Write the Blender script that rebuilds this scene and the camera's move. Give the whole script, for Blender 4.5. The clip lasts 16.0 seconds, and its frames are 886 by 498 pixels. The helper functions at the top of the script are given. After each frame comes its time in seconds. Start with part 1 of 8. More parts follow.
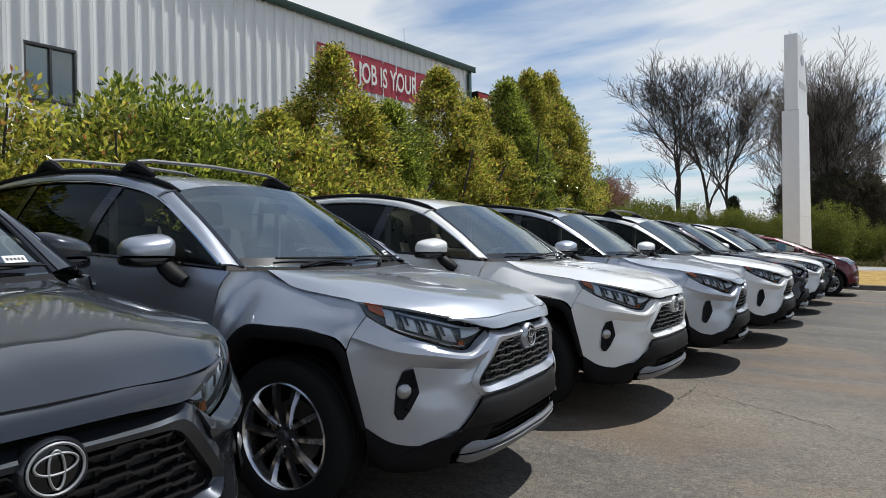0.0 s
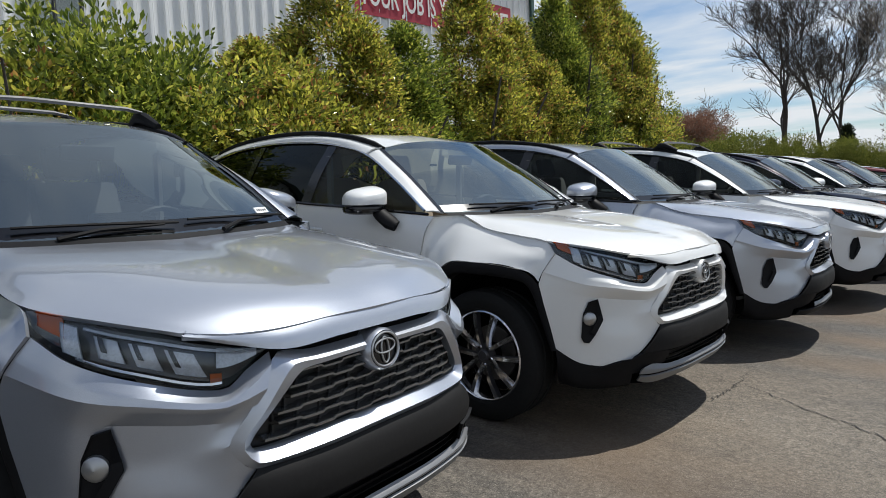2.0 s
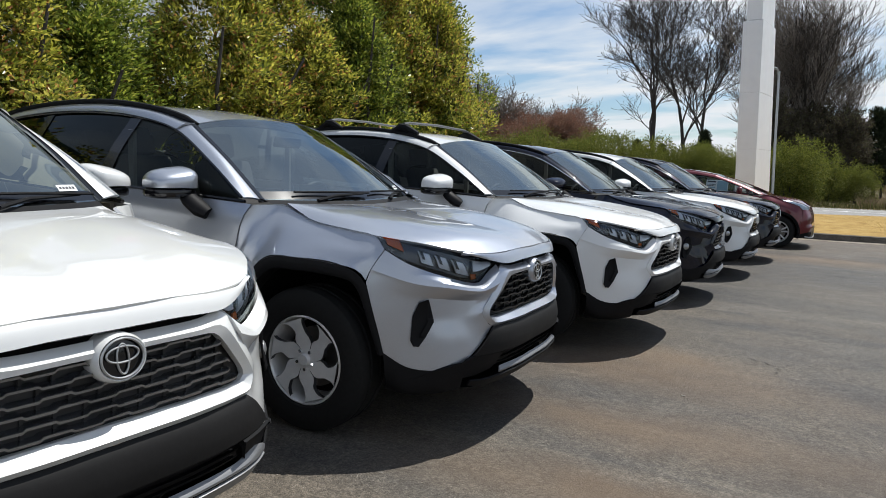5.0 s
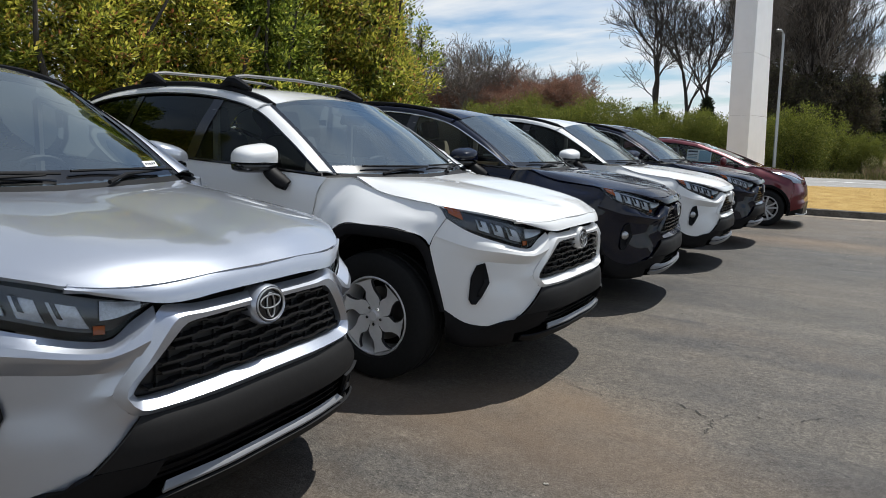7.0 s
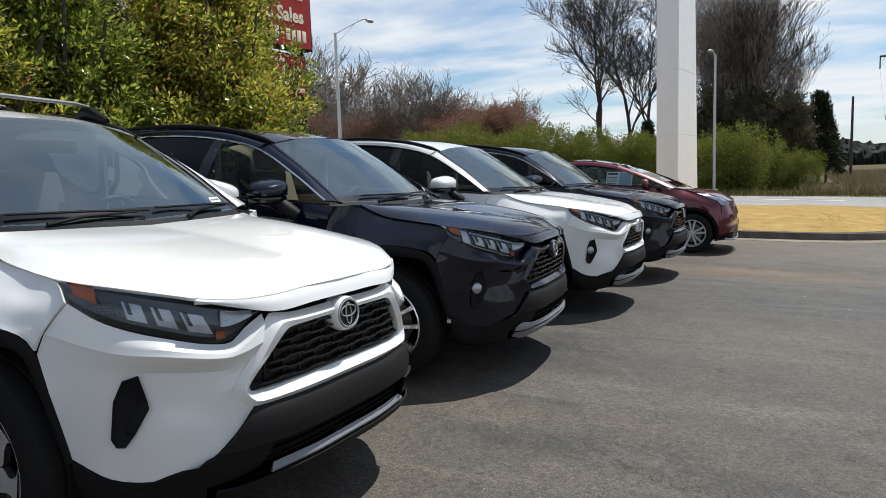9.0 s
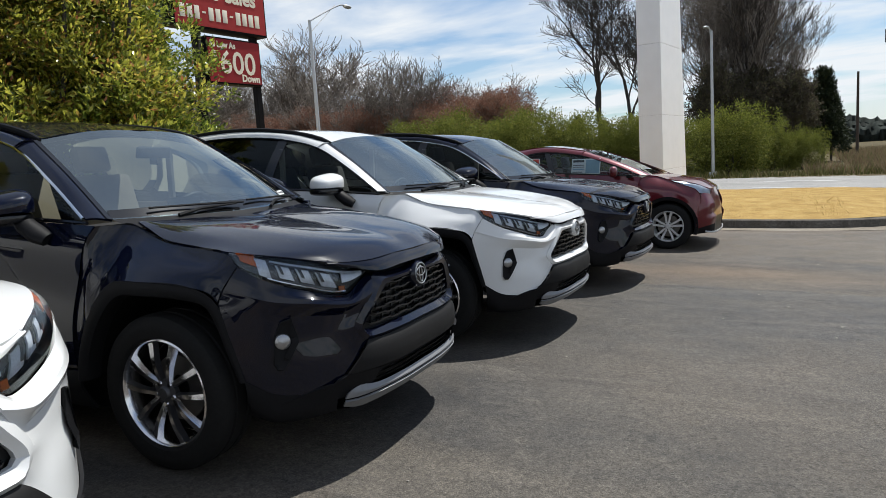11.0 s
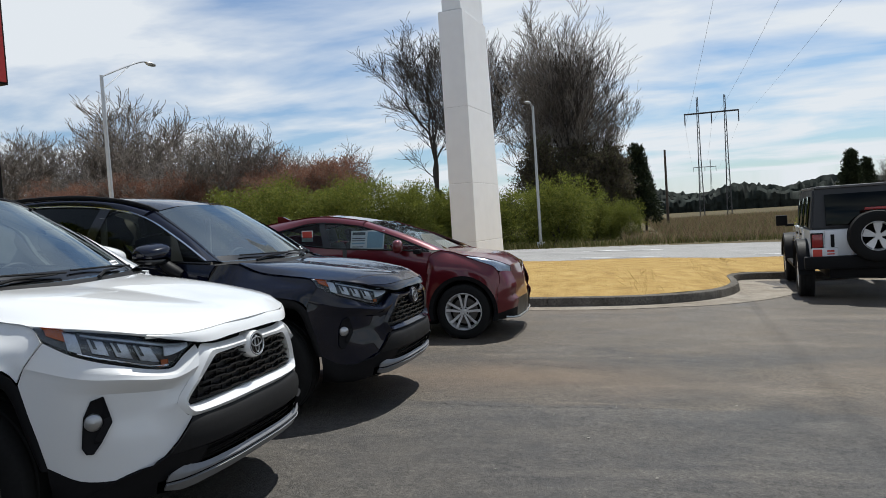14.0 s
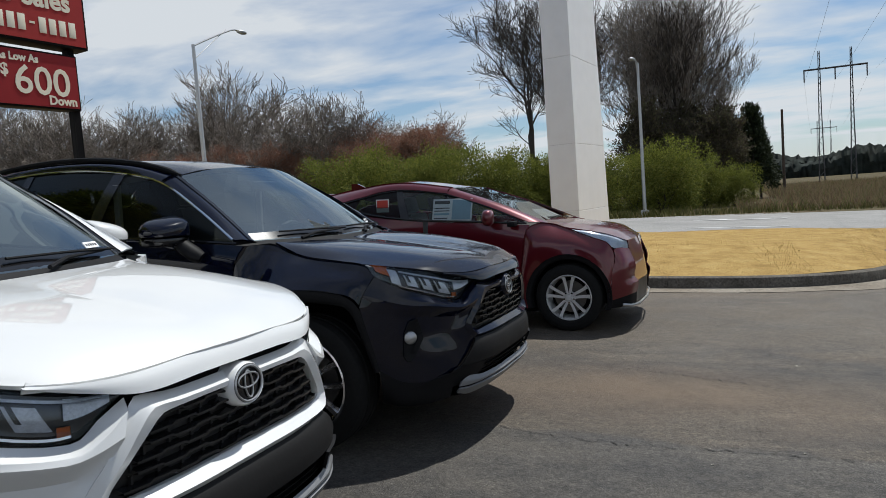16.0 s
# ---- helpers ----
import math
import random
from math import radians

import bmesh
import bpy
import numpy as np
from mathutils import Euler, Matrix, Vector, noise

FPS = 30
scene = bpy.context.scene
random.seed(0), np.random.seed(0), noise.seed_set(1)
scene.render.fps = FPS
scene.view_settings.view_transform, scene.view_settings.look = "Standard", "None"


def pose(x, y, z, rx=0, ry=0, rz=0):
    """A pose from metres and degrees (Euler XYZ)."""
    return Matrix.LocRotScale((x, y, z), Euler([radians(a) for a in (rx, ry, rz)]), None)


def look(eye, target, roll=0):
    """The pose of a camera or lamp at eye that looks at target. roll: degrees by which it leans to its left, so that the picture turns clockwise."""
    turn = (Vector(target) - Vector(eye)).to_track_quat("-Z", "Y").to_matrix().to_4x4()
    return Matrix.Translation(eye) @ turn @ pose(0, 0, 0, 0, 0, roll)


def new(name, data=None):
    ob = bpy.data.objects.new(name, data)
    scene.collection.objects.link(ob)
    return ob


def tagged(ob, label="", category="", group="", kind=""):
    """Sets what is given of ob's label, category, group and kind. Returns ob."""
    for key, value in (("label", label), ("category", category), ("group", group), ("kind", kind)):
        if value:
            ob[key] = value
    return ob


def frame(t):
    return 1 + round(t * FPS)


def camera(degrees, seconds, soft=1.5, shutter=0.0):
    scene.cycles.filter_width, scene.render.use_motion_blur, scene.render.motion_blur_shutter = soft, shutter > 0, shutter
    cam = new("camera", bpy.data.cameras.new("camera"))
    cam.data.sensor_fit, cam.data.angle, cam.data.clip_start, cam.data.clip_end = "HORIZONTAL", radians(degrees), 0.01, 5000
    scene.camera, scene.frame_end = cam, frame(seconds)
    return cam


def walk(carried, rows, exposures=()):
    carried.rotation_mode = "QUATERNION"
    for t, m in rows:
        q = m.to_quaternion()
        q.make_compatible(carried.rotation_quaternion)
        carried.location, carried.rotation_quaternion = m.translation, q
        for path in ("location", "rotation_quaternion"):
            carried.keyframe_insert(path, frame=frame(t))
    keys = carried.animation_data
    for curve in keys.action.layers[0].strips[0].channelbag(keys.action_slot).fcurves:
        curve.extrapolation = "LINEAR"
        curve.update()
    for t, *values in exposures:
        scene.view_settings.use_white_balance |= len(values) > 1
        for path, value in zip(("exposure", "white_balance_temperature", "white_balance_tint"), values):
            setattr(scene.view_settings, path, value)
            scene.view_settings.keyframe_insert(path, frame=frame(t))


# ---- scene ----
# One car row under a spring sun. Cars face +X, the row runs along +Y, the lot falls gently towards +X.

# ---------------------------------------------------------------- camera and walk
cam = camera(66.15, 16.0, soft=0.7)
PATH = [
    (0.0, pose(-0.001, -0.001, 1.380, 89.33, 0.85, 30.89)),
    (0.5, pose(0.059, 0.407, 1.391, 88.68, 2.39, 29.14)),
    (1.0, pose(0.074, 0.849, 1.389, 87.91, 3.58, 34.43)),
    (1.5, pose(-0.009, 1.276, 1.393, 86.43, 2.44, 38.57)),
    (2.0, pose(0.029, 1.739, 1.381, 84.78, 2.50, 38.53)),
    (2.5, pose(0.029, 2.188, 1.370, 82.78, 2.48, 34.20)),
    (3.0, pose(0.116, 2.652, 1.378, 81.58, 1.61, 27.27)),
    (3.5, pose(0.177, 3.104, 1.382, 80.38, 1.85, 28.27)),
    (4.0, pose(0.248, 3.535, 1.386, 81.43, 1.91, 26.96)),
    (4.5, pose(0.362, 4.002, 1.385, 84.06, 1.66, 29.16)),
    (5.0, pose(0.399, 4.460, 1.341, 83.60, -0.23, 29.42)),
    (5.2, pose(0.431, 4.625, 1.337, 83.97, -0.36, 27.52)),
    (7.3, pose(0.616, 6.588, 1.340, 80.94, -0.06, 30.01)),
    (7.5, pose(0.625, 6.767, 1.338, 81.17, 0.08, 29.70)),
    (8.0, pose(0.700, 7.210, 1.337, 81.51, 1.66, 30.64)),
    (8.5, pose(0.686, 7.657, 1.328, 81.26, 2.41, 29.67)),
    (9.0, pose(0.799, 8.069, 1.304, 83.56, 1.89, 26.09)),
    (9.5, pose(0.870, 8.497, 1.301, 82.46, 2.22, 26.43)),
    (9.7, pose(0.884, 8.651, 1.303, 81.38, 2.22, 25.66)),
    (11.8, pose(1.115, 10.272, 1.293, 83.36, 4.37, 26.75)),
    (12.0, pose(1.091, 10.413, 1.274, 82.89, 4.52, 26.26)),
    (12.5, pose(1.081, 10.816, 1.270, 83.22, 4.85, 23.60)),
    (13.0, pose(1.148, 11.220, 1.276, 83.87, 4.96, 20.82)),
    (13.5, pose(1.170, 11.619, 1.265, 84.40, 3.57, 13.91)),
    (14.0, pose(1.282, 11.968, 1.249, 87.77, 3.71, 13.72)),
    (14.5, pose(1.231, 12.331, 1.237, 87.34, 3.85, 14.97)),
    (15.0, pose(1.182, 12.662, 1.235, 87.15, 4.17, 14.54)),
    (15.5, pose(1.129, 13.021, 1.254, 88.41, 5.64, 17.71)),
    (16.0, pose(0.892, 13.328, 1.229, 85.68, 4.17, 21.67)),
]
walk(cam, PATH, ((0.0, 0.06, 6450.0, 8.0), (4.0, 0.12, 6450.0, 8.0), (8.0, 0.18, 6450.0, 8.0), (12.0, 0.24, 6450.0, 8.0), (13.0, 0.16, 6400.0, 8.0), (14.5, 0.02, 6350.0, 7.5), (15.5, -0.12, 6300.0, 7.5), (16.0, -0.12, 6350.0, 7.5)))

# ---------------------------------------------------------------- world and sun
SUN_AZ, SUN_EL = 21.0, 61.0          # degrees: from +Y towards +X, above the horizon
world = bpy.data.worlds.new("spring_sky")
scene.world = world
world.use_nodes = True
wn, wl = world.node_tree.nodes, world.node_tree.links
wn.clear()
sky = wn.new("ShaderNodeTexSky")
sky.sky_type, sky.sun_disc = "NISHITA", False
sky.sun_elevation, sky.sun_rotation = radians(SUN_EL), radians(SUN_AZ)
sky.air_density, sky.dust_density, sky.ozone_density = 1.0, 0.6, 1.6
tc = wn.new("ShaderNodeTexCoord")
sep = wn.new("ShaderNodeSeparateXYZ")
wl.new(tc.outputs["Generated"], sep.inputs[0])
# project the view direction on a flat cloud deck so the streaks stretch towards the horizon
zc = wn.new("ShaderNodeMath"); zc.operation = "MAXIMUM"; zc.inputs[1].default_value = 0.04
wl.new(sep.outputs["Z"], zc.inputs[0])
za = wn.new("ShaderNodeMath"); za.operation = "ADD"; za.inputs[1].default_value = 0.10
wl.new(zc.outputs[0], za.inputs[0])
dx = wn.new("ShaderNodeMath"); dx.operation = "DIVIDE"
dy = wn.new("ShaderNodeMath"); dy.operation = "DIVIDE"
wl.new(sep.outputs["X"], dx.inputs[0]); wl.new(za.outputs[0], dx.inputs[1])
wl.new(sep.outputs["Y"], dy.inputs[0]); wl.new(za.outputs[0], dy.inputs[1])
cmb = wn.new("ShaderNodeCombineXYZ")
wl.new(dx.outputs[0], cmb.inputs[0]); wl.new(dy.outputs[0], cmb.inputs[1])
mp = wn.new("ShaderNodeMapping")
mp.inputs["Rotation"].default_value = (0, 0, radians(24))
mp.inputs["Scale"].default_value = (0.75, 1.15, 1.0)
wl.new(cmb.outputs[0], mp.inputs[0])
cn = wn.new("ShaderNodeTexNoise")
cn.inputs["Scale"].default_value, cn.inputs["Detail"].default_value = 1.15, 8.0
cn.inputs["Roughness"].default_value, cn.inputs["Distortion"].default_value = 0.52, 0.25
wl.new(mp.outputs[0], cn.inputs["Vector"])
cr = wn.new("ShaderNodeValToRGB")
cr.color_ramp.elements[0].position, cr.color_ramp.elements[1].position = 0.37, 0.57
cr.color_ramp.elements[0].color, cr.color_ramp.elements[1].color = (0.10, 0.10, 0.10, 1), (0.98, 0.98, 0.98, 1)
wl.new(cn.outputs["Fac"], cr.inputs[0])
mixw = wn.new("ShaderNodeMixRGB")
# the clouds thin out overhead
hi = wn.new("ShaderNodeMapRange")
hi.inputs["From Min"].default_value, hi.inputs["From Max"].default_value = 0.34, 0.62
hi.inputs["To Min"].default_value, hi.inputs["To Max"].default_value = 1.0, 0.40
wl.new(sep.outputs["Z"], hi.inputs["Value"])
thin = wn.new("ShaderNodeMixRGB"); thin.blend_type = "MULTIPLY"; thin.inputs["Fac"].default_value = 1.0
wl.new(cr.outputs[0], thin.inputs["Color1"]); wl.new(hi.outputs[0], thin.inputs["Color2"])
wl.new(thin.outputs[0], mixw.inputs["Fac"])
blue = wn.new("ShaderNodeMixRGB"); blue.blend_type = "MULTIPLY"; blue.inputs["Fac"].default_value = 1.0
blue.inputs["Color2"].default_value = (1.12, 1.32, 1.50, 1)
wl.new(sky.outputs[0], blue.inputs["Color1"])
wl.new(blue.outputs[0], mixw.inputs["Color1"])
mixw.inputs["Color2"].default_value = (11.6, 12.0, 12.6, 1)
bg = wn.new("ShaderNodeBackground")
bg.inputs["Strength"].default_value = 0.064
wl.new(mixw.outputs[0], bg.inputs["Color"])
wo = wn.new("ShaderNodeOutputWorld")
wl.new(bg.outputs[0], wo.inputs["Surface"])

sun = new("sun", bpy.data.lights.new("sun", "SUN"))
sun.data.energy, sun.data.angle, sun.data.color = 5.0, radians(0.55), (1.0, 0.97, 0.92)
sun_way = Vector((math.sin(radians(SUN_AZ)) * math.cos(radians(SUN_EL)), math.cos(radians(SUN_AZ)) * math.cos(radians(SUN_EL)), math.sin(radians(SUN_EL))))
sun.matrix_world = look(sun_way * 60, (0, 0, 0))

# ---------------------------------------------------------------- materials
MATS = {}


def base_mat(name):
    m = bpy.data.materials.new(name)
    m.use_nodes = True
    MATS[name] = m
    nt = m.node_tree
    return m, nt.nodes, nt.links, nt.nodes["Principled BSDF"]


def noise_node(n, l, scale, detail=4.0, rough=0.55, coord="Object", dist=0.0, stretch=None):
    t = n.new("ShaderNodeTexCoord")
    x = n.new("ShaderNodeTexNoise")
    x.inputs["Scale"].default_value, x.inputs["Detail"].default_value = scale, detail
    x.inputs["Roughness"].default_value, x.inputs["Distortion"].default_value = rough, dist
    if stretch:
        mpg = n.new("ShaderNodeMapping")
        mpg.inputs["Scale"].default_value = stretch
        l.new(t.outputs[coord], mpg.inputs[0])
        l.new(mpg.outputs[0], x.inputs["Vector"])
    else:
        l.new(t.outputs[coord], x.inputs["Vector"])
    return x


def ramp(n, l, src, stops):
    r = n.new("ShaderNodeValToRGB")
    e = r.color_ramp.elements
    while len(e) < len(stops):
        e.new(0.5)
    for k, (p, c) in zip(e, stops):
        k.position, k.color = p, (*c, 1)
    l.new(src, r.inputs[0])
    return r


def mix(n, l, fac, a, b, mode="MIX"):
    x = n.new("ShaderNodeMixRGB")
    x.blend_type = mode
    for s, k in ((fac, "Fac"), (a, "Color1"), (b, "Color2")):
        if isinstance(s, bpy.types.NodeSocket):
            l.new(s, x.inputs[k])
        elif isinstance(s, (int, float)):
            x.inputs[k].default_value = s
        else:
            x.inputs[k].default_value = (*s, 1)
    return x.outputs[0]


def bump(n, l, src, b, strength=0.3, dist=0.01):
    x = n.new("ShaderNodeBump")
    x.inputs["Strength"].default_value, x.inputs["Distance"].default_value = strength, dist
    l.new(src, x.inputs["Height"])
    l.new(x.outputs[0], b.inputs["Normal"])
    return x


def simple(name, c, rough=0.5, metal=0.0, var=0.12, scale=30.0, coat=0.0, bumpy=0.0, spec=0.5, coord="Object"):
    """A plain surface with grain at two scales."""
    m, n, l, b = base_mat(name)
    n1 = noise_node(n, l, scale, 5.0, coord=coord)
    n2 = noise_node(n, l, scale * 0.09, 3.0, coord=coord)
    dark, light = [v * (1 - var) for v in c], [min(1, v * (1 + var)) for v in c]
    f = mix(n, l, 0.5, n1.outputs["Fac"], n2.outputs["Fac"])
    r = ramp(n, l, f, ((0.3, dark), (0.7, light)))
    l.new(r.outputs[0], b.inputs["Base Color"])
    b.inputs["Metallic"].default_value = metal
    rr = ramp(n, l, n2.outputs["Fac"], ((0.3, [rough * 0.9] * 3), (0.7, [min(1, rough * 1.12)] * 3)))
    l.new(rr.outputs[0], b.inputs["Roughness"])
    b.inputs["Coat Weight"].default_value = coat
    b.inputs["Coat Roughness"].default_value = 0.03
    b.inputs["Specular IOR Level"].default_value = spec
    if bumpy:
        bump(n, l, n1.outputs["Fac"], b, bumpy, 0.004)
    return m


def paint(name, c, metal=0.0, rough=0.35, flake=0.0, coat=1.0):
    """Car paint: a base coat, with flakes if metallic, under clear coat with a film of road dust."""
    m, n, l, b = base_mat(name)
    dust = noise_node(n, l, 3.0, 6.0, 0.6)
    fine = noise_node(n, l, 900.0, 1.0)
    col = ramp(n, l, fine.outputs["Fac"], ((0.3, [v * (1 - flake) for v in c]), (0.7, [min(1, v * (1 + flake)) for v in c])))
    d = ramp(n, l, dust.outputs["Fac"], ((0.50, (0, 0, 0)), (0.90, (0.004, 0.004, 0.004))))
    cc = mix(n, l, d.outputs[0], col.outputs[0], (0.45, 0.42, 0.36))
    l.new(cc, b.inputs["Base Color"])
    b.inputs["Metallic"].default_value, b.inputs["Roughness"].default_value = metal, rough
    b.inputs["Coat Weight"].default_value = coat
    b.inputs["Specular IOR Level"].default_value = 0.3 if max(c) > 0.05 else 0.02
    cr_ = ramp(n, l, dust.outputs["Fac"], ((0.4, (0.008, 0.008, 0.008)), (0.8, (0.035, 0.035, 0.035))))
    l.new(cr_.outputs[0], b.inputs["Coat Roughness"])
    return m


def thin_glass(name, tint, gloss=0.03, ior=1.5, extra=0.0):
    """A pane: clear through with a tint, glossy by Fresnel."""
    m = bpy.data.materials.new(name)
    m.use_nodes = True
    MATS[name] = m
    n, l = m.node_tree.nodes, m.node_tree.links
    n.clear()
    out = n.new("ShaderNodeOutputMaterial")
    tr = n.new("ShaderNodeBsdfTransparent")
    tr.inputs["Color"].default_value = (*tint, 1)
    gl = n.new("ShaderNodeBsdfGlossy")
    gl.inputs["Roughness"].default_value = gloss
    gl.inputs["Color"].default_value = (0.93, 1.0, 0.97, 1)
    fr = n.new("ShaderNodeFresnel")
    fr.inputs["IOR"].default_value = ior
    ad = n.new("ShaderNodeMath")
    ad.operation = "ADD"
    ad.use_clamp = True
    ad.inputs[1].default_value = extra
    l.new(fr.outputs[0], ad.inputs[0])
    mx = n.new("ShaderNodeMixShader")
    l.new(ad.outputs[0], mx.inputs[0])
    l.new(tr.outputs[0], mx.inputs[1])
    l.new(gl.outputs[0], mx.inputs[2])
    l.new(mx.outputs[0], out.inputs["Surface"])
    return m


P_SILVER = paint("silver_paint", (0.405, 0.430, 0.482), 0.72, 0.32, 0.22)
P_WHITE = paint("white_paint", (0.68, 0.685, 0.68), 0.0, 0.40, 0.02)
P_PEARL = paint("pearl_white_paint", (0.67, 0.672, 0.66), 0.05, 0.34, 0.03)
P_NAVY = paint("dark_blue_black_paint", (0.0018, 0.0028, 0.0100), 0.0, 0.25, 0.3, 0.85)
P_GREY = paint("dark_grey_paint", (0.034, 0.038, 0.046), 0.6, 0.30, 0.25)
P_RED = paint("dark_red_paint", (0.105, 0.004, 0.010), 0.30, 0.30, 0.25)
M_TRIM = simple("black_plastic_trim", (0.010, 0.010, 0.011), 0.55, 0, 0.15, 60, bumpy=0.08, spec=0.10)
# lighter copy of the black trim; the bumper's sunlight is in its colour
M_TRIMLIT = simple("sunlit_matt_bumper_plastic", (0.015, 0.0145, 0.0145), 0.62, 0, 0.15, 60, bumpy=0.10, spec=0.13)
M_GLOSSBLK = simple("gloss_black_plastic", (0.006, 0.006, 0.007), 0.12, 0, 0.1, 20)
M_GRILLE = simple("grille_black", (0.012, 0.012, 0.013), 0.35, 0, 0.1, 50)
M_GRILLE2 = simple("grille_bar_black", (0.012, 0.012, 0.013), 0.12, 0.0, 0.1, 50)
M_GRILLEBAR = simple("dark_satin_bar", (0.24, 0.245, 0.255), 0.20, 0.85, 0.1, 40)
M_CHROME = simple("chrome", (0.75, 0.76, 0.78), 0.07, 1.0, 0.03, 12)
M_SATIN = simple("satin_silver", (0.40, 0.405, 0.41), 0.38, 0.8, 0.06, 30)
M_SKID = simple("dull_silver_plastic", (0.19, 0.193, 0.20), 0.46, 0.4, 0.1, 30)
M_BARGREY = simple("grey_crossbar_plastic", (0.085, 0.087, 0.09), 0.5, 0.0, 0.1, 30, spec=0.3)
M_TYRE = simple("tyre_rubber", (0.013, 0.013, 0.013), 0.75, 0, 0.25, 50, bumpy=0.15, spec=0.15)
M_RIMDARK = simple("dark_alloy", (0.07, 0.07, 0.075), 0.35, 0.6, 0.1, 30)
M_RIMSIL = simple("silver_alloy", (0.62, 0.62, 0.62), 0.30, 0.25, 0.08, 30)
M_RIMBRT = simple("machined_alloy", (0.70, 0.70, 0.72), 0.17, 1.0, 0.06, 30)
M_DISC = simple("brake_steel", (0.20, 0.19, 0.18), 0.40, 0.9, 0.2, 20)
M_WELL = simple("wheel_well_liner", (0.006, 0.006, 0.006), 0.9, 0, 0.2, 20, spec=0.1)
M_AMBER = simple("amber_lens", (0.52, 0.11, 0.016), 0.15, 0, 0.15, 80)
M_LAMPBLK = simple("lamp_housing_dark", (0.065, 0.070, 0.080), 0.16, 0.6, 0.1, 40)
M_LAMPCHR = simple("lamp_reflector", (0.72, 0.74, 0.78), 0.10, 1.0, 0.05, 40)
M_LAMPCLR = simple("lamp_clear_prism", (0.62, 0.66, 0.73), 0.16, 0.15, 0.30, 160)
M_TAIL = simple("tail_lamp_red", (0.28, 0.012, 0.012), 0.15, 0, 0.15, 60, coat=0.5)
M_GLASS = thin_glass("windshield_glass", (0.34, 0.40, 0.40), 0.012, 1.7, 0.17)
M_SIDEGL = thin_glass("side_glass", (0.36, 0.40, 0.38), 0.012, 1.28, 0.0)
M_PRIV = thin_glass("privacy_glass", (0.035, 0.04, 0.045), 0.015, 1.28, 0.0)
M_CLEARGL = thin_glass("clear_side_glass", (0.70, 0.76, 0.76), 0.012, 1.5, 0.0)
M_LENS = thin_glass("lamp_lens", (0.88, 0.90, 0.92), 0.02, 1.45, 0.0)
M_DASH = simple("dash_black_vinyl", (0.020, 0.020, 0.022), 0.60, 0, 0.2, 60, bumpy=0.1)
M_SEATBEI = simple("beige_seat_vinyl", (0.36, 0.31, 0.24), 0.55, 0, 0.12, 20, bumpy=0.08)
M_SEATGRY = simple("grey_seat_fabric", (0.10, 0.10, 0.105), 0.85, 0, 0.2, 90, bumpy=0.15)
M_SEATBLK = simple("black_seat_vinyl", (0.022, 0.022, 0.024), 0.55, 0, 0.15, 30, bumpy=0.08)
M_HEADLIN = simple("grey_headliner", (0.40, 0.39, 0.37), 0.9, 0, 0.08, 60)
M_PAPER = simple("paper_white", (0.78, 0.79, 0.80), 0.7, 0, 0.05, 20)
M_INKBLU = simple("printed_pale_blue", (0.30, 0.45, 0.55), 0.7, 0, 0.08, 20)
M_INKBLK = simple("printed_black", (0.03, 0.03, 0.035), 0.6, 0, 0.1, 20)
M_INKRED = simple("printed_red", (0.55, 0.06, 0.04), 0.6, 0, 0.1, 20)

# ---------------------------------------------------------------- mesh helpers
def finish(name, bm, material, parent=None, label="", smooth=True, angle=35.0):
    """Links a bmesh as one object; edges sharper than the angle stay hard."""
    bm.normal_update()
    if smooth:
        lim = radians(angle)
        for f in bm.faces:
            f.smooth = True
        for e in bm.edges:
            if len(e.link_faces) == 2:
                e.smooth = e.calc_face_angle(0.0) < lim
            else:
                e.smooth = False
    me = bpy.data.meshes.new(name)
    bm.to_mesh(me)
    bm.free()
    for mt in (material if isinstance(material, (list, tuple)) else (material,)):
        me.materials.append(mt)
    ob = new(name, me)
    if parent is not None:
        ob.parent = parent
    if label:
        tagged(ob, label)
    return ob


def part(name, bm, material, parent, label="", angle=35.0):
    return finish(name, bm, material, parent, label, True, angle)


def thing(name, label, category, group="", m=None):
    ob = new(name)
    ob.empty_display_size = 0.2
    tagged(ob, label, category, group)
    if m is not None:
        ob.matrix_world = m
    return ob


def spline(pts, n):
    """n points on a smooth curve through pts, even in chord length."""
    p = np.array(pts, float)
    if len(p) == 2:
        t = np.linspace(0, 1, n)[:, None]
        return p[0] * (1 - t) + p[1] * t
    d = np.concatenate(([0], np.cumsum(np.linalg.norm(np.diff(p, axis=0), axis=1) + 1e-7)))
    tan = np.empty_like(p)
    tan[1:-1] = (p[2:] - p[:-2]) / (d[2:] - d[:-2])[:, None]
    tan[0], tan[-1] = (p[1] - p[0]) / (d[1] - d[0]), (p[-1] - p[-2]) / (d[-1] - d[-2])
    u = np.linspace(0, d[-1], n)
    k = np.clip(np.searchsorted(d, u, side="right") - 1, 0, len(p) - 2)
    h = d[k + 1] - d[k]
    s = ((u - d[k]) / h)[:, None]
    h = h[:, None]
    return ((2 * s**3 - 3 * s**2 + 1) * p[k] + (s**3 - 2 * s**2 + s) * h * tan[k]
            + (-2 * s**3 + 3 * s**2) * p[k + 1] + (s**3 - s**2) * h * tan[k + 1])


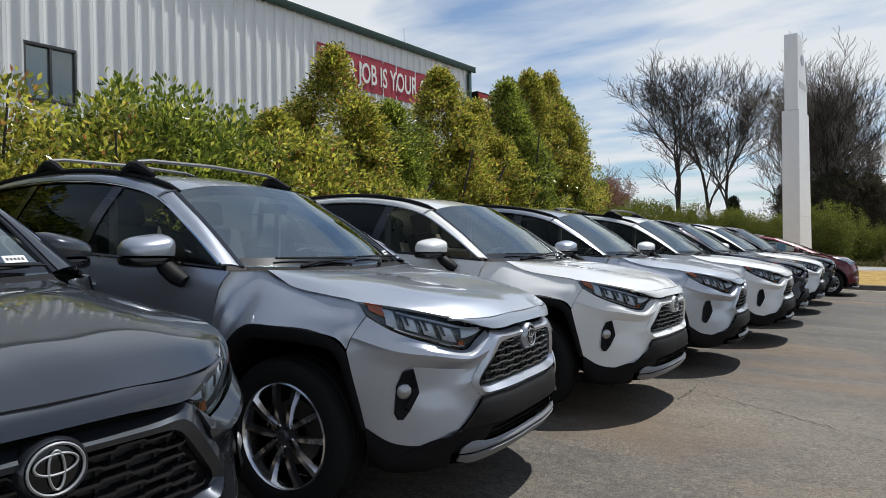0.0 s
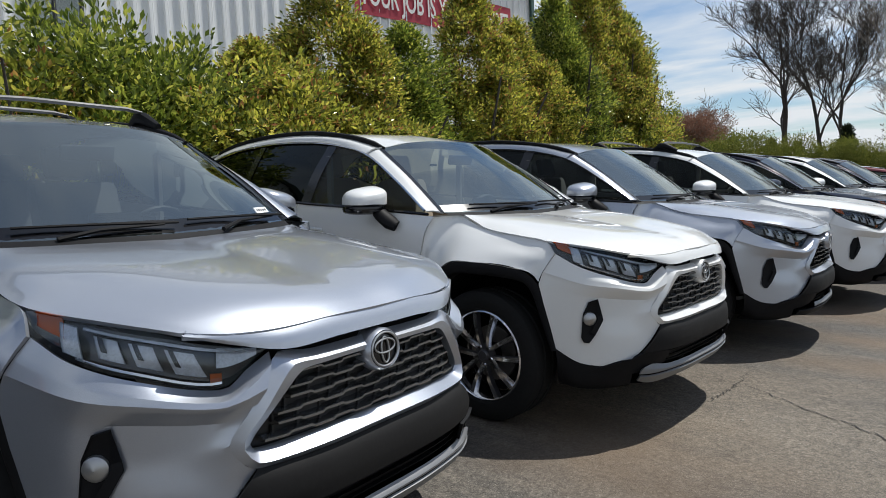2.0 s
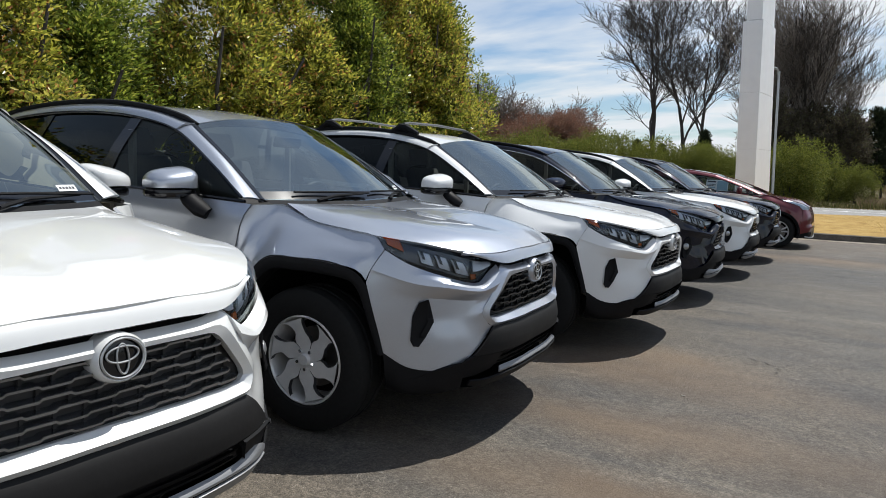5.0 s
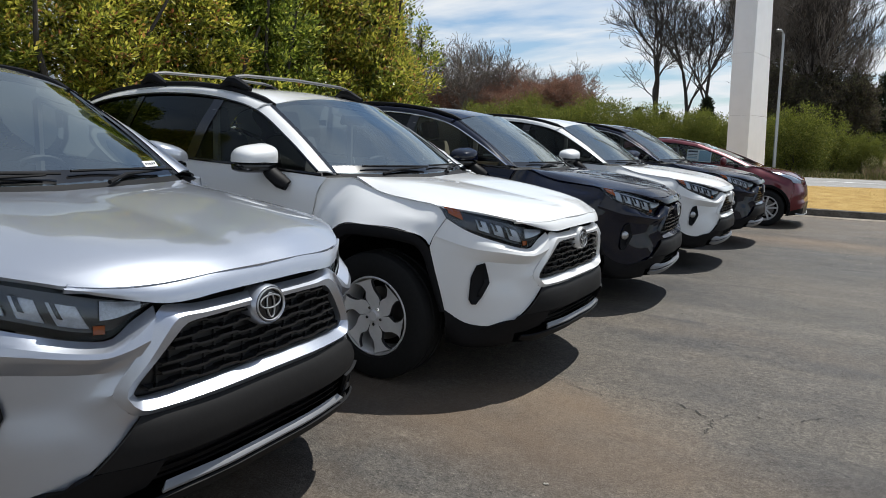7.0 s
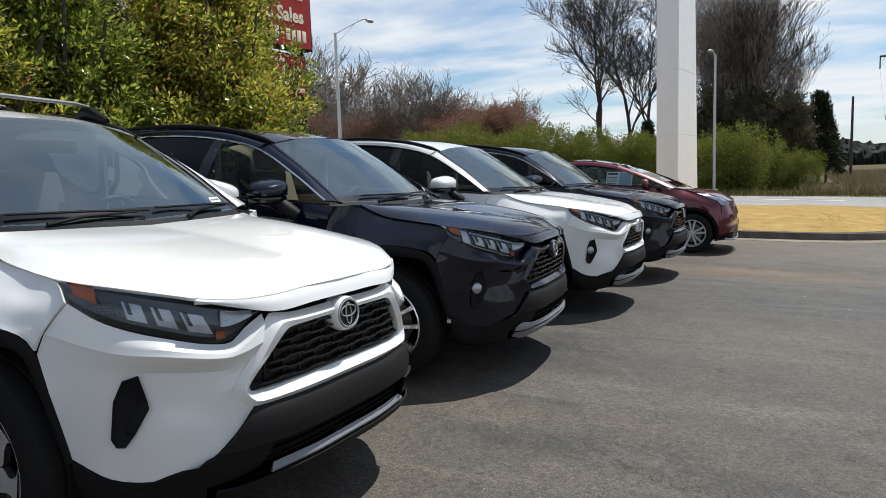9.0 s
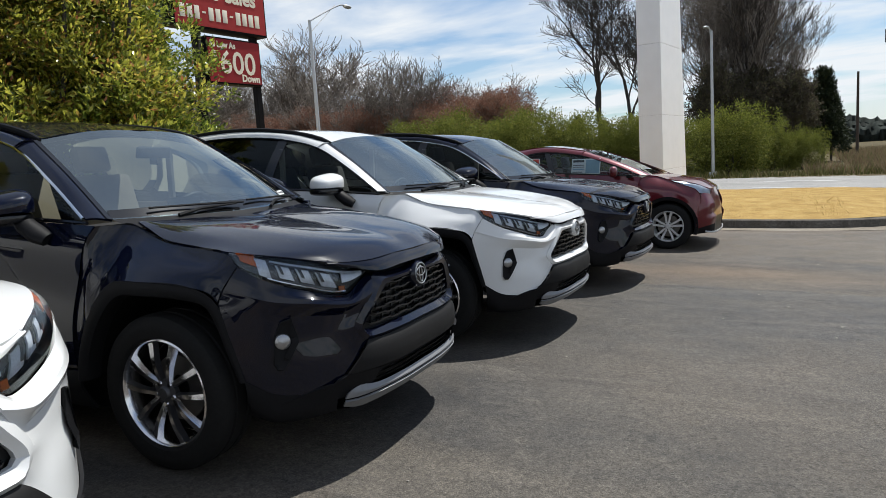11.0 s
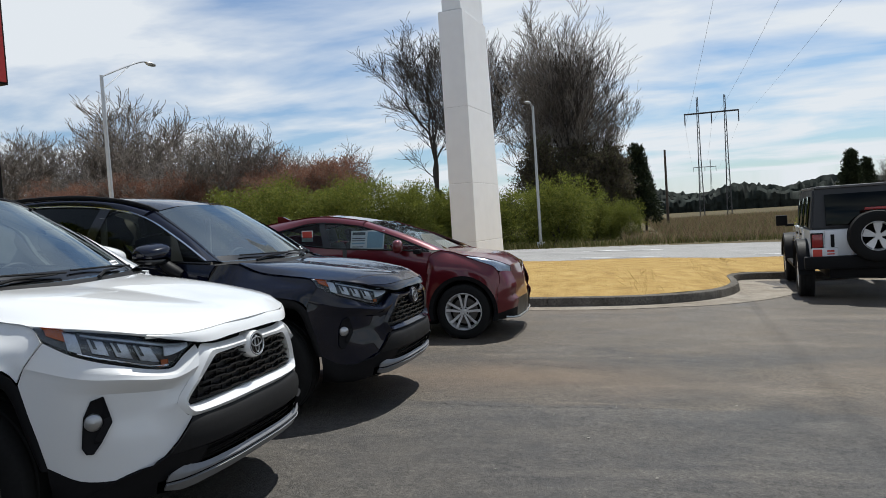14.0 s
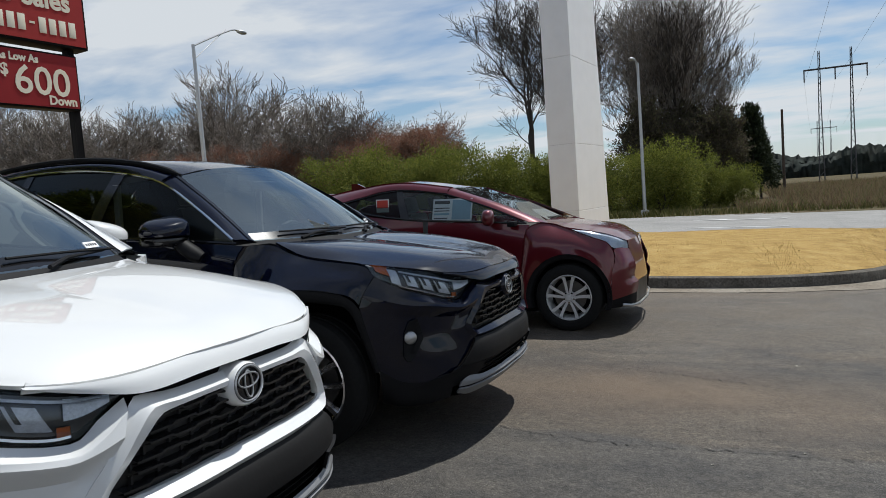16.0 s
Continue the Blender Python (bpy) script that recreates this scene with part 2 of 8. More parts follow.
def skin(curves, nu=16, nv=6, sharp=False):
    """A grid through a few curves: nu points along each, nv steps between the first and the last."""
    rows = [spline(c, nu) for c in curves]
    out = np.empty((nv, nu, 3))
    for i in range(nu):
        col = [r[i] for r in rows]
        if sharp and len(col) > 2:
            d = np.linspace(0, len(col) - 1, nv)
            col = np.array(col)
            out[:, i] = [np.array([np.interp(q, range(len(col)), col[:, a]) for a in range(3)]) for q in d]
        else:
            out[:, i] = spline(col, nv)
    return out


def add_grid(bm, g, flip=False, mat=0):
    nv, nu = g.shape[:2]
    vs = [[bm.verts.new(g[j, i]) for i in range(nu)] for j in range(nv)]
    for j in range(nv - 1):
        for i in range(nu - 1):
            q = (vs[j][i], vs[j][i + 1], vs[j + 1][i + 1], vs[j + 1][i])
            q = [v for k, v in enumerate(q) if v not in q[:k]]
            f = bm.faces.new(q[::-1] if flip else q)
            f.material_index = mat
    return vs


def flange(bm, depth=0.014):
    """Turns a sheet's rim inwards, so that panels meet with dark shut lines."""
    bm.normal_update()
    rim = [e for e in bm.edges if len(e.link_faces) == 1]
    nrm = {}
    for e in rim:
        for v in e.verts:
            nrm[v] = v.normal.copy()
    r = bmesh.ops.extrude_edge_only(bm, edges=rim)
    moved = [v for v in r["geom"] if isinstance(v, bmesh.types.BMVert)]
    src = {tuple(round(c, 6) for c in v.co): n for v, n in nrm.items()}
    for v in moved:
        n = src.get(tuple(round(c, 6) for c in v.co))
        if n is not None:
            v.co -= n * depth
    bmesh.ops.recalc_face_normals(bm, faces=bm.faces)


def mirror_y(g):
    m = g.copy()
    m[..., 1] *= -1
    return m


def sheet(g, sgn=1, rim=0.012, thick=0.0):
    """A bmesh of one grid. sgn -1 mirrors it to the other flank."""
    bm = bmesh.new()
    add_grid(bm, g if sgn > 0 else mirror_y(g), flip=sgn < 0)
    bmesh.ops.remove_doubles(bm, verts=bm.verts, dist=1e-5)
    if rim:
        flange(bm, rim)
    return bm


def both(g, rim=0.012):
    """A bmesh of a half grid and its mirror image, joined on the centre line."""
    bm = bmesh.new()
    add_grid(bm, g)
    add_grid(bm, mirror_y(g), flip=True)
    bmesh.ops.remove_doubles(bm, verts=bm.verts, dist=1e-4)
    if rim:
        flange(bm, rim)
    return bm


def orient(bm, up):
    """Turns the faces so that they look along up on the whole."""
    bm.normal_update()
    if sum(f.normal.dot(Vector(up)) * f.calc_area() for f in bm.faces) < 0:
        bmesh.ops.reverse_faces(bm, faces=bm.faces)
    return bm


def box_bm(x0, y0, z0, x1, y1, z1, bev=0.0, seg=2, bm=None, m=None):
    bm = bm or bmesh.new()
    r = bmesh.ops.create_cube(bm, size=1)
    for v in r["verts"]:
        v.co = Vector(((x0 + x1) / 2 + v.co.x * (x1 - x0), (y0 + y1) / 2 + v.co.y * (y1 - y0), (z0 + z1) / 2 + v.co.z * (z1 - z0)))
    if bev:
        es = {e for v in r["verts"] for e in v.link_edges}
        rb = bmesh.ops.bevel(bm, geom=list(es), offset=bev, segments=seg, profile=0.6, affect="EDGES")
        vs = {v for f in rb["faces"] for v in f.verts}
    else:
        vs = r["verts"]
    if m is not None:
        bmesh.ops.transform(bm, matrix=m, verts=list(vs))
    return bm


def tube(bm, pts, radii, sides=8, cap=True, flat=1.0):
    """A round bar along pts; radii one number or one for each point."""
    p = [Vector(q) for q in pts]
    if not isinstance(radii, (list, tuple)):
        radii = [radii] * len(p)
    rings, prev = [], None
    for i, q in enumerate(p):
        d = (p[min(i + 1, len(p) - 1)] - p[max(i - 1, 0)])
        if d.length < 1e-9:
            d = Vector((0, 0, 1))
        d.normalize()
        if prev is None:
            a = d.cross(Vector((0, 0, 1)))
            if a.length < 0.05:
                a = d.cross(Vector((0, 1, 0)))
        else:
            a = prev - d * prev.dot(d)
            if a.length < 1e-6:
                a = d.orthogonal()
        a.normalize()
        prev = a
        b = d.cross(a)
        rings.append([bm.verts.new(q + a * (math.cos(2 * math.pi * k / sides) * radii[i]) + b * (math.sin(2 * math.pi * k / sides) * radii[i] * flat)) for k in range(sides)])
    for r0, r1 in zip(rings, rings[1:]):
        for k in range(sides):
            bm.faces.new((r0[k], r0[(k + 1) % sides], r1[(k + 1) % sides], r1[k]))
    if cap:
        bm.faces.new(rings[0][::-1])
        bm.faces.new(rings[-1])
    return bm


def lathe(bm, prof, n=40, axis="y", mat=0):
    """Turns a profile of (radius, offset along the axis) round the axis."""
    rings = []
    for r, o in prof:
        ring = []
        for k in range(n):
            a = 2 * math.pi * k / n
            c, s = r * math.cos(a), r * math.sin(a)
            ring.append(bm.verts.new((c, o, s) if axis == "y" else (c, s, o) if axis == "z" else (o, c, s)))
        rings.append(ring)
    for r0, r1 in zip(rings, rings[1:]):
        for k in range(n):
            f = bm.faces.new((r0[k], r0[(k + 1) % n], r1[(k + 1) % n], r1[k]))
            f.material_index = mat
    return rings


def prism(bm, poly, to3, depth, mat=0):
    """A slab from a flat outline. to3(u, v, w) places it; w runs from 0 to depth."""
    a = [bm.verts.new(to3(u, v, 0)) for u, v in poly]
    b = [bm.verts.new(to3(u, v, depth)) for u, v in poly]
    fs = [bm.faces.new(a[::-1]), bm.faces.new(b)]
    for i in range(len(poly)):
        j = (i + 1) % len(poly)
        fs.append(bm.faces.new((a[i], a[j], b[j], b[i])))
    for f in fs:
        f.material_index = mat
    return fs


# ---------------------------------------------------------------- the lot's fall
FALL_X, FALL_Y = -0.0325, -0.0119


def ground_z(x, y):
    return FALL_X * max(-16.0, min(14.0, x + 1.2)) + FALL_Y * max(-40.0, min(44.0, y - 9.0))


def on_lot(x, y, heading=0.0):
    """The pose of a car that stands on the lot with its nose's foot at x, y."""
    return pose(x, y, ground_z(x, y)) @ Matrix.Rotation(FALL_Y, 4, "X") @ Matrix.Rotation(-FALL_X, 4, "Y") @ Matrix.Rotation(radians(heading), 4, "Z")


# ---------------------------------------------------------------- wheels
def wheel_tyre(R, rim_r, w):
    """A tyre with tread grooves; its outer face looks along -Y."""
    bm = bmesh.new()
    h = w / 2
    lathe(bm, [(rim_r - 0.004, -h * 0.80), (rim_r + 0.012, -h * 0.97), (rim_r + 0.05, -h * 1.04), (R - 0.035, -h * 0.99), (R - 0.010, -h * 0.86),
               (R, -h * 0.66), (R, -h * 0.40), (R - 0.009, -h * 0.36), (R - 0.009, -h * 0.28), (R, -h * 0.24), (R, h * 0.24), (R - 0.009, h * 0.28), (R - 0.009, h * 0.36),
               (R, h * 0.40), (R, h * 0.66), (R - 0.010, h * 0.86), (R - 0.035, h * 0.99), (rim_r + 0.05, h * 1.04), (rim_r, h * 0.9)], 56)
    return bm


def rim_barrel(rim_r, w):
    bm = bmesh.new()
    h = w / 2
    lathe(bm, [(rim_r + 0.002, -h * 0.86), (rim_r - 0.006, -h * 0.90), (rim_r - 0.014, -h * 0.82), (rim_r - 0.022, -h * 0.4), (rim_r - 0.03, h * 0.6), (rim_r, h * 0.8)], 56)
    return bm


def spoke_bm(poly_fn, n, depth_hub, depth_rim, rim_r, y_face, thick=0.022):
    """n spokes: poly_fn(s) gives (left angle, right angle) at radius fraction s; dished from hub to rim."""
    bm = bmesh.new()
    steps = 14
    for k in range(n):
        a0 = 2 * math.pi * k / n + math.pi / 2
        rows = []
        for i in range(steps):
            s = i / (steps - 1)
            r = 0.045 + (rim_r - 0.012 - 0.045) * s
            la, ra = poly_fn(s)
            y = y_face + depth_hub + (depth_rim - depth_hub) * s**1.6
            pts = []
            for a, yy in ((la, y + thick), (la + 0.02 * (1 - s) + 0.008, y), (ra - 0.02 * (1 - s) - 0.008, y), (ra, y + thick)):
                pts.append(bm.verts.new((r * math.cos(a0 + a), yy, r * math.sin(a0 + a))))
            rows.append(pts)
        for p, q in zip(rows, rows[1:]):
            for j in range(3):
                f = bm.faces.new((p[j], p[j + 1], q[j + 1], q[j]))
                f.material_index = 1 if j == 1 else 0
    return bm


def blade(s):
    """Half angle of a broad spoke: merged at the hub, waisted, wider again at the rim."""
    k = min(1.0, max(0.0, (s - 0.28) / 0.34))
    return 0.525 - 0.31 * k * k * (3 - 2 * k) + 0.10 * max(0.0, (s - 0.75) / 0.25) ** 2


def build_wheel(car, x, side, style, R=0.366):
    """A wheel under a car: tyre, rim, spokes, cap, brake disc. side -1 is the right flank."""
    w = 0.228
    rim_r = {"premium": 0.252, "plain": 0.226, "small": 0.222, "trail": 0.225}[style]
    hub = part("wheel", wheel_tyre(R, rim_r, w), M_TYRE, car)
    hub.matrix_local = pose(x, side * 0.778, R, 0, 0, 0) if side < 0 else pose(x, side * 0.778, R, 0, 0, 180)
    part("rim", rim_barrel(rim_r, w), M_RIMBRT if style == "premium" else M_RIMSIL, hub)
    yf = -w / 2
    if style == "premium":
        # five twin spokes, machined faces and dark pockets
        bm = bmesh.new()
        for k in range(5):
            a0 = 2 * math.pi * k / 5 + math.pi / 2
            for sg in (-1, 1):
                rows = []
                for i in range(8):
                    s = i / 7
                    r = 0.040 + (rim_r - 0.016 - 0.040) * s
                    off0 = sg * (0.010 + 0.036 * s)          # inner edge of the twin
                    off1 = sg * (0.036 + 0.056 * s)
                    y = yf + 0.030 - 0.022 * math.sin(math.pi * min(1, s * 1.1)) * 0.6 - 0.006 * s
                    cr_ = []
                    for o, dy in ((off0, 0.03), (off0 + sg * 0.004, 0.0), (off1 - sg * (0.006 + 0.008 * s), 0.0), (off1, 0.016 + 0.012 * s)):
                        cr_.append(bm.verts.new((r * math.cos(a0) - o * math.sin(a0), y + dy, r * math.sin(a0) + o * math.cos(a0))))
                    rows.append(cr_)
                for p, q in zip(rows, rows[1:]):
                    for j in range(3):
                        f = bm.faces.new((p[j], p[j + 1], q[j + 1], q[j]) if sg > 0 else (p[j + 1], p[j], q[j], q[j + 1]))
                        f.material_index = (1, 0, 2)[j]
        bmesh.ops.recalc_face_normals(bm, faces=bm.faces)
        part("spokes", bm, [M_RIMBRT, M_RIMDARK, M_RIMBRT], hub, "machined twin spokes with dark pockets", 20)
    elif style == "plain":
        # six broad, twisted spokes
        bm = spoke_bm(lambda s: (0.36 * s - blade(s), 0.36 * s + blade(s)), 6, 0.030, 0.012, rim_r, yf)
        part("spokes", bm, [M_RIMDARK, M_RIMSIL], hub, "six twisted silver spokes", 25)
    elif style == "trail":
        bm = spoke_bm(lambda s: (-0.30 - 0.18 * (1 - s), 0.30 + 0.18 * (1 - s)), 5, 0.020, 0.010, rim_r, yf)
        part("spokes", bm, [M_RIMDARK, M_RIMSIL], hub, "five broad silver spokes", 25)
    else:
        bm = spoke_bm(lambda s: (-0.15 - 0.20 * s - 0.40 * (1 - s) ** 2, -0.03 - 0.12 * s), 5, 0.024, 0.008, rim_r, yf, 0.016)
        twin = spoke_bm(lambda s: (0.03 + 0.12 * s, 0.15 + 0.20 * s + 0.40 * (1 - s) ** 2), 5, 0.024, 0.008, rim_r, yf, 0.016)
        for v in twin.faces:
            f = bm.faces.new([bm.verts.new(q.co) for q in v.verts])
            f.material_index = v.material_index
        twin.free()
        bmesh.ops.remove_doubles(bm, verts=bm.verts, dist=1e-5)
        part("spokes", bm, [M_RIMDARK, M_RIMSIL], hub, "silver wheel cover spokes", 25)
    bm = bmesh.new()
    lathe(bm, [(0.001, yf + 0.012), (0.026, yf + 0.012), (0.031, yf + 0.017), (0.034, yf + 0.028), (0.062, yf + 0.032), (0.066, yf + 0.052)], 28)
    part("hub_cap", bm, M_RIMDARK if style == "premium" else M_RIMSIL, hub)
    for k in range(5):
        a = 2 * math.pi * (k + 0.5) / 5 + math.pi / 2
        bm = bmesh.new()
        lathe(bm, [(0.001, yf + 0.022), (0.009, yf + 0.022), (0.010, yf + 0.04)], 8)
        ob = part("lug_nut", bm, M_CHROME, hub)
        ob.location = (0.050 * math.cos(a), 0, 0.050 * math.sin(a))
    bm = bmesh.new()
    lathe(bm, [(0.06, 0.0), (0.155, 0.0), (0.155, 0.02), (0.06, 0.02)], 40)
    part("brake_disc", bm, M_DISC, hub)
    bm = bmesh.new()
    lathe(bm, [(0.001, 0.045), (rim_r - 0.03, 0.05)], 32)
    part("backing_plate", bm, M_WELL, hub)
    return hub

# ---------------------------------------------------------------- the compact SUV
def nose(y, z=0.7):
    """How far back the nose lies at half width y and height z."""
    back = 0.30 * max(0.0, z - 0.80) + 0.08 * max(0.0, 0.42 - z)
    return -0.058 - 0.330 * (abs(y) / 0.8) ** 3.7 - back


def on_nose(y, z, off=0.0):
    return (nose(y, z) + off, -abs(y), z)


def nose_row(z, y0, y1, n=6, off=0.0, z1=None):
    z1 = z if z1 is None else z1
    return [on_nose(y0 + (y1 - y0) * i / (n - 1), z + (z1 - z) * i / (n - 1), off) for i in range(n)]


def nose_line(pts, off=0.0):
    return [on_nose(y, z, off) for y, z in pts]


def arch_curve(xc, grow, out, n=26, front=False):
    """The squarish wheel-arch line round a wheel at xc, front foot to rear foot; the front arch draws in towards the nose."""
    key = [(0.515 + grow * 0.6, 0.46), (0.455 + grow * 0.8, 0.62), (0.375 + grow * 0.85, 0.790 + grow * 0.45), (0.25 + grow * 0.3, 0.826 + grow), (0.0, 0.835 + grow),
           (-0.17 - grow * 0.4, 0.82 + grow), (-0.30 - grow * 0.8, 0.70 + grow * 0.45), (-0.385 - grow * 0.85, 0.54), (-0.42 - grow * 0.7, 0.40)]
    if front:
        key = [(a * 0.83 if a > 0 else a, z) for a, z in key]
    draw = 0.095 if front else 0.0
    return spline([(xc + a, -out + draw * (max(0.0, a) / 0.455) ** 2, z) for a, z in key], n)


def seat(car, x, y, mat):
    s = part("seat", box_bm(x - 0.26, y - 0.25, 0.62, x + 0.28, y + 0.25, 0.80, 0.05), mat, car)
    b = box_bm(-0.07, -0.24, 0, 0.07, 0.24, 0.62, 0.05, m=pose(x - 0.24, y, 0.74, 0, -17, 0))
    part("backrest", b, mat, s)
    h = box_bm(-0.045, -0.13, 0, 0.045, 0.13, 0.19, 0.04, m=pose(x - 0.44, y, 1.355, 0, -14, 0))
    part("headrest", h, mat, s)


def build_suv(label, m, body, wheels="premium", bars=False, cabin=None, fog=True, bright=True, group="compact SUVs parked in a row", sticker=False, roof=None):
    """The car, nose foot at its origin, facing +X. -Y is its right flank."""
    cabin = cabin or M_SEATGRY
    car = thing("suv", label, "car", group, m)
    roof = roof or body

    # ---- hood: a centre dip between two soft ridges
    mid = [(-0.080, 0, 0.945), (-0.20, 0, 0.995), (-0.5, 0, 1.043), (-0.85, 0, 1.085), (-1.125, 0, 1.108)]
    r1 = [(-0.086, -0.17, 0.945), (-0.21, -0.19, 1.003), (-0.5, -0.22, 1.053), (-0.85, -0.25, 1.097), (-1.13, -0.27, 1.116)]
    r2 = [(-0.118, -0.36, 0.936), (-0.25, -0.42, 1.003), (-0.52, -0.47, 1.058), (-0.86, -0.50, 1.100), (-1.16, -0.50, 1.120)]
    r3 = [(-0.160, -0.49, 0.940), (-0.30, -0.60, 0.990), (-0.56, -0.675, 1.036), (-0.88, -0.69, 1.078), (-1.19, -0.61, 1.122)]
    edge = [(-0.222, -0.583, 0.952), (-0.36, -0.700, 0.985), (-0.56, -0.790, 1.012), (-0.80, -0.775, 1.034), (-0.98, -0.745, 1.054), (-1.10, -0.700, 1.085), (-1.215, -0.672, 1.125)]
    part("hood", orient(both(skin([mid, r1, r2, r3, edge], 22, 22), 0.012), (0.2, 0, 1)), body, car, angle=28)
    # hood lip, under the shut line
    lip_t = nose_line([(0, 0.942), (0.17, 0.942), (0.36, 0.934), (0.48, 0.936), (0.583, 0.948)], 0.0)
    lip_t = [(x + (0.013, 0.013, 0.012, 0.004, -0.010)[i], y, z) for i, (x, y, z) in enumerate(lip_t)]
    lip_m = [(x + 0.016 - 0.008 * (i > 2), y, z - (0.020, 0.020, 0.020, 0.012, 0.004)[i]) for i, (x, y, z) in enumerate(lip_t)]
    lip_b = [(x + (0.030, 0.030, 0.026, 0.012, 0.004)[i], y * 0.99, z - (0.052, 0.052, 0.050, 0.026, 0.008)[i]) for i, (x, y, z) in enumerate(lip_t)]
    part("hood_lip", orient(both(skin([lip_t, lip_m, lip_b], 18, 5), 0.02), (1, 0, 0.4)), body, car)
    # dark slot between the lip and the grille frame
    slot_t = nose_line([(0, 0.906), (0.25, 0.904), (0.385, 0.892)], -0.03)
    slot_b = nose_line([(0, 0.846), (0.25, 0.846), (0.385, 0.862)], -0.03)
    part("air_slot", orient(both(skin([slot_t, slot_b], 12, 3), 0), (1, 0, 0)), M_WELL, car)

    # ---- grille frame, one body-coloured ring with a badge housing
    ring_o = [(0, 0.864), (0.26, 0.863), (0.368, 0.874), (0.395, 0.852), (0.465, 0.745), (0.522, 0.656), (0.490, 0.598), (0.46, 0.582), (0.25, 0.583), (0, 0.583)]
    ring_i = [(0, 0.826), (0.24, 0.824), (0.315, 0.818), (0.345, 0.795), (0.408, 0.725), (0.465, 0.655), (0.462, 0.632), (0.435, 0.624), (0.25, 0.628), (0, 0.630)]
    go = [on_nose(y, z, (-0.014, -0.014, -0.010, -0.002, 0.004, 0.004, 0.010, 0.012, 0.012, 0.012)[i]) for i, (y, z) in enumerate(ring_o)]
    mid_at = (0.62, 0.62, 0.60, 0.55, 0.50, 0.48, 0.42, 0.40, 0.40, 0.40)
    gm = [on_nose(a[0] + (b[0] - a[0]) * f, a[1] + (b[1] - a[1]) * f, 0.016 + 0.010 * (i > 5)) for i, (a, b, f) in enumerate(zip(ring_o, ring_i, mid_at))]
    gi = [on_nose(y, z, (0.010, 0.010, 0.008, 0.004, 0.000, -0.004, -0.010, -0.014, -0.014, -0.014)[i]) for i, (y, z) in enumerate(ring_i)]
    gb = [on_nose(y, z, -0.03) for y, z in ring_i]
    part("grille_frame", orient(both(skin([go, gm, gi, gb], 44, 10, True), 0.012), (1, 0, 0.3)), body, car, angle=30)

    # ---- grille: dark mesh with rows of slots
    grille = part("grille", orient(both(skin([nose_line([(0, 0.835), (0.2, 0.835), (0.36, 0.825)], -0.035), nose_line([(0, 0.72), (0.25, 0.72), (0.44, 0.72)], -0.035),
                                              nose_line([(0, 0.615), (0.27, 0.615), (0.485, 0.615)], -0.035)], 12, 6), 0), (1, 0, 0)), M_GRILLE, car)
    rows = 6
    ub = box_bm(-0.036, -0.004, 0.0, -0.027, 0.004, 0.030)
    upright_me = bpy.data.meshes.new("grille_upright")
    ub.to_mesh(upright_me)
    ub.free()
    upright_me.materials.append(M_GRILLE)
    for j in range(rows):
        z = 0.648 + 0.0325 * j
        half = 0.458 - (z - 0.63) * 0.72
        bm = bmesh.new()
        step, flip = 0.078, j % 2
        yq = -math.floor(half / (step / 2)) * (step / 2)
        pts, idx = [], 0
        while yq <= half + 1e-6:
            hi = ((idx + 2 * flip) // 2) % 2
            pts.append((yq, z + (0.0030 if hi else -0.0030)))
            idx += 1
            yq += step / 2
        # a bar that steps up and down between the slots
        for a, c_ in zip(pts, pts[1:]):
            rise = 0.008
            for (ya, za), (yb, zb) in (((a[0], a[1]), (c_[0] - rise, a[1])), ((c_[0] - rise, a[1]), (c_[0], c_[1]))):
                q = []
                for yy, zz in ((ya, za), (yb, zb)):
                    xx = nose(yy, zz)
                    q.append([bm.verts.new((xx - 0.034, yy, zz + 0.0095)), bm.verts.new((xx - 0.004, yy, zz + 0.0040)), bm.verts.new((xx - 0.004, yy, zz - 0.0022)), bm.verts.new((xx - 0.030, yy, zz - 0.0065))])
                for s in range(3):
                    bm.faces.new((q[0][s], q[1][s], q[1][s + 1], q[0][s + 1]))
        bmesh.ops.remove_doubles(bm, verts=bm.verts, dist=1e-5)
        orient(bm, (1, 0, 0))
        part("grille_bar", bm, M_GRILLEBAR if bright and body in (P_SILVER, P_PEARL) else M_GRILLE2, grille, angle=30)
        if j < rows - 1:
            for i, (yy, zz) in enumerate(pts):
                if i % 2 == flip or (abs(yy) < 0.09 and zz > 0.72):
                    continue
                up_ = new("grille_upright", upright_me)
                up_.parent = grille
                up_.location = (nose(yy, zz), yy, zz)

    # ---- badge: an oval disc in a rounded housing
    bm = bmesh.new()
    lathe(bm, [(0.070, -0.060), (0.074, -0.015), (0.071, 0.012), (0.064, 0.022), (0.060, 0.018)], 36, axis="x")
    for v in bm.verts:
        v.co.y *= 1.06
        v.co.z *= 0.92
        if v.co.x < -0.03:
            v.co.z = v.co.z * 1.0 + 0.012
    bmesh.ops.recalc_face_normals(bm, faces=bm.faces)
    housing = part("badge_housing", bm, body, car)
    housing.matrix_local = pose(-0.062, 0, 0.812, 0, -6, 0)
    bm = bmesh.new()
    lathe(bm, [(0.001, 0.017), (0.045, 0.016), (0.060, 0.012)], 36, axis="x")
    for v in bm.verts:
        v.co.y *= 1.06
        v.co.z *= 0.92
    part("badge_face", orient(bm, (1, 0, 0)), M_GLOSSBLK, housing)
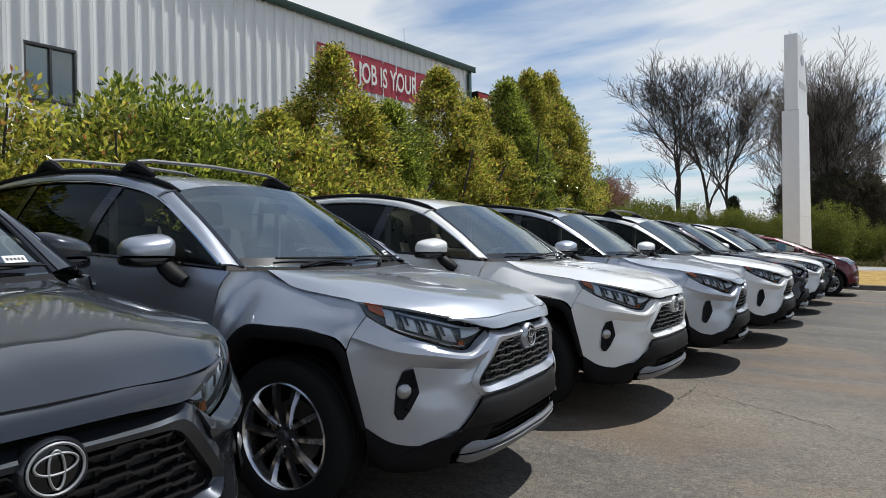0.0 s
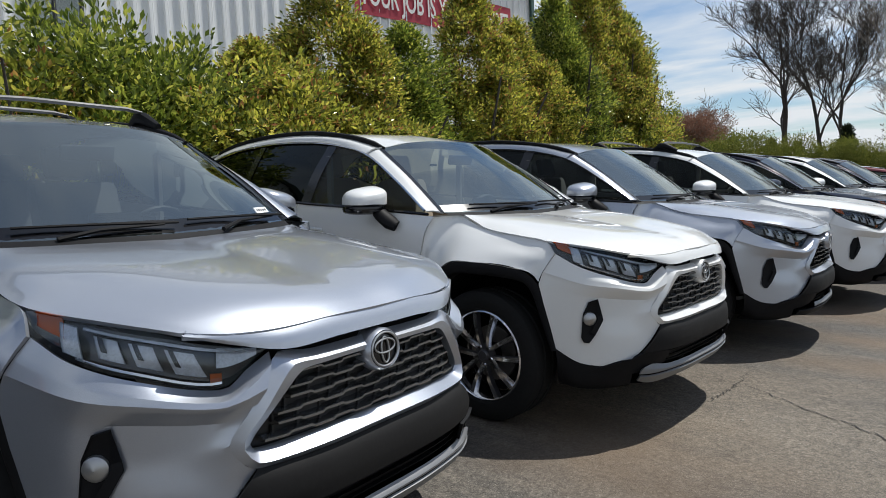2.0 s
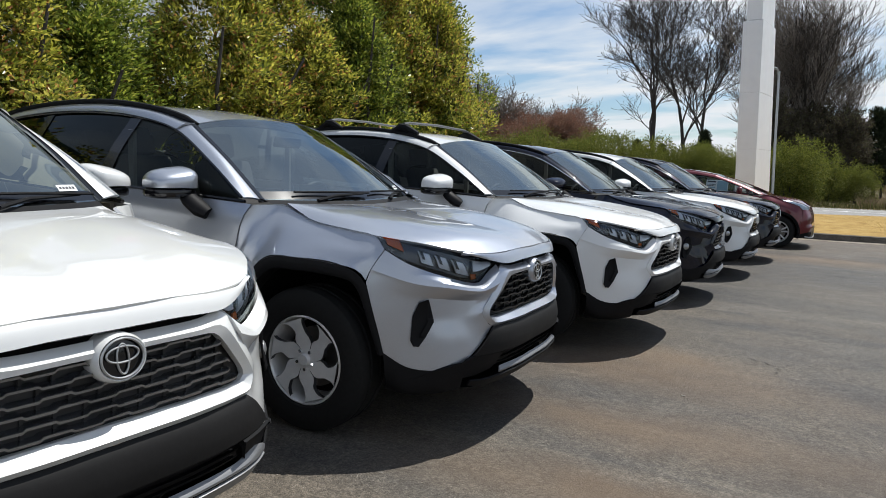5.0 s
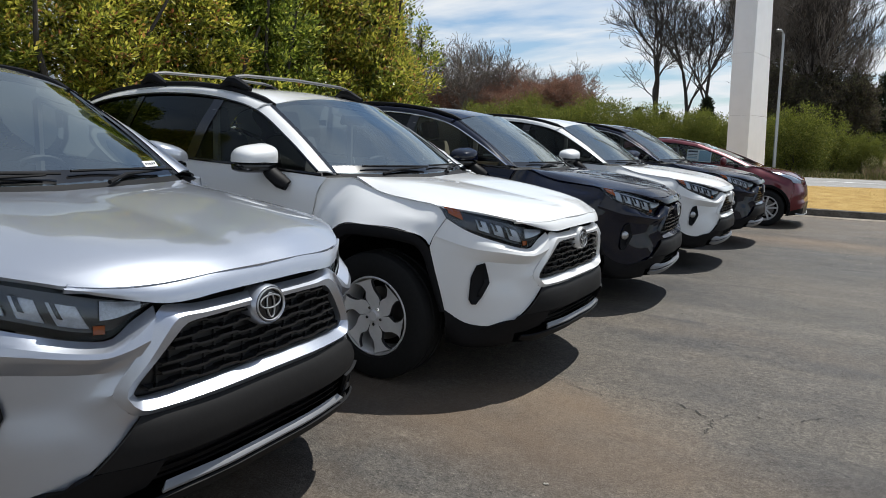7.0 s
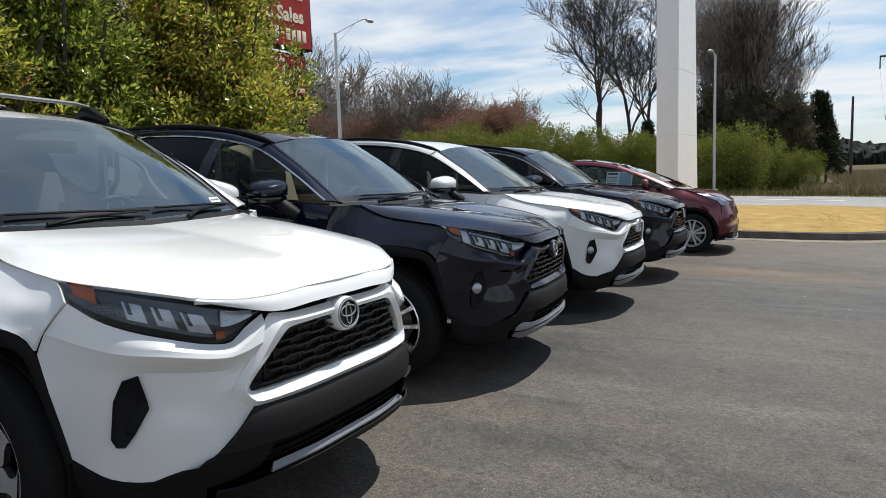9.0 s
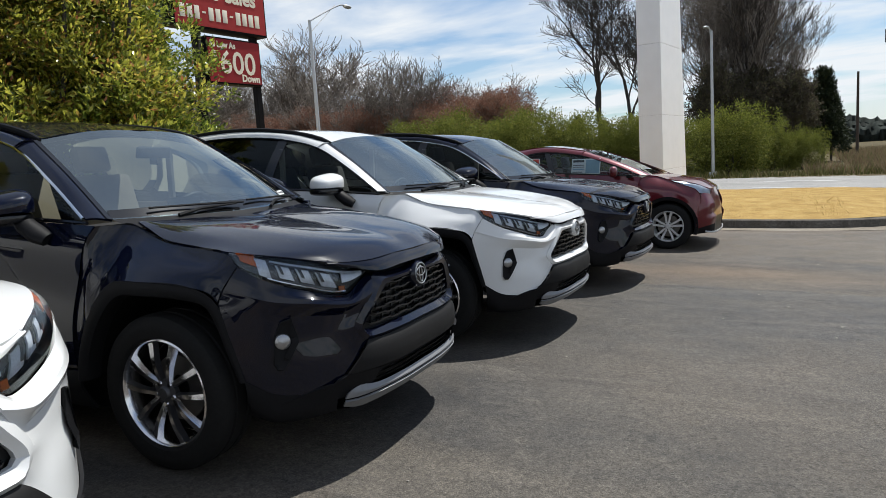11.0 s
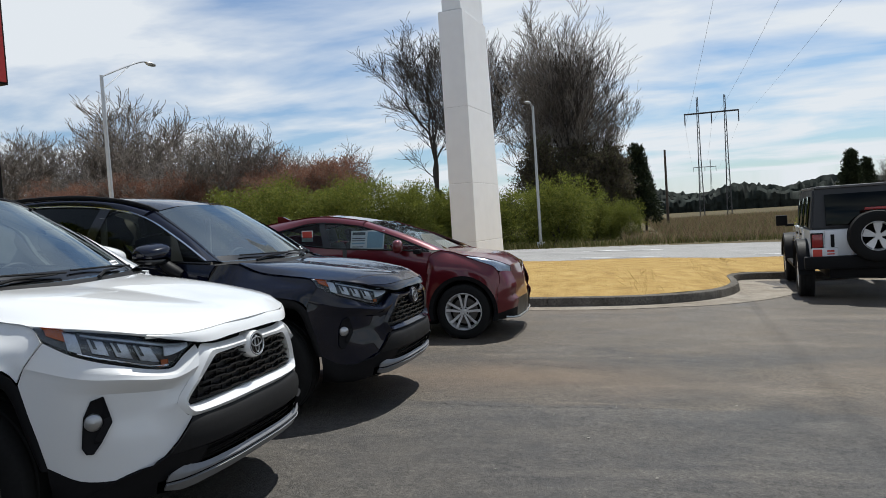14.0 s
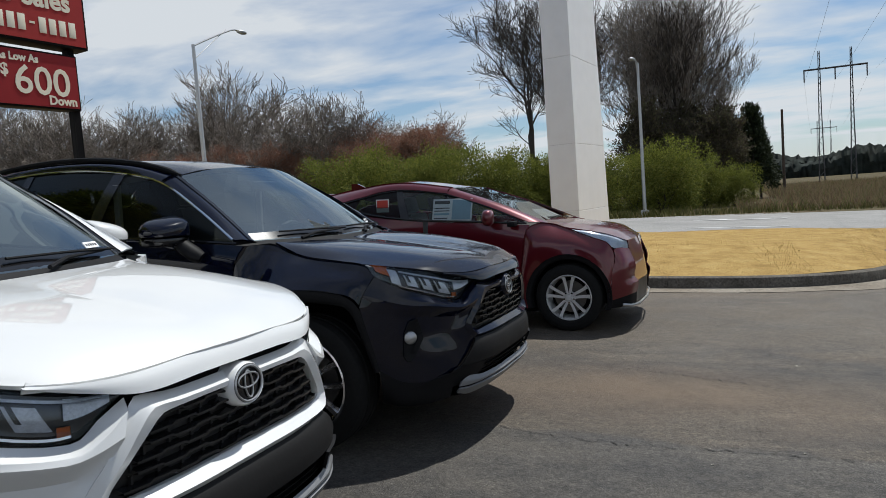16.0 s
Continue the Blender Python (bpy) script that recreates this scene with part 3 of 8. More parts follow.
    for ry, rz, r, oz in ((0.060, 0.052, 0.0036, 0), (0.046, 0.021, 0.0030, 0.010), (0.017, 0.040, 0.0030, -0.002)):
        bm = bmesh.new()
        tube(bm, [(0.021, ry * math.cos(a), oz + rz * math.sin(a)) for a in [2 * math.pi * i / 28 for i in range(29)]], r, 6, False)
        part("badge_oval", bm, M_SATIN, housing, "chrome oval of the badge")

    # ---- bumper skin, with the shelf under the lamp and the scoop beside the grille
    q0 = [(-0.122, -0.385, 0.876), (-0.144, -0.44, 0.838), (-0.166, -0.502, 0.793), (-0.276, -0.677, 0.839), (-0.391, -0.778, 0.891), (-0.498, -0.820, 0.951)]
    q1 = nose_line([(0.400, 0.850), (0.46, 0.806), (0.53, 0.775), (0.68, 0.803), (0.785, 0.842)], 0.006) + [(-0.520, -0.850, 0.905)]
    q2 = nose_line([(0.430, 0.794), (0.49, 0.772), (0.548, 0.762), (0.68, 0.784), (0.79, 0.806)], 0.016) + [(-0.540, -0.872, 0.862)]

    def hollow(pts, offs, last):
        return [on_nose(y, z, o) for (y, z), o in zip(pts, offs)] + [last]
    q3 = hollow([(0.475, 0.715), (0.525, 0.712), (0.59, 0.715), (0.69, 0.728), (0.795, 0.742)], (0.0, -0.020, -0.034, -0.032, -0.008), (-0.556, -0.886, 0.800))
    q4 = hollow([(0.522, 0.655), (0.565, 0.640), (0.635, 0.632), (0.715, 0.630), (0.80, 0.640)], (0.002, -0.018, -0.030, -0.026, -0.006), (-0.525, -0.876, 0.680))
    q5 = hollow([(0.490, 0.597), (0.545, 0.555), (0.62, 0.540), (0.715, 0.535), (0.808, 0.540)], (0.010, -0.004, -0.006, -0.006, -0.004), (-0.498, -0.862, 0.575))
    q6 = hollow([(0.462, 0.580), (0.53, 0.497), (0.615, 0.420), (0.69, 0.386), (0.79, 0.402)], (0.006, 0.008, 0.010, 0.010, 0.004), (-0.475, -0.848, 0.470))
    q2u = [(x - 0.004, y, z - 0.008) for x, y, z in q2]
    for sg in (1, -1):
        bm = bmesh.new()
        for g in (skin([q0, q1, q2], 26, 9, True), skin([q2, q2u], 26, 2), skin([q2u, q3, q4, q5, q6], 26, 17, True)):
            add_grid(bm, g if sg > 0 else mirror_y(g), flip=sg < 0)
        bmesh.ops.remove_doubles(bm, verts=bm.verts, dist=1e-5)
        orient(bm, (1, -0.6 * sg, 0))
        flange(bm, 0.012)
        part("bumper_corner", bm, body, car, angle=24)

    for sg in (1, -1):
        def S(p):
            return [(x, y * sg, z) for x, y, z in p]
        # fog-lamp pocket
        pocket = [(0.764, 0.714), (0.732, 0.728), (0.717, 0.645), (0.716, 0.622), (0.752, 0.548), (0.772, 0.506), (0.788, 0.508), (0.797, 0.535), (0.783, 0.650)]
        bm = bmesh.new()
        ring = []
        for k, off in ((1.0, 0.0), (0.97, 0.003), (0.86, -0.006), (0.5, -0.010)):
            row = [(0.757 + (y - 0.757) * k, 0.61 + (z - 0.61) * k) for y, z in pocket]
            ring.append([bm.verts.new((nose(y, z) - 0.012 + 0.020 * min(1.0, max(0.0, (0.66 - z) / 0.11)) + 0.20 * max(0.0, y - 0.72) + off, -y * sg, z)) for y, z in row])
        for p, q in zip(ring, ring[1:]):
            for i in range(len(p)):
                bm.faces.new((p[i], p[(i + 1) % len(p)], q[(i + 1) % len(p)], q[i]))
        bm.faces.new(ring[-1])
        bmesh.ops.recalc_face_normals(bm, faces=bm.faces)
        orient(bm, (1, -0.7 * sg, 0))
        flange(bm, 0.03)
        pk = part("fog_lamp_pocket", bm, M_TRIM, car)
        if fog:
            bm = bmesh.new()
            lathe(bm, [(0.001, 0.014), (0.022, 0.010), (0.033, 0.002), (0.036, -0.02)], 20, axis="x")
            lamp = part("fog_lamp", bm, M_SATIN, pk, "round clear fog lamp")
            lamp.matrix_local = pose(nose(0.762) + 0.002, -0.762 * sg, 0.628, 0, 0, -46 * sg)

        # ---- headlamp
        top = [(-0.558, -0.800, 1.010), (-0.45, -0.752, 0.995), (-0.34, -0.682, 0.972), (-0.245, -0.582, 0.944), (-0.185, -0.480, 0.914), (-0.132, -0.380, 0.886)]
        bot = [(-0.558, -0.803, 1.006), (-0.502, -0.818, 0.953), (-0.398, -0.777, 0.894), (-0.285, -0.677, 0.843), (-0.172, -0.502, 0.796), (-0.136, -0.386, 0.878)]
        midl = [((a[0] + b[0]) / 2 + 0.016, (a[1] + b[1]) / 2 * 1.012, (a[2] + b[2]) / 2) for a, b in zip(top, bot)]
        midl[0], midl[-1] = top[0], top[-1]
        g = skin([S(top), S(midl), S(bot)], 30, 8)
        back = g.copy()
        for j in range(8):
            for i in range(30):
                e_ = min(1.0, i / 5, (29 - i) / 5, (j + 0.3) / 1.6, (7.3 - j) / 1.6)
                back[j, i] += np.array((-0.030, 0.024 * sg, -0.004)) * e_
        lamp = part("headlight", orient(sheet(back, 1, 0), (1, -0.8 * sg, 0.2)), M_LAMPBLK, car, "clear LED headlight with a dark housing")
        part("lens", orient(sheet(g, 1, 0.0), (1, -0.8 * sg, 0.2)), M_LENS, lamp)

        def on_lamp(u, v, lift=0.35):
            """A place in the lamp: u from the rear tip to the inner tip, v from the top down."""
            fu, fv = u * 29, v * 7
            i, j = min(28, int(fu)), min(6, int(fv))
            a, b = fu - i, fv - j
            def at(q):
                return q[j, i] * (1 - a) * (1 - b) + q[j, i + 1] * a * (1 - b) + q[j + 1, i] * (1 - a) * b + q[j + 1, i + 1] * a * b
            return tuple(at(g) * lift + at(back) * (1 - lift))

        def lamp_patch(name, u0, u1, v0, v1, mat, lift, skew=0.0, n=5):
            gg = np.array([[on_lamp(min(1, max(0, u0 + (u1 - u0) * i / n + skew * (j / 3 - 0.5))), v0 + (v1 - v0) * j / 3, lift) for i in range(n + 1)] for j in range(4)])
            part(name, orient(sheet(gg, 1, 0.006), (1, -0.8 * sg, 0.2)), mat, lamp)
        lamp_patch("turn_reflector", 0.075, 0.205, 0.04, 0.60, M_AMBER, 0.55, 0.06)
        if fog:
            lamp_patch("light_strip", 0.215, 0.290, 0.22, 0.86, M_LAMPCLR, 0.70, 0.07)
            lamp_patch("light_strip", 0.28, 0.92, 0.19, 0.255, M_LAMPCLR, 0.65, 0.0, 14)
            lamp_patch("light_strip", 0.30, 0.80, 0.88, 0.93, M_LAMPCHR, 0.6, 0.0, 12)
        for u0, u1 in ((0.35, 0.44), (0.48, 0.57), (0.61, 0.72)):
            lamp_patch("reflector", u0, u1, 0.34, 0.76, M_LAMPCLR, 0.30, 0.05, 7)
            lamp_patch("reflector_shade", u0 + 0.005, u0 + 0.025, 0.30, 0.62, M_LAMPBLK, 0.42, 0.04)
        lamp_patch("prism", 0.78, 0.95, 0.18, 0.60, M_LAMPCLR, 0.25, 0.0)
        lamp_patch("side_marker", 0.755, 0.80, 0.70, 0.90, M_AMBER, 0.35, 0.0)

        # ---- fender: columns from the hood's edge down to the arch, the last along the door
        cols = [[(-0.4995, -0.8205, 0.951), (-0.5215, -0.8505, 0.905), (-0.5415, -0.8725, 0.862), (-0.557, -0.886, 0.812)],
                [(-0.560, -0.803, 1.004), (-0.562, -0.843, 0.960), (-0.567, -0.875, 0.915), (-0.588, -0.897, 0.850)],
                [(-0.70, -0.789, 1.022), (-0.69, -0.828, 0.977), (-0.665, -0.878, 0.934), (-0.645, -0.916, 0.868)],
                [(-0.93, -0.762, 1.042), (-0.93, -0.826, 0.993), (-0.925, -0.886, 0.941), (-0.925, -0.941, 0.884)],
                [(-1.09, -0.728, 1.076), (-1.10, -0.806, 1.012), (-1.10, -0.874, 0.942), (-1.10, -0.940, 0.866)],
                [(-1.20, -0.722, 1.116), (-1.205, -0.800, 1.020), (-1.212, -0.872, 0.905), (-1.225, -0.937, 0.775)],
                [(-1.255, -0.790, 1.119), (-1.268, -0.845, 1.020), (-1.285, -0.908, 0.90), (-1.312, -0.930, 0.64)],
                [(-1.280, -0.825, 1.119), (-1.303, -0.862, 1.035), (-1.330, -0.906, 0.86), (-1.362, -0.922, 0.53)],
                [(-1.294, -0.848, 1.119), (-1.325, -0.884, 1.05), (-1.350, -0.906, 0.89), (-1.415, -0.911, 0.66), (-1.419, -0.912, 0.52), (-1.407, -0.905, 0.42)]]
        part("fender", orient(sheet(skin([S(q) for q in cols], 14, 34), 1), (0, -sg, 0.3)), body, car, angle=28)

        # ---- wheel-arch trims, wells and wheels
        for xc in (-0.925, -3.615):
            fr_ = xc > -2
            o_, i_ = arch_curve(xc, 0.056, 0.946, front=fr_), arch_curve(xc, -0.010, 0.936, front=fr_)
            m_ = arch_curve(xc, 0.026, 0.952, front=fr_)
            in_ = i_.copy()
            in_[:, 1] = np.maximum(in_[:, 1] + 0.05, -0.86)
            part("wheel_arch_trim", orient(sheet(skin([S(o_), S(m_), S(i_), S(in_)], 36, 8), 1, 0.008), (0, -sg, 0)), M_TRIM, car, angle=40)
            w0 = arch_curve(xc, -0.004, 0.90, front=fr_)
            w1 = w0.copy()
            w1[:, 1] = -0.50
            bm = sheet(skin([S(w0), S(w1)], 26, 3), 1, 0)
            vs = [bm.verts.new((p[0], -0.50 * sg, p[2])) for p in w0]
            bm.faces.new(vs)
            part("wheel_well", bm, M_WELL, car)
            build_wheel(car, xc, -sg, wheels)

        # ---- doors: belt, shoulder crease, flank, hollow, sill
        belt = [(-1.30, -0.850, 1.120), (-1.9, -0.882, 1.150), (-2.46, -0.892, 1.172), (-3.0, -0.890, 1.200), (-3.45, -0.872, 1.240)]
        shou = [(-1.33, -0.888, 1.045), (-1.9, -0.910, 1.055), (-2.46, -0.922, 1.070), (-3.0, -0.928, 1.090), (-3.40, -0.928, 1.105)]
        mid_ = [(-1.355, -0.908, 0.90), (-1.9, -0.915, 0.90), (-2.46, -0.918, 0.90), (-2.95, -0.925, 0.93), (-3.22, -0.935, 0.97)]
        low_ = [(-1.42, -0.910, 0.66), (-1.9, -0.898, 0.64), (-2.46, -0.896, 0.64), (-2.9, -0.902, 0.68), (-3.13, -0.925, 0.76)]
        lower = [(-1.425, -0.914, 0.52), (-1.9, -0.912, 0.50), (-2.46, -0.912, 0.50), (-2.85, -0.914, 0.52), (-3.04, -0.920, 0.58)]
        sill = [(-1.412, -0.905, 0.43), (-1.9, -0.906, 0.42), (-2.46, -0.906, 0.42), (-2.8, -0.908, 0.43), (-2.98, -0.912, 0.46)]
        gd = skin([S(belt), S(shou), S(mid_), S(low_), S(lower), S(sill)], 40, 22)
        cut = 22
        gf, gr_ = gd[:, :cut + 1].copy(), gd[:, cut:].copy()
        gf[:, -1, 0] += 0.003
        gr_[:, 0, 0] -= 0.003
        fd = part("front_door", orient(sheet(gf, 1), (0, -sg, 0)), body, car, angle=28)
        rd = part("rear_door", orient(sheet(gr_, 1), (0, -sg, 0)), body, car, angle=28)
        for dr, hx in ((fd, -2.33), (rd, -3.10)):
            bm = bmesh.new()
            tube(bm, [(hx + 0.10, -0.925 * sg, 1.013), (hx + 0.085, -0.955 * sg, 1.017), (hx, -0.960 * sg, 1.02), (hx - 0.085, -0.955 * sg, 1.022), (hx - 0.10, -0.925 * sg, 1.022)], [0.012, 0.015, 0.016, 0.015, 0.012], 10, True, 0.8)
            part("door_handle", bm, body if not bright else M_CHROME if body is P_NAVY else body, dr)
        # sill cladding
        c0 = [(-1.395, -0.918, 0.435), (-2.2, -0.918, 0.428), (-3.0, -0.920, 0.46)]
        c1 = [(-1.39, -0.926, 0.36), (-2.2, -0.925, 0.35), (-3.0, -0.925, 0.36)]
        c2 = [(-1.38, -0.86, 0.235), (-2.2, -0.86, 0.235), (-3.05, -0.86, 0.24)]
        part("sill_cladding", orient(sheet(skin([S(c0), S(c1), S(c2)], 14, 7), 1), (0, -sg, 0)), M_TRIM, car)

        # ---- quarter panel and rear corner
        ar = arch_curve(-3.615, 0.052, 0.938)
        lo2 = [tuple(p) for p in ar[2:]]
        up2 = [(-3.06, -0.925, 0.62), (-3.15, -0.935, 0.80), (-3.25, -0.937, 0.98), (-3.46, -0.925, 1.12), (-3.52, -0.868, 1.25), (-3.80, -0.845, 1.34), (-4.05, -0.80, 1.42), (-4.25, -0.755, 1.36),
               (-4.36, -0.78, 1.15), (-4.42, -0.80, 0.95), (-4.42, -0.82, 0.75), (-4.35, -0.84, 0.55), (-4.10, -0.91, 0.44)]
        part("quarter_panel", orient(sheet(skin([S(spline(lo2, 14)), S([tuple((np.array(a) + np.array(b)) / 2 + np.array((0, -0.03, 0))) for a, b in zip(spline(lo2, 14), spline(up2, 14))]), S(spline(up2, 14))], 34, 9), 1), (-0.2, -sg, 0.1)), body, car, angle=28)
        tl = skin([S([(-4.02, -0.885, 1.10), (-4.30, -0.82, 1.10), (-4.45, -0.60, 1.10)]), S([(-4.0, -0.895, 1.03), (-4.33, -0.83, 1.02), (-4.49, -0.60, 1.02)]), S([(-4.05, -0.90, 0.96), (-4.36, -0.83, 0.94), (-4.50, -0.60, 0.94)])], 12, 5)
        part("tail_light", orient(sheet(tl, 1), (-0.5, -sg, 0)), M_TAIL, car)

        # ---- side glass, its black posts and bright trim
        gb_ = [(-1.345, -0.843, 1.132), (-1.9, -0.876, 1.160), (-2.46, -0.886, 1.182), (-3.0, -0.884, 1.210), (-3.45, -0.866, 1.250), (-3.93, -0.812, 1.385)]
        gt_ = [(-1.375, -0.838, 1.148), (-1.66, -0.772, 1.318), (-2.02, -0.690, 1.495), (-2.35, -0.652, 1.568), (-2.75, -0.640, 1.605), (-3.25, -0.650, 1.600), (-3.70, -0.700, 1.54), (-3.95, -0.80, 1.405)]
        gbs, gts = spline(gb_, 44), spline(gt_, 44)
        gms = (gbs + gts) / 2
        gms[:, 1] -= 0.022
        gw = skin([S(gbs), S(gms), S(gts)], 44, 9)
        fr = np.argmin(np.abs(gw[4, :, 0] + 2.40))
        wf = part("window", orient(sheet(gw[:, :fr + 1], 1, 0), (0, -sg, 0)), M_SIDEGL, fd, "lightly tinted front window")
        wr = part("window", orient(sheet(gw[:, fr:], 1, 0), (0, -sg, 0)), M_PRIV, rd, "dark privacy glass")
        wf.visible_shadow = wr.visible_shadow = False
        for i0, wdt in ((fr, 0.05), (fr + 13, 0.035)):
            bm = bmesh.new()
            add_grid(bm, np.array([[c + np.array((dx_, -0.006 * sg, 0)) for c in gw[:, i0]] for dx_ in (-wdt, wdt)]))
            part("window_post", orient(bm, (0, -sg, 0)), M_GLOSSBLK, car)
        bm = bmesh.new()
        tube(bm, [(p[0], (p[1] - 0.008) * sg, p[2] + 0.004) for p in gts], 0.0075, 6)
        part("window_trim", bm, M_CHROME if bright else M_GLOSSBLK, car)
        bm = bmesh.new()
        tube(bm, [(p[0], (p[1] - 0.006) * sg, p[2]) for p in gbs], 0.010, 6)
        part("belt_moulding", bm, M_GLOSSBLK, car)
        # quarter light triangle and mirror foot
        # ---- pillars and roof side
        wse = [(-1.330, -0.722, 1.135), (-1.64, -0.672, 1.350), (-1.965, -0.608, 1.540)]
        pe = [(-1.365, -0.838, 1.152), (-1.66, -0.776, 1.325), (-2.02, -0.697, 1.503)]
        pm = [(-1.345, -0.792, 1.152), (-1.65, -0.735, 1.352), (-1.99, -0.658, 1.530)]
        part("pillar", orient(sheet(skin([S(wse), S(pm), S(pe)], 12, 6), 1, 0.01), (0.5, -sg, 0.3)), body, car)
        ps = [tuple(np.array(a) * 0.66 + np.array(b) * 0.34) for a, b in zip(wse, pm)]
        part("windshield_seal", orient(sheet(skin([S([(x + 0.005, y - 0.001, z + 0.004) for x, y, z in wse]), S([(x + 0.004, y - 0.004, z + 0.004) for x, y, z in ps])], 12, 3), 1, 0.004), (0.5, -sg, 0.3)), M_GLOSSBLK, car)
        te = [(-2.02, -0.697, 1.503), (-2.35, -0.660, 1.577), (-2.75, -0.648, 1.614), (-3.25, -0.658, 1.609), (-3.70, -0.708, 1.548), (-3.97, -0.795, 1.425)]
        re_ = [(-1.965, -0.608, 1.540), (-2.32, -0.602, 1.624), (-2.75, -0.598, 1.662), (-3.25, -0.598, 1.655), (-3.75, -0.60, 1.603), (-4.15, -0.60, 1.50)]
        rm = [tuple((np.array(a) + np.array(b)) / 2 + np.array((0, -0.012, 0.010))) for a, b in zip(te, re_)]
        part("roof_side", orient(sheet(skin([S(te), S(rm), S(re_)], 24, 6), 1, 0.01), (0, -sg, 0.6)), body, car)
        # roof rail
        bm = bmesh.new()
        rr = spline([(-1.955, -0.603, 1.543), (-2.1, -0.598, 1.590), (-2.35, -0.592, 1.640), (-2.75, -0.588, 1.680), (-3.25, -0.588, 1.676), (-3.7, -0.590, 1.632), (-4.0, -0.592, 1.570)], 22)
        tube(bm, [(p[0], p[1] * sg, p[2]) for p in rr], [0.010] + [0.019] * 20 + [0.010], 8)
        part("roof_rail", bm, M_TRIM, car, "black roof rail")

        # ---- door mirror
        bm = bmesh.new()
        bmesh.ops.create_uvsphere(bm, u_segments=20, v_segments=14, radius=1.0)
        for v in bm.verts:
            x, y, z = v.co
            x = math.copysign(abs(x) ** 0.75, x) * (0.125 if x > 0 else 0.09)
            y = math.copysign(abs(y) ** 0.62, y) * 0.132
            z = math.copysign(abs(z) ** 0.62, z) * 0.078 * (1 - 2.2 * max(0, x))
            if x < -0.045:
                x = -0.045 - (abs(x) - 0.045) * 0.15
            z += 0.016 * (y * sg / 0.11) - (0.020 if z < 0 else 0) * (abs(y) / 0.11 > 0.5)
            v.co = (x, y, max(z, -0.026))
        cap = part("mirror", bm, body, fd)
        cap.matrix_local = pose(-1.745, -0.985 * sg, 1.214, 0, 0, -12 * sg)
        bm = bmesh.new()
        bmesh.ops.create_uvsphere(bm, u_segments=20, v_segments=10, radius=1.0)
        for v in bm.verts:
            x, y, z = v.co
            v.co = (math.copysign(abs(x) ** 0.75, x) * (0.115 if x > 0 else 0.09), math.copysign(abs(y) ** 0.62, y) * 0.130, math.copysign(abs(z) ** 0.62, z) * 0.034 - 0.054)
        mb = part("mirror_base", bm, M_GLOSSBLK, fd)
        mb.matrix_local = pose(-1.745, -0.985 * sg, 1.214, 0, 0, -12 * sg)
        bm = bmesh.new()
        tube(bm, [(-1.690, -0.935 * sg, 1.165), (-1.640, -0.938 * sg, 1.122), (-1.585, -0.925 * sg, 1.082), (-1.545, -0.908 * sg, 1.058)], [0.042, 0.052, 0.056, 0.042], 12, True, 0.75)
        part("mirror_foot", bm, M_TRIM, fd)
        bm = box_bm(-0.010, -0.085, -0.055, 0.0, 0.085, 0.055, 0.004)
        mg = part("mirror_glass", bm, M_CHROME, fd)
        mg.matrix_local = pose(-1.795, -0.970 * sg, 1.192, 0, 0, -12 * sg)

    # ---- black lower bumper with its inlet
    def guard(z, w, off):
        return nose_row(z, 0.0, w, 7, off)
    gl_ = skin([guard(0.582, 0.462, 0.012), guard(0.560, 0.490, 0.030), guard(0.50, 0.545, 0.040), guard(0.452, 0.585, 0.036)], 20, 9)
    part("bumper_guard", orient(both(gl_, 0.01), (1, 0, 0)), M_TRIMLIT, car, "matt black plastic lower bumper")
    # cheeks beside the inlet, running down to the wheel arch
    for sg in (1, -1):
        ck = skin([[(x, y * sg, z) for x, y, z in r] for r in (
            nose_line([(0.415, 0.448), (0.50, 0.450), (0.585, 0.448), (0.635, 0.418)], 0.036),
            nose_line([(0.43, 0.40), (0.52, 0.39), (0.63, 0.385), (0.72, 0.388)], 0.020),
            nose_line([(0.45, 0.365), (0.55, 0.345), (0.68, 0.335), (0.78, 0.345)], 0.006))], 12, 6)
        part("bumper_cheek", orient(sheet(ck, 1), (1, -0.4 * sg, 0)), M_TRIM, car)
        lw = skin([[(x, y * sg, z) for x, y, z in r] for r in (
            nose_line([(0.60, 0.410), (0.69, 0.388), (0.79, 0.402)], 0.008) + [(-0.475, -0.851, 0.470)],
            nose_line([(0.60, 0.345), (0.71, 0.335), (0.80, 0.345)], 0.004) + [(-0.468, -0.846, 0.40)],
            nose_line([(0.58, 0.275), (0.69, 0.265), (0.78, 0.27)], -0.03) + [(-0.49, -0.80, 0.30)],
            nose_line([(0.40, 0.225), (0.50, 0.225), (0.58, 0.225)], -0.20) + [(-0.55, -0.70, 0.24)])], 14, 9)
        part("bumper_skirt", orient(sheet(lw, 1), (0.5, -sg, -0.3)), M_TRIM, car)
    inl = part("lower_inlet", orient(both(skin([guard(0.462, 0.44, -0.035), guard(0.36, 0.47, -0.035)], 14, 3), 0), (1, 0, 0)), M_GRILLE, car)
    for z in (0.430, 0.408, 0.386):
        bm = both(skin([guard(z + 0.006, 0.425, 0.008), guard(z - 0.006, 0.428, 0.010), guard(z - 0.008, 0.428, -0.03)], 14, 3), 0)
        part("inlet_slat", orient(bm, (1, 0, 0)), M_TRIM, inl)
    # skid plate
    k0 = nose_line([(0, 0.372), (0.2, 0.372), (0.40, 0.372), (0.475, 0.380), (0.50, 0.390)], 0.016)
    k1 = nose_line([(0, 0.354), (0.2, 0.354), (0.42, 0.354), (0.52, 0.358), (0.580, 0.368)], 0.034)
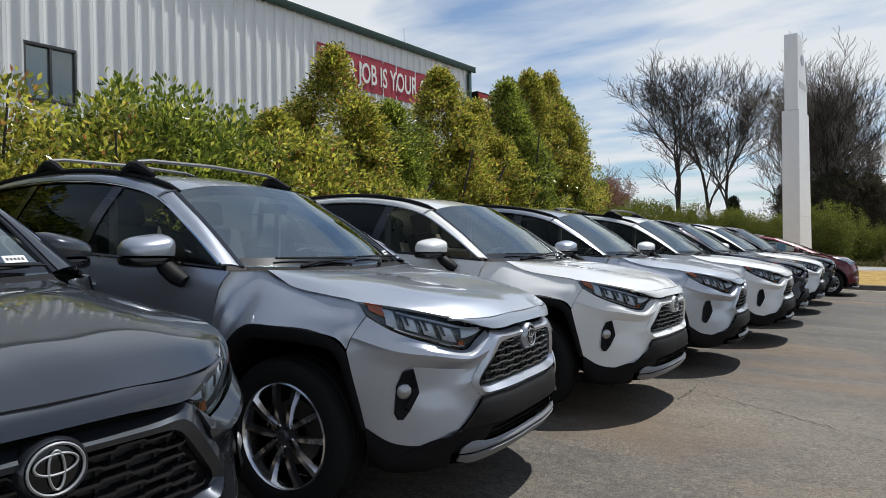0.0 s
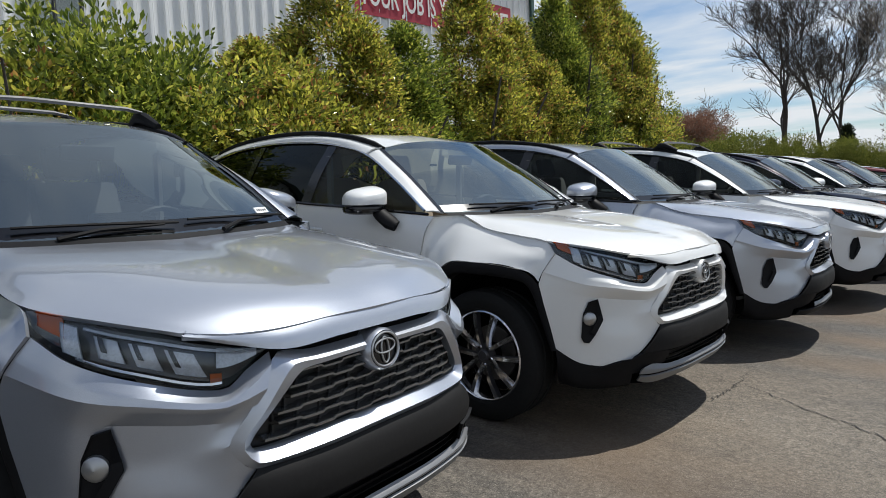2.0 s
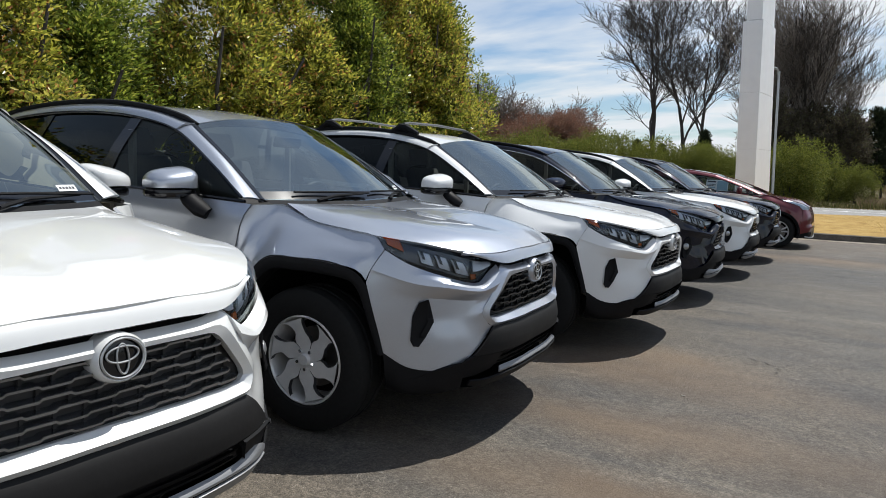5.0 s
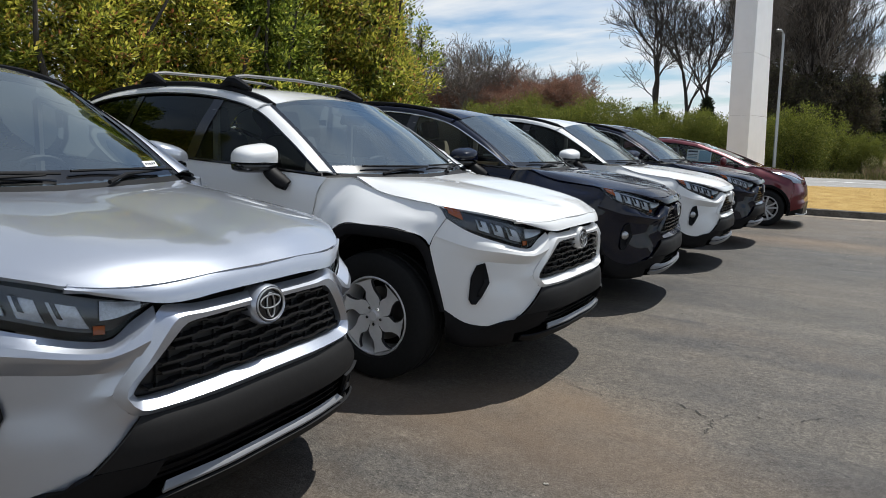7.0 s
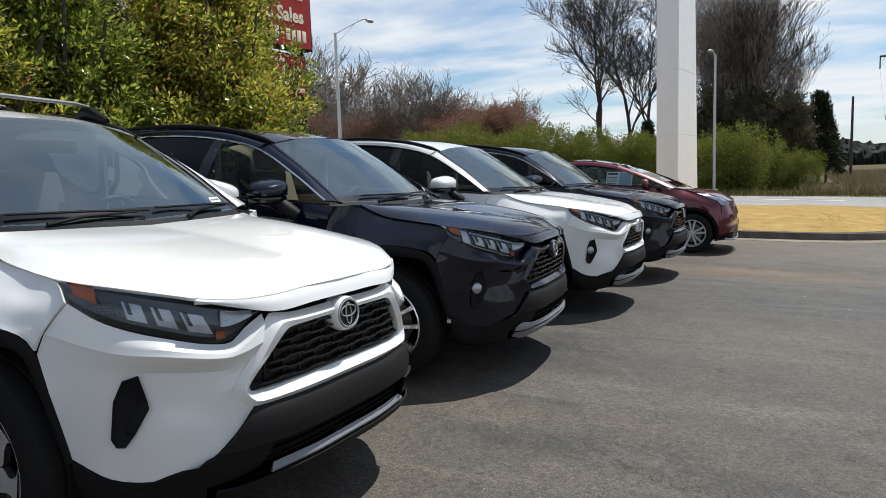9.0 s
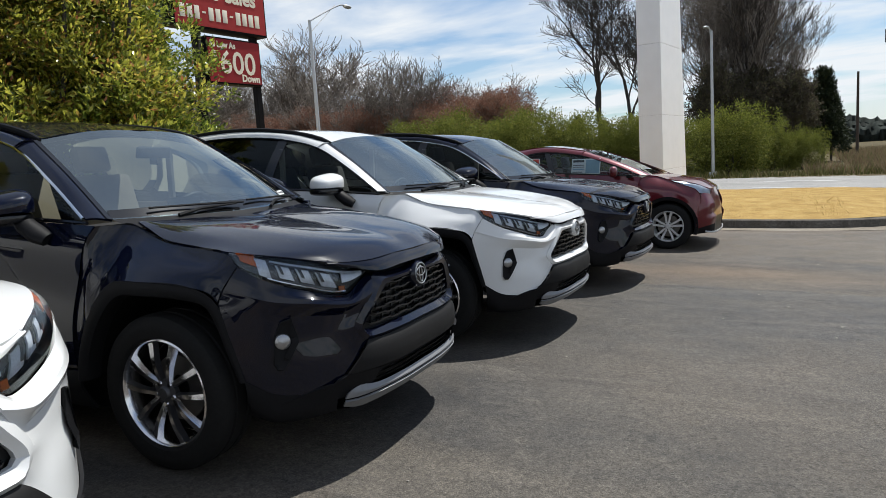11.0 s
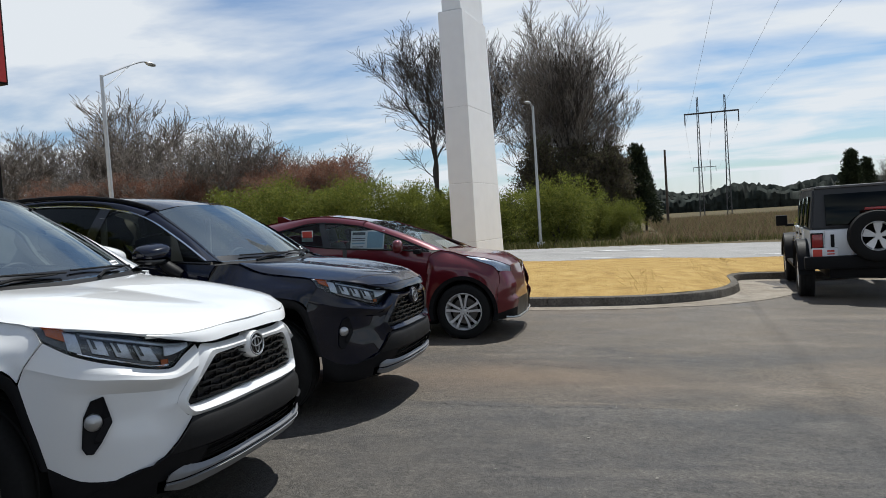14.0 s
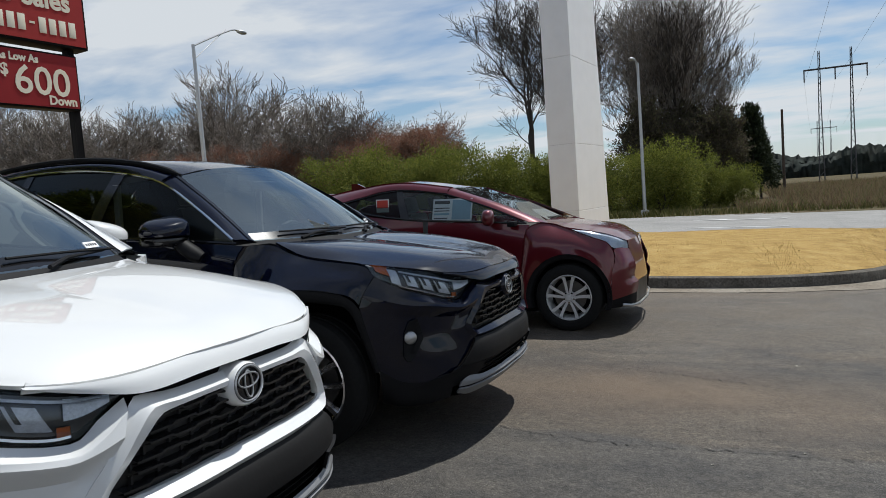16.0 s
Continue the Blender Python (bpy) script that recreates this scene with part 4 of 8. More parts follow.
    k2 = nose_line([(0, 0.336), (0.2, 0.336), (0.42, 0.334), (0.53, 0.328), (0.592, 0.330)], 0.034)
    k3 = nose_line([(0, 0.292), (0.2, 0.292), (0.42, 0.288), (0.52, 0.284), (0.582, 0.300)], 0.010)
    kl = [(x + 0.001, y, z - 0.004) for x, y, z in k2]
    if not fog:
        k0, k1, k2 = ([p for p in k if abs(p[1]) < 0.45] for k in (k0, k1, k2))
    part("skid_plate", orient(both(skin([k0, k1, [(x, y, z + 0.010) for x, y, z in k2]], 20, 6), 0.008), (1, 0, 0.5)), M_SKID, car, "thin silver strip of the skid plate")
    part("skid_plate_lip", orient(both(skin([kl, k3], 20, 4), 0.01), (1, 0, 0)), M_SKID if fog else M_TRIM, car)
    k4 = nose_line([(0, 0.288), (0.25, 0.288), (0.55, 0.285)], 0.0)
    k5 = [(-0.45, 0, 0.215), (-0.47, -0.3, 0.215), (-0.55, -0.62, 0.22)]
    part("undertray", orient(both(skin([k4, k5], 12, 4), 0), (0, 0, -1)), M_WELL, car)

    # ---- windscreen, cowl, wipers
    wb = [(-1.165, 0, 1.128), (-1.185, -0.25, 1.130), (-1.245, -0.50, 1.134), (-1.330, -0.722, 1.138)]
    wm = [(-1.520, 0, 1.392), (-1.535, -0.24, 1.388), (-1.575, -0.47, 1.372), (-1.640, -0.668, 1.345)]
    wt = [(-1.890, 0, 1.604), (-1.897, -0.22, 1.600), (-1.922, -0.43, 1.580), (-1.965, -0.606, 1.543)]
    ws = part("windshield", orient(both(skin([wb, wm, wt], 16, 14), 0), (1, 0, 0.7)), M_GLASS, car)
    ws.visible_shadow = False
    cb = [(-1.085, 0, 1.088), (-1.10, -0.25, 1.090), (-1.15, -0.50, 1.096), (-1.225, -0.70, 1.100)]
    cm = [(-1.13, 0, 1.106), (-1.145, -0.25, 1.108), (-1.19, -0.50, 1.112), (-1.285, -0.715, 1.120)]
    part("cowl", orient(both(skin([cb, cm, wb], 14, 5), 0.0), (0.3, 0, 1)), M_TRIM, car)
    # black glass edge, kept tall: its upper part paints the dash's reflection
    band = [(-1.235, 0, 1.187), (-1.255, -0.25, 1.187), (-1.310, -0.50, 1.186), (-1.385, -0.708, 1.184)]
    part("windshield_edge", orient(both(skin([[(x + 0.004, y, z - 0.004) for x, y, z in wb], [(x + 0.004, y, z - 0.004) for x, y, z in band]], 14, 3), 0), (1, 0, 0.7)), M_GLOSSBLK, car)
    for y0, y1 in ((-0.52, -0.02), (0.12, 0.62)):
        bm = bmesh.new()
        f = lambda y: -1.165 - 0.32 * (abs(y) / 0.722) ** 2 * 0.5 + 0.02
        tube(bm, [(f(y0) + 0.02, y0 + 0.10, 1.135), (f((y0 + y1) / 2) - 0.03, (y0 + y1) / 2, 1.160), (f(y1) - 0.035, y1, 1.168)], [0.010, 0.008, 0.005], 6)
        tube(bm, [(f(y0) - 0.055, y0 - 0.02, 1.180), (f((y0 + y1) / 2) - 0.05, (y0 + y1) / 2, 1.180), (f(y1) - 0.035, y1 + 0.06, 1.172)], 0.006, 6)
        part("wiper", bm, M_TRIM, car)
    # paper tag in the lower corner
    bm = box_bm(-0.002, -0.055, -0.016, 0.002, 0.055, 0.016)
    tg = part("window_tag", bm, M_PAPER, car, "small white paper tag")
    tg.matrix_local = pose(-1.335, 0.585, 1.195, 0, -38, 22)
    bm = bmesh.new()
    for q in range(5):
        box_bm(0.0022, -0.045 + 0.019 * q, -0.006, 0.0032, -0.033 + 0.019 * q, 0.006, bm=bm)
    bars_ = part("tag_print", bm, M_INKBLK, tg)

    # ---- roof and tailgate
    rc = [(-1.885, 0, 1.607), (-2.25, 0, 1.664), (-2.75, 0, 1.692), (-3.3, 0, 1.682), (-3.85, 0, 1.640), (-4.25, 0, 1.585)]
    rq = [(-1.918, -0.43, 1.583), (-2.27, -0.42, 1.648), (-2.75, -0.41, 1.680), (-3.3, -0.41, 1.670), (-3.85, -0.41, 1.628), (-4.25, -0.41, 1.575)]
    ro = [(-1.962, -0.604, 1.546), (-2.32, -0.600, 1.626), (-2.75, -0.596, 1.664), (-3.25, -0.596, 1.657), (-3.75, -0.598, 1.606), (-4.20, -0.58, 1.545)]
    part("roof", orient(both(skin([rc, rq, ro], 24, 10), 0.012), (0, 0, 1)), roof, car)
    t0 = [(-4.25, 0, 1.585), (-4.25, -0.41, 1.575), (-4.20, -0.58, 1.545)]
    t1 = [(-4.42, 0, 1.25), (-4.40, -0.45, 1.24), (-4.33, -0.72, 1.22)]
    t2 = [(-4.53, 0, 1.00), (-4.50, -0.5, 1.00), (-4.42, -0.78, 1.00)]
    t3 = [(-4.55, 0, 0.70), (-4.52, -0.5, 0.70), (-4.45, -0.80, 0.70)]
    part("tailgate", orient(both(skin([t1, t2, t3], 12, 8)), (-1, 0, 0)), body, car)
    rg = part("rear_window", orient(both(skin([t0, t1], 12, 4), 0), (-1, 0, 0.5)), M_PRIV, car)
    part("rear_bumper", orient(both(skin([[(-4.55, 0, 0.70), (-4.52, -0.5, 0.70), (-4.40, -0.84, 0.70)], [(-4.60, 0, 0.55), (-4.57, -0.5, 0.55), (-4.38, -0.88, 0.55), (-4.10, -0.92, 0.52)],
                                          [(-4.55, 0, 0.30), (-4.50, -0.5, 0.30), (-4.34, -0.84, 0.32), (-4.10, -0.90, 0.36)]], 14, 8)), (-1, 0, 0)), M_TRIM, car)
    part("floor_pan", box_bm(-4.4, -0.80, 0.215, -1.30, 0.80, 0.30, 0.02), M_WELL, car)
    if bars:
        for xb, zb in ((-2.35, 1.640), (-3.20, 1.676)):
            for sg in (1, -1):
                foot = bmesh.new()
                tube(foot, [(xb + 0.16, -0.592 * sg, zb - 0.02 + 0.02), (xb + 0.03, -0.590 * sg, zb + 0.050), (xb - 0.03, -0.590 * sg, zb + 0.056), (xb - 0.13, -0.592 * sg, zb + 0.010)], [0.018, 0.036, 0.036, 0.018], 8)
                part("crossbar_foot", foot, M_TRIM, car)
            bm = bmesh.new()
            tube(bm, [(xb, -0.60, zb + 0.045), (xb, -0.585, zb + 0.086), (xb, -0.50, zb + 0.100), (xb, 0, zb + 0.112), (xb, 0.50, zb + 0.100), (xb, 0.585, zb + 0.086), (xb, 0.60, zb + 0.045)], [0.016, 0.02, 0.022, 0.022, 0.022, 0.02, 0.016], 8, True, 0.55)
            part("crossbar", bm, M_BARGREY, car, "satin grey roof crossbar")

    # ---- cabin
    bm = bmesh.new()
    add_grid(bm, skin([[(-1.30, -0.70, 1.075), (-1.22, 0, 1.085), (-1.30, 0.70, 1.075)], [(-1.50, -0.72, 1.100), (-1.45, 0, 1.105), (-1.50, 0.72, 1.100)],
                       [(-1.66, -0.72, 1.075), (-1.64, 0, 1.080), (-1.66, 0.72, 1.075)], [(-1.72, -0.72, 0.80), (-1.70, 0, 0.80), (-1.72, 0.72, 0.80)]], 14, 10))
    part("dashboard", orient(bm, (0.2, 0, 1)), M_DASH, car)
    part("display", box_bm(-1.60, -0.12, 1.10, -1.575, 0.12, 1.205, 0.01), M_GLOSSBLK, car)
    bm = bmesh.new()
    tube(bm, [(0.0, 0.185 * math.cos(a), 0.185 * math.sin(a)) for a in [2 * math.pi * i / 32 for i in range(33)]], 0.016, 8, False)
    sw = part("steering_wheel", bm, M_DASH, car)
    sw.matrix_local = pose(-1.93, 0.38, 1.035, 0, 24, 0)
    part("wheel_boss", box_bm(-0.02, -0.17, -0.03, 0.02, 0.17, 0.05, 0.015), M_DASH, sw)
    seat(car, -2.35, -0.38, cabin)
    seat(car, -2.35, 0.38, cabin)
    part("rear_bench", box_bm(-3.50, -0.62, 0.62, -2.98, 0.62, 0.82, 0.05), cabin, car)
    part("rear_backrest", box_bm(-0.07, -0.62, 0, 0.07, 0.62, 0.62, 0.05, m=pose(-3.48, 0, 0.76, 0, -18, 0)), cabin, car)
    for y in (-0.38, 0, 0.38):
        part("rear_headrest", box_bm(-0.045, -0.12, 0, 0.045, 0.12, 0.17, 0.035, m=pose(-3.68, y, 1.36, 0, -14, 0)), cabin, car)
    part("headliner", orient(both(skin([[(x - 0.03, y, z - 0.03) for x, y, z in rc], [(x - 0.03, y, z - 0.03) for x, y, z in rq], [(x - 0.02, y * 1.02, z - 0.04) for x, y, z in ro]], 14, 5), 0), (0, 0, -1)), M_HEADLIN, car)
    for sg in (1, -1):
        part("seat_belt", box_bm(-2.42, -0.70 * sg - 0.012, 0.9, -2.375, -0.70 * sg + 0.012, 1.50), M_HEADLIN, car)
        part("door_card", box_bm(-3.3, -0.845 * sg - 0.01, 0.45, -1.42, -0.845 * sg + 0.01, 1.12), M_DASH if cabin is not M_SEATBEI else M_SEATBEI, car)
    bm = box_bm(-0.015, -0.12, -0.035, 0.015, 0.12, 0.035, 0.012)
    im = part("inside_mirror", bm, M_DASH, car)
    im.matrix_local = pose(-1.80, 0, 1.47, 0, 15, 0)
    return car


# nose foot, heading; the wheels, the roof bars and the cabin differ from car to car
build_suv("dark grey metallic compact SUV with glossy hood, parked on asphalt", on_lot(-1.400, 0.780, 0.50), P_GREY, cabin=M_SEATBLK)
build_suv("silver compact SUV with roof crossbars and machined alloy wheels", on_lot(-1.402, 3.225, 2.40), P_SILVER, bars=True, cabin=M_SEATGRY)
build_suv("pearl white compact SUV with machined alloy wheels, beige seats", on_lot(-1.170, 5.553, -2.60), P_PEARL, cabin=M_SEATBEI)
build_suv("silver compact SUV with plain silver six-spoke wheels", on_lot(-0.936, 7.893, 1.45), P_SILVER, "plain", cabin=M_SEATGRY, fog=False, bright=False)
build_suv("white compact SUV with roof crossbars and plain silver wheels", on_lot(-0.648, 10.185, -1.70), P_WHITE, "plain", bars=True, cabin=M_SEATGRY, fog=False, bright=False)
build_suv("black compact SUV with chrome window trim and alloy wheels", on_lot(-0.578, 12.645, 2.40), P_NAVY, cabin=M_SEATBEI)
build_suv("white compact SUV with alloy wheels and fog lamps", on_lot(-0.411, 14.952, -0.40), P_WHITE, cabin=M_SEATGRY, bright=False)
build_suv("blue-black compact SUV with alloy wheels, beside a red crossover", on_lot(-0.261, 17.216, -1.50), P_NAVY, cabin=M_SEATBLK)

# ---------------------------------------------------------------- ground, lot, road, island
def asphalt_mat():
    m, n, l, b = base_mat("worn_asphalt")
    fine = noise_node(n, l, 95.0, 6.0, 0.7)
    grit = noise_node(n, l, 170.0, 3.0, 0.65)
    mid = noise_node(n, l, 1.6, 7.0, 0.62, dist=0.4)
    streak = noise_node(n, l, 0.42, 6.0, 0.6, dist=0.8, stretch=(0.35, 1.5, 1.0))
    stain = noise_node(n, l, 0.33, 5.0, 0.55, dist=0.6, stretch=(0.6, 1.0, 1.0))
    c0 = ramp(n, l, mid.outputs["Fac"], ((0.30, (0.034, 0.0335, 0.034)), (0.70, (0.061, 0.0585, 0.055))))
    c1 = ramp(n, l, streak.outputs["Fac"], ((0.40, (0.84, 0.84, 0.86)), (0.68, (1.14, 1.11, 1.06))))
    base = mix(n, l, 1.0, c0.outputs[0], c1.outputs[0], "MULTIPLY")
    blot = noise_node(n, l, 7.0, 8.0, 0.72, dist=0.3)
    bl = ramp(n, l, blot.outputs["Fac"], ((0.34, (0.70, 0.71, 0.73)), (0.66, (1.34, 1.29, 1.22))))
    base = mix(n, l, 1.0, base, bl.outputs[0], "MULTIPLY")
    sm = ramp(n, l, stain.outputs["Fac"], ((0.50, (0, 0, 0)), (0.66, (0.72, 0.72, 0.72))))
    base = mix(n, l, sm.outputs[0], base, (0.110, 0.090, 0.068))
    clay = noise_node(n, l, 0.17, 7.0, 0.66, dist=0.9, stretch=(0.55, 1.25, 1.0))
    cm = ramp(n, l, clay.outputs["Fac"], ((0.47, (0, 0, 0)), (0.60, (0.62, 0.62, 0.62))))
    base = mix(n, l, cm.outputs[0], base, (0.088, 0.077, 0.063))
    dust = noise_node(n, l, 0.8, 8.0, 0.70, dist=0.5, stretch=(0.4, 1.6, 1.0))
    dm = ramp(n, l, dust.outputs["Fac"], ((0.52, (0, 0, 0)), (0.70, (0.40, 0.40, 0.40))))
    base = mix(n, l, dm.outputs[0], base, (0.155, 0.138, 0.115))
    g = ramp(n, l, fine.outputs["Fac"], ((0.36, (0.50, 0.50, 0.50)), (0.64, (1.45, 1.44, 1.42))))
    base = mix(n, l, 1.0, base, g.outputs[0], "MULTIPLY")
    sp = ramp(n, l, grit.outputs["Fac"], ((0.60, (0, 0, 0)), (0.72, (0.7, 0.7, 0.7))))
    base = mix(n, l, sp.outputs[0], base, (0.22, 0.21, 0.19))
    coarse = noise_node(n, l, 34.0, 4.0, 0.75)
    cg = ramp(n, l, coarse.outputs["Fac"], ((0.34, (0.66, 0.66, 0.66)), (0.66, (1.36, 1.355, 1.345))))
    base = mix(n, l, 1.0, base, cg.outputs[0], "MULTIPLY")
    # strips of different age: pale and worn first, a coarse dark seal in the middle, a brown strip at the end
    tcd = n.new("ShaderNodeTexCoord")
    sx = n.new("ShaderNodeSeparateXYZ")
    l.new(tcd.outputs["Object"], sx.inputs[0])

    def strip(noise, wobble, a, c, near, far):
        wob = n.new("ShaderNodeMath")
        wob.operation = "MULTIPLY_ADD"
        l.new(noise.outputs["Fac"], wob.inputs[0])
        wob.inputs[1].default_value = wobble
        l.new(sx.outputs["Y"], wob.inputs[2])
        age = n.new("ShaderNodeMapRange")
        age.inputs["From Min"].default_value, age.inputs["From Max"].default_value = a + wobble * 0.5, c + wobble * 0.5
        l.new(wob.outputs[0], age.inputs["Value"])
        gain = ramp(n, l, age.outputs[0], ((0.0, near), (1.0, far)))
        return mix(n, l, 1.0, base, gain.outputs[0], "MULTIPLY")
    base = strip(stain, 6.0, 5.0, 13.5, (1.90, 1.84, 1.75), (1.12, 1.12, 1.13))
    base = strip(mid, 0.35, 17.00, 17.06, (1.0, 1.0, 1.0), (1.16, 1.08, 0.98))

    def blot_at(cx, cy, rx, ry, colour, amount):
        """A ragged patch of washed-in clay."""
        mv = n.new("ShaderNodeMapping")
        mv.inputs["Location"].default_value = (-cx / rx, -cy / ry, 0)
        mv.inputs["Scale"].default_value = (1 / rx, 1 / ry, 0)
        l.new(tcd.outputs["Object"], mv.inputs[0])
        ln = n.new("ShaderNodeVectorMath")
        ln.operation = "LENGTH"
        l.new(mv.outputs[0], ln.inputs[0])
        ad = n.new("ShaderNodeMath")
        ad.operation = "MULTIPLY_ADD"
        l.new(mid.outputs["Fac"], ad.inputs[0])
        ad.inputs[1].default_value = 1.6
        l.new(ln.outputs["Value"], ad.inputs[2])
        half = n.new("ShaderNodeMapRange")
        half.inputs["From Min"].default_value, half.inputs["From Max"].default_value = 0.9, 1.9
        half.inputs["To Min"].default_value, half.inputs["To Max"].default_value = amount, 0.0
        l.new(ad.outputs[0], half.inputs["Value"])
        return mix(n, l, half.outputs[0], base, colour)
    for cx, cy, rx, ry in ((-0.35, 8.05, 1.5, 0.42), (-0.55, 9.62, 0.9, 0.35), (-1.40, 4.80, 0.9, 0.75), (0.45, 17.95, 1.9, 0.75), (1.9, 7.2, 2.2, 0.35), (-0.75, 9.15, 1.5, 0.60), (-0.1, 7.15, 1.8, 0.35)):
        base = blot_at(cx, cy, rx, ry, (0.150, 0.100, 0.060), 0.55)
    l.new(base, b.inputs["Base Color"])
    r = ramp(n, l, mid.outputs["Fac"], ((0.3, (0.52, 0.52, 0.52)), (0.7, (0.74, 0.74, 0.74))))
    l.new(r.outputs[0], b.inputs["Roughness"])
    b.inputs["Specular IOR Level"].default_value = 0.25
    bump(n, l, fine.outputs["Fac"], b, 0.8, 0.010)
    return m


def earth_mat(name, c0, c1, c2, scale=2.0, rough=0.95, fine_scale=60.0):
    m, n, l, b = base_mat(name)
    a = noise_node(n, l, scale, 7.0, 0.62)
    f = noise_node(n, l, fine_scale, 4.0, 0.6)
    r = ramp(n, l, a.outputs["Fac"], ((0.3, c0), (0.5, c1), (0.72, c2)))
    g = ramp(n, l, f.outputs["Fac"], ((0.3, (0.6, 0.6, 0.6)), (0.7, (1.3, 1.3, 1.3))))
    l.new(mix(n, l, 1.0, r.outputs[0], g.outputs[0], "MULTIPLY"), b.inputs["Base Color"])
    b.inputs["Roughness"].default_value = rough
    b.inputs["Specular IOR Level"].default_value = 0.1
    bump(n, l, f.outputs["Fac"], b, 0.7, 0.02)
    return m


M_ASPH = asphalt_mat()
M_EARTH = earth_mat("rough_meadow", (0.065, 0.052, 0.030), (0.10, 0.078, 0.042), (0.065, 0.070, 0.028), 0.5)
M_STRAW = earth_mat("dormant_turf", (0.27, 0.172, 0.060), (0.36, 0.240, 0.085), (0.43, 0.305, 0.120), 3.0, 0.95, 45.0)
M_ROAD = earth_mat("pale_concrete_road", (0.235, 0.23, 0.222), (0.28, 0.274, 0.262), (0.32, 0.312, 0.30), 0.6, 0.85, 30.0)
M_CONC = earth_mat("kerb_concrete", (0.075, 0.066, 0.055), (0.12, 0.108, 0.092), (0.18, 0.165, 0.145), 2.5, 0.9, 40.0)
M_GUTTER = earth_mat("gutter_concrete", (0.19, 0.16, 0.125), (0.25, 0.22, 0.18), (0.33, 0.30, 0.255), 1.8, 0.9, 40.0)
M_CRACK = simple("crack_shadow", (0.034, 0.031, 0.028), 0.95, 0, 0.2, 40)
M_LINE = earth_mat("worn_line_paint", (0.10, 0.10, 0.10), (0.22, 0.22, 0.215), (0.38, 0.38, 0.37), 9.0, 0.8, 70.0)
M_ROADLN = earth_mat("road_line_paint", (0.55, 0.55, 0.54), (0.65, 0.65, 0.64), (0.72, 0.72, 0.71), 4.0, 0.7, 30.0)


def terrain(name, xs, ys, drop, material, kind="structure", fn=None, label=""):
    bm = bmesh.new()
    g = np.array([[(x, y, (fn or ground_z)(x, y) - drop) for x in xs] for y in ys], float)
    add_grid(bm, g)
    ob = finish(name, orient(bm, (0, 0, 1)), material)
    tagged(ob, label, kind=kind)
    return ob


def spread(a, b, near, far):
    """Steps that are fine in the middle and coarse at the ends."""
    out = [a]
    while out[-1] < b:
        d = abs(out[-1])
        out.append(out[-1] + (near if d < 40 else far))
    return out


terrain("ground", spread(-1500, 1500, 4, 60), spread(-1500, 2400, 4, 60), 0.10, M_EARTH)
terrain("pavement", [-60 + 2 * i for i in range(71)], [-40 + 2 * i for i in range(39)], 0.0, M_ASPH)


def flat_poly(name, pts, lift, material, parent=None, kind="structure", fn=ground_z):
    bm = bmesh.new()
    bm.faces.new([bm.verts.new((x, y, fn(x, y) + lift)) for x, y in pts])
    bmesh.ops.triangulate(bm, faces=bm.faces)
    ob = finish(name, orient(bm, (0, 0, 1)), material, parent)
    if parent is None:
        tagged(ob, kind=kind)
    return ob


# the road beyond the island runs at a slant
def road_near(x):
    return 32.6 + 0.02 * x


def road_far(x):
    return 48.2 + 0.36 * max(-30, min(30, x))


bm = bmesh.new()
xs = [-160 + 5 * i for i in range(65)]
add_grid(bm, np.array([[(x, road_near(x) + (road_far(x) - road_near(x)) * k / 6, ground_z(x, road_near(x)) * (1 - k / 6) + ground_z(x, road_far(x)) * k / 6 - 0.03 + 0.08 * math.sin(math.pi * k / 6)) for x in xs] for k in range(7)], float))
tagged(finish("road", orient(bm, (0, 0, 1)), M_ROAD), kind="structure")


def road_z(x, y):
    k = (y - road_near(x)) / (road_far(x) - road_near(x))
    return ground_z(x, road_near(x)) * (1 - k) + ground_z(x, road_far(x)) * k - 0.03 + 0.08 * math.sin(math.pi * max(0, min(1, k)))


for i in range(-9, 12):
    x0 = 6.0 * i
    flat_poly("lane_line", [(x0, 36.6 + 0.1 * x0), (x0 + 3.0, 36.6 + 0.1 * (x0 + 3)), (x0 + 3.0, 36.73 + 0.1 * (x0 + 3)), (x0, 36.73 + 0.1 * x0)], 0.012, M_ROADLN, fn=road_z)
arrow = [(0.0, 41.6), (1.3, 42.1), (1.3, 41.85), (3.4, 42.2), (3.4, 41.9), (1.3, 41.55), (1.3, 41.3)]
flat_poly("road_arrow", arrow, 0.014, M_ROADLN, fn=road_z)
for edge, off in ((road_near, 0.25), (road_far, -0.35)):
    pts0 = [(x, edge(x) + off) for x in range(-120, 121, 6)]
    bm = bmesh.new()
    g = np.array([[(x, y + w, road_z(x, y) + 0.012) for x, y in pts0] for w in (0.0, 0.12)], float)
    add_grid(bm, g)
    tagged(finish("edge_line", orient(bm, (0, 0, 1)), M_ROADLN), kind="structure")

# ---- the island: kerb, gutter, straw-coloured turf
KERB = [(-40.0, 22.70), (-20.0, 22.72), (-8.0, 22.74), (-3.0, 22.76), (0.0, 22.80), (1.4, 22.95), (2.35, 23.35), (3.05, 24.05), (3.45, 24.95), (3.62, 25.9), (3.70, 26.8), (3.95, 27.35), (4.5, 27.5), (8.0, 27.5), (20.0, 27.4), (60.0, 27.2)]
kp = [(x, y) for x, y, _ in spline([(x, y, 0) for x, y in KERB], 400)]


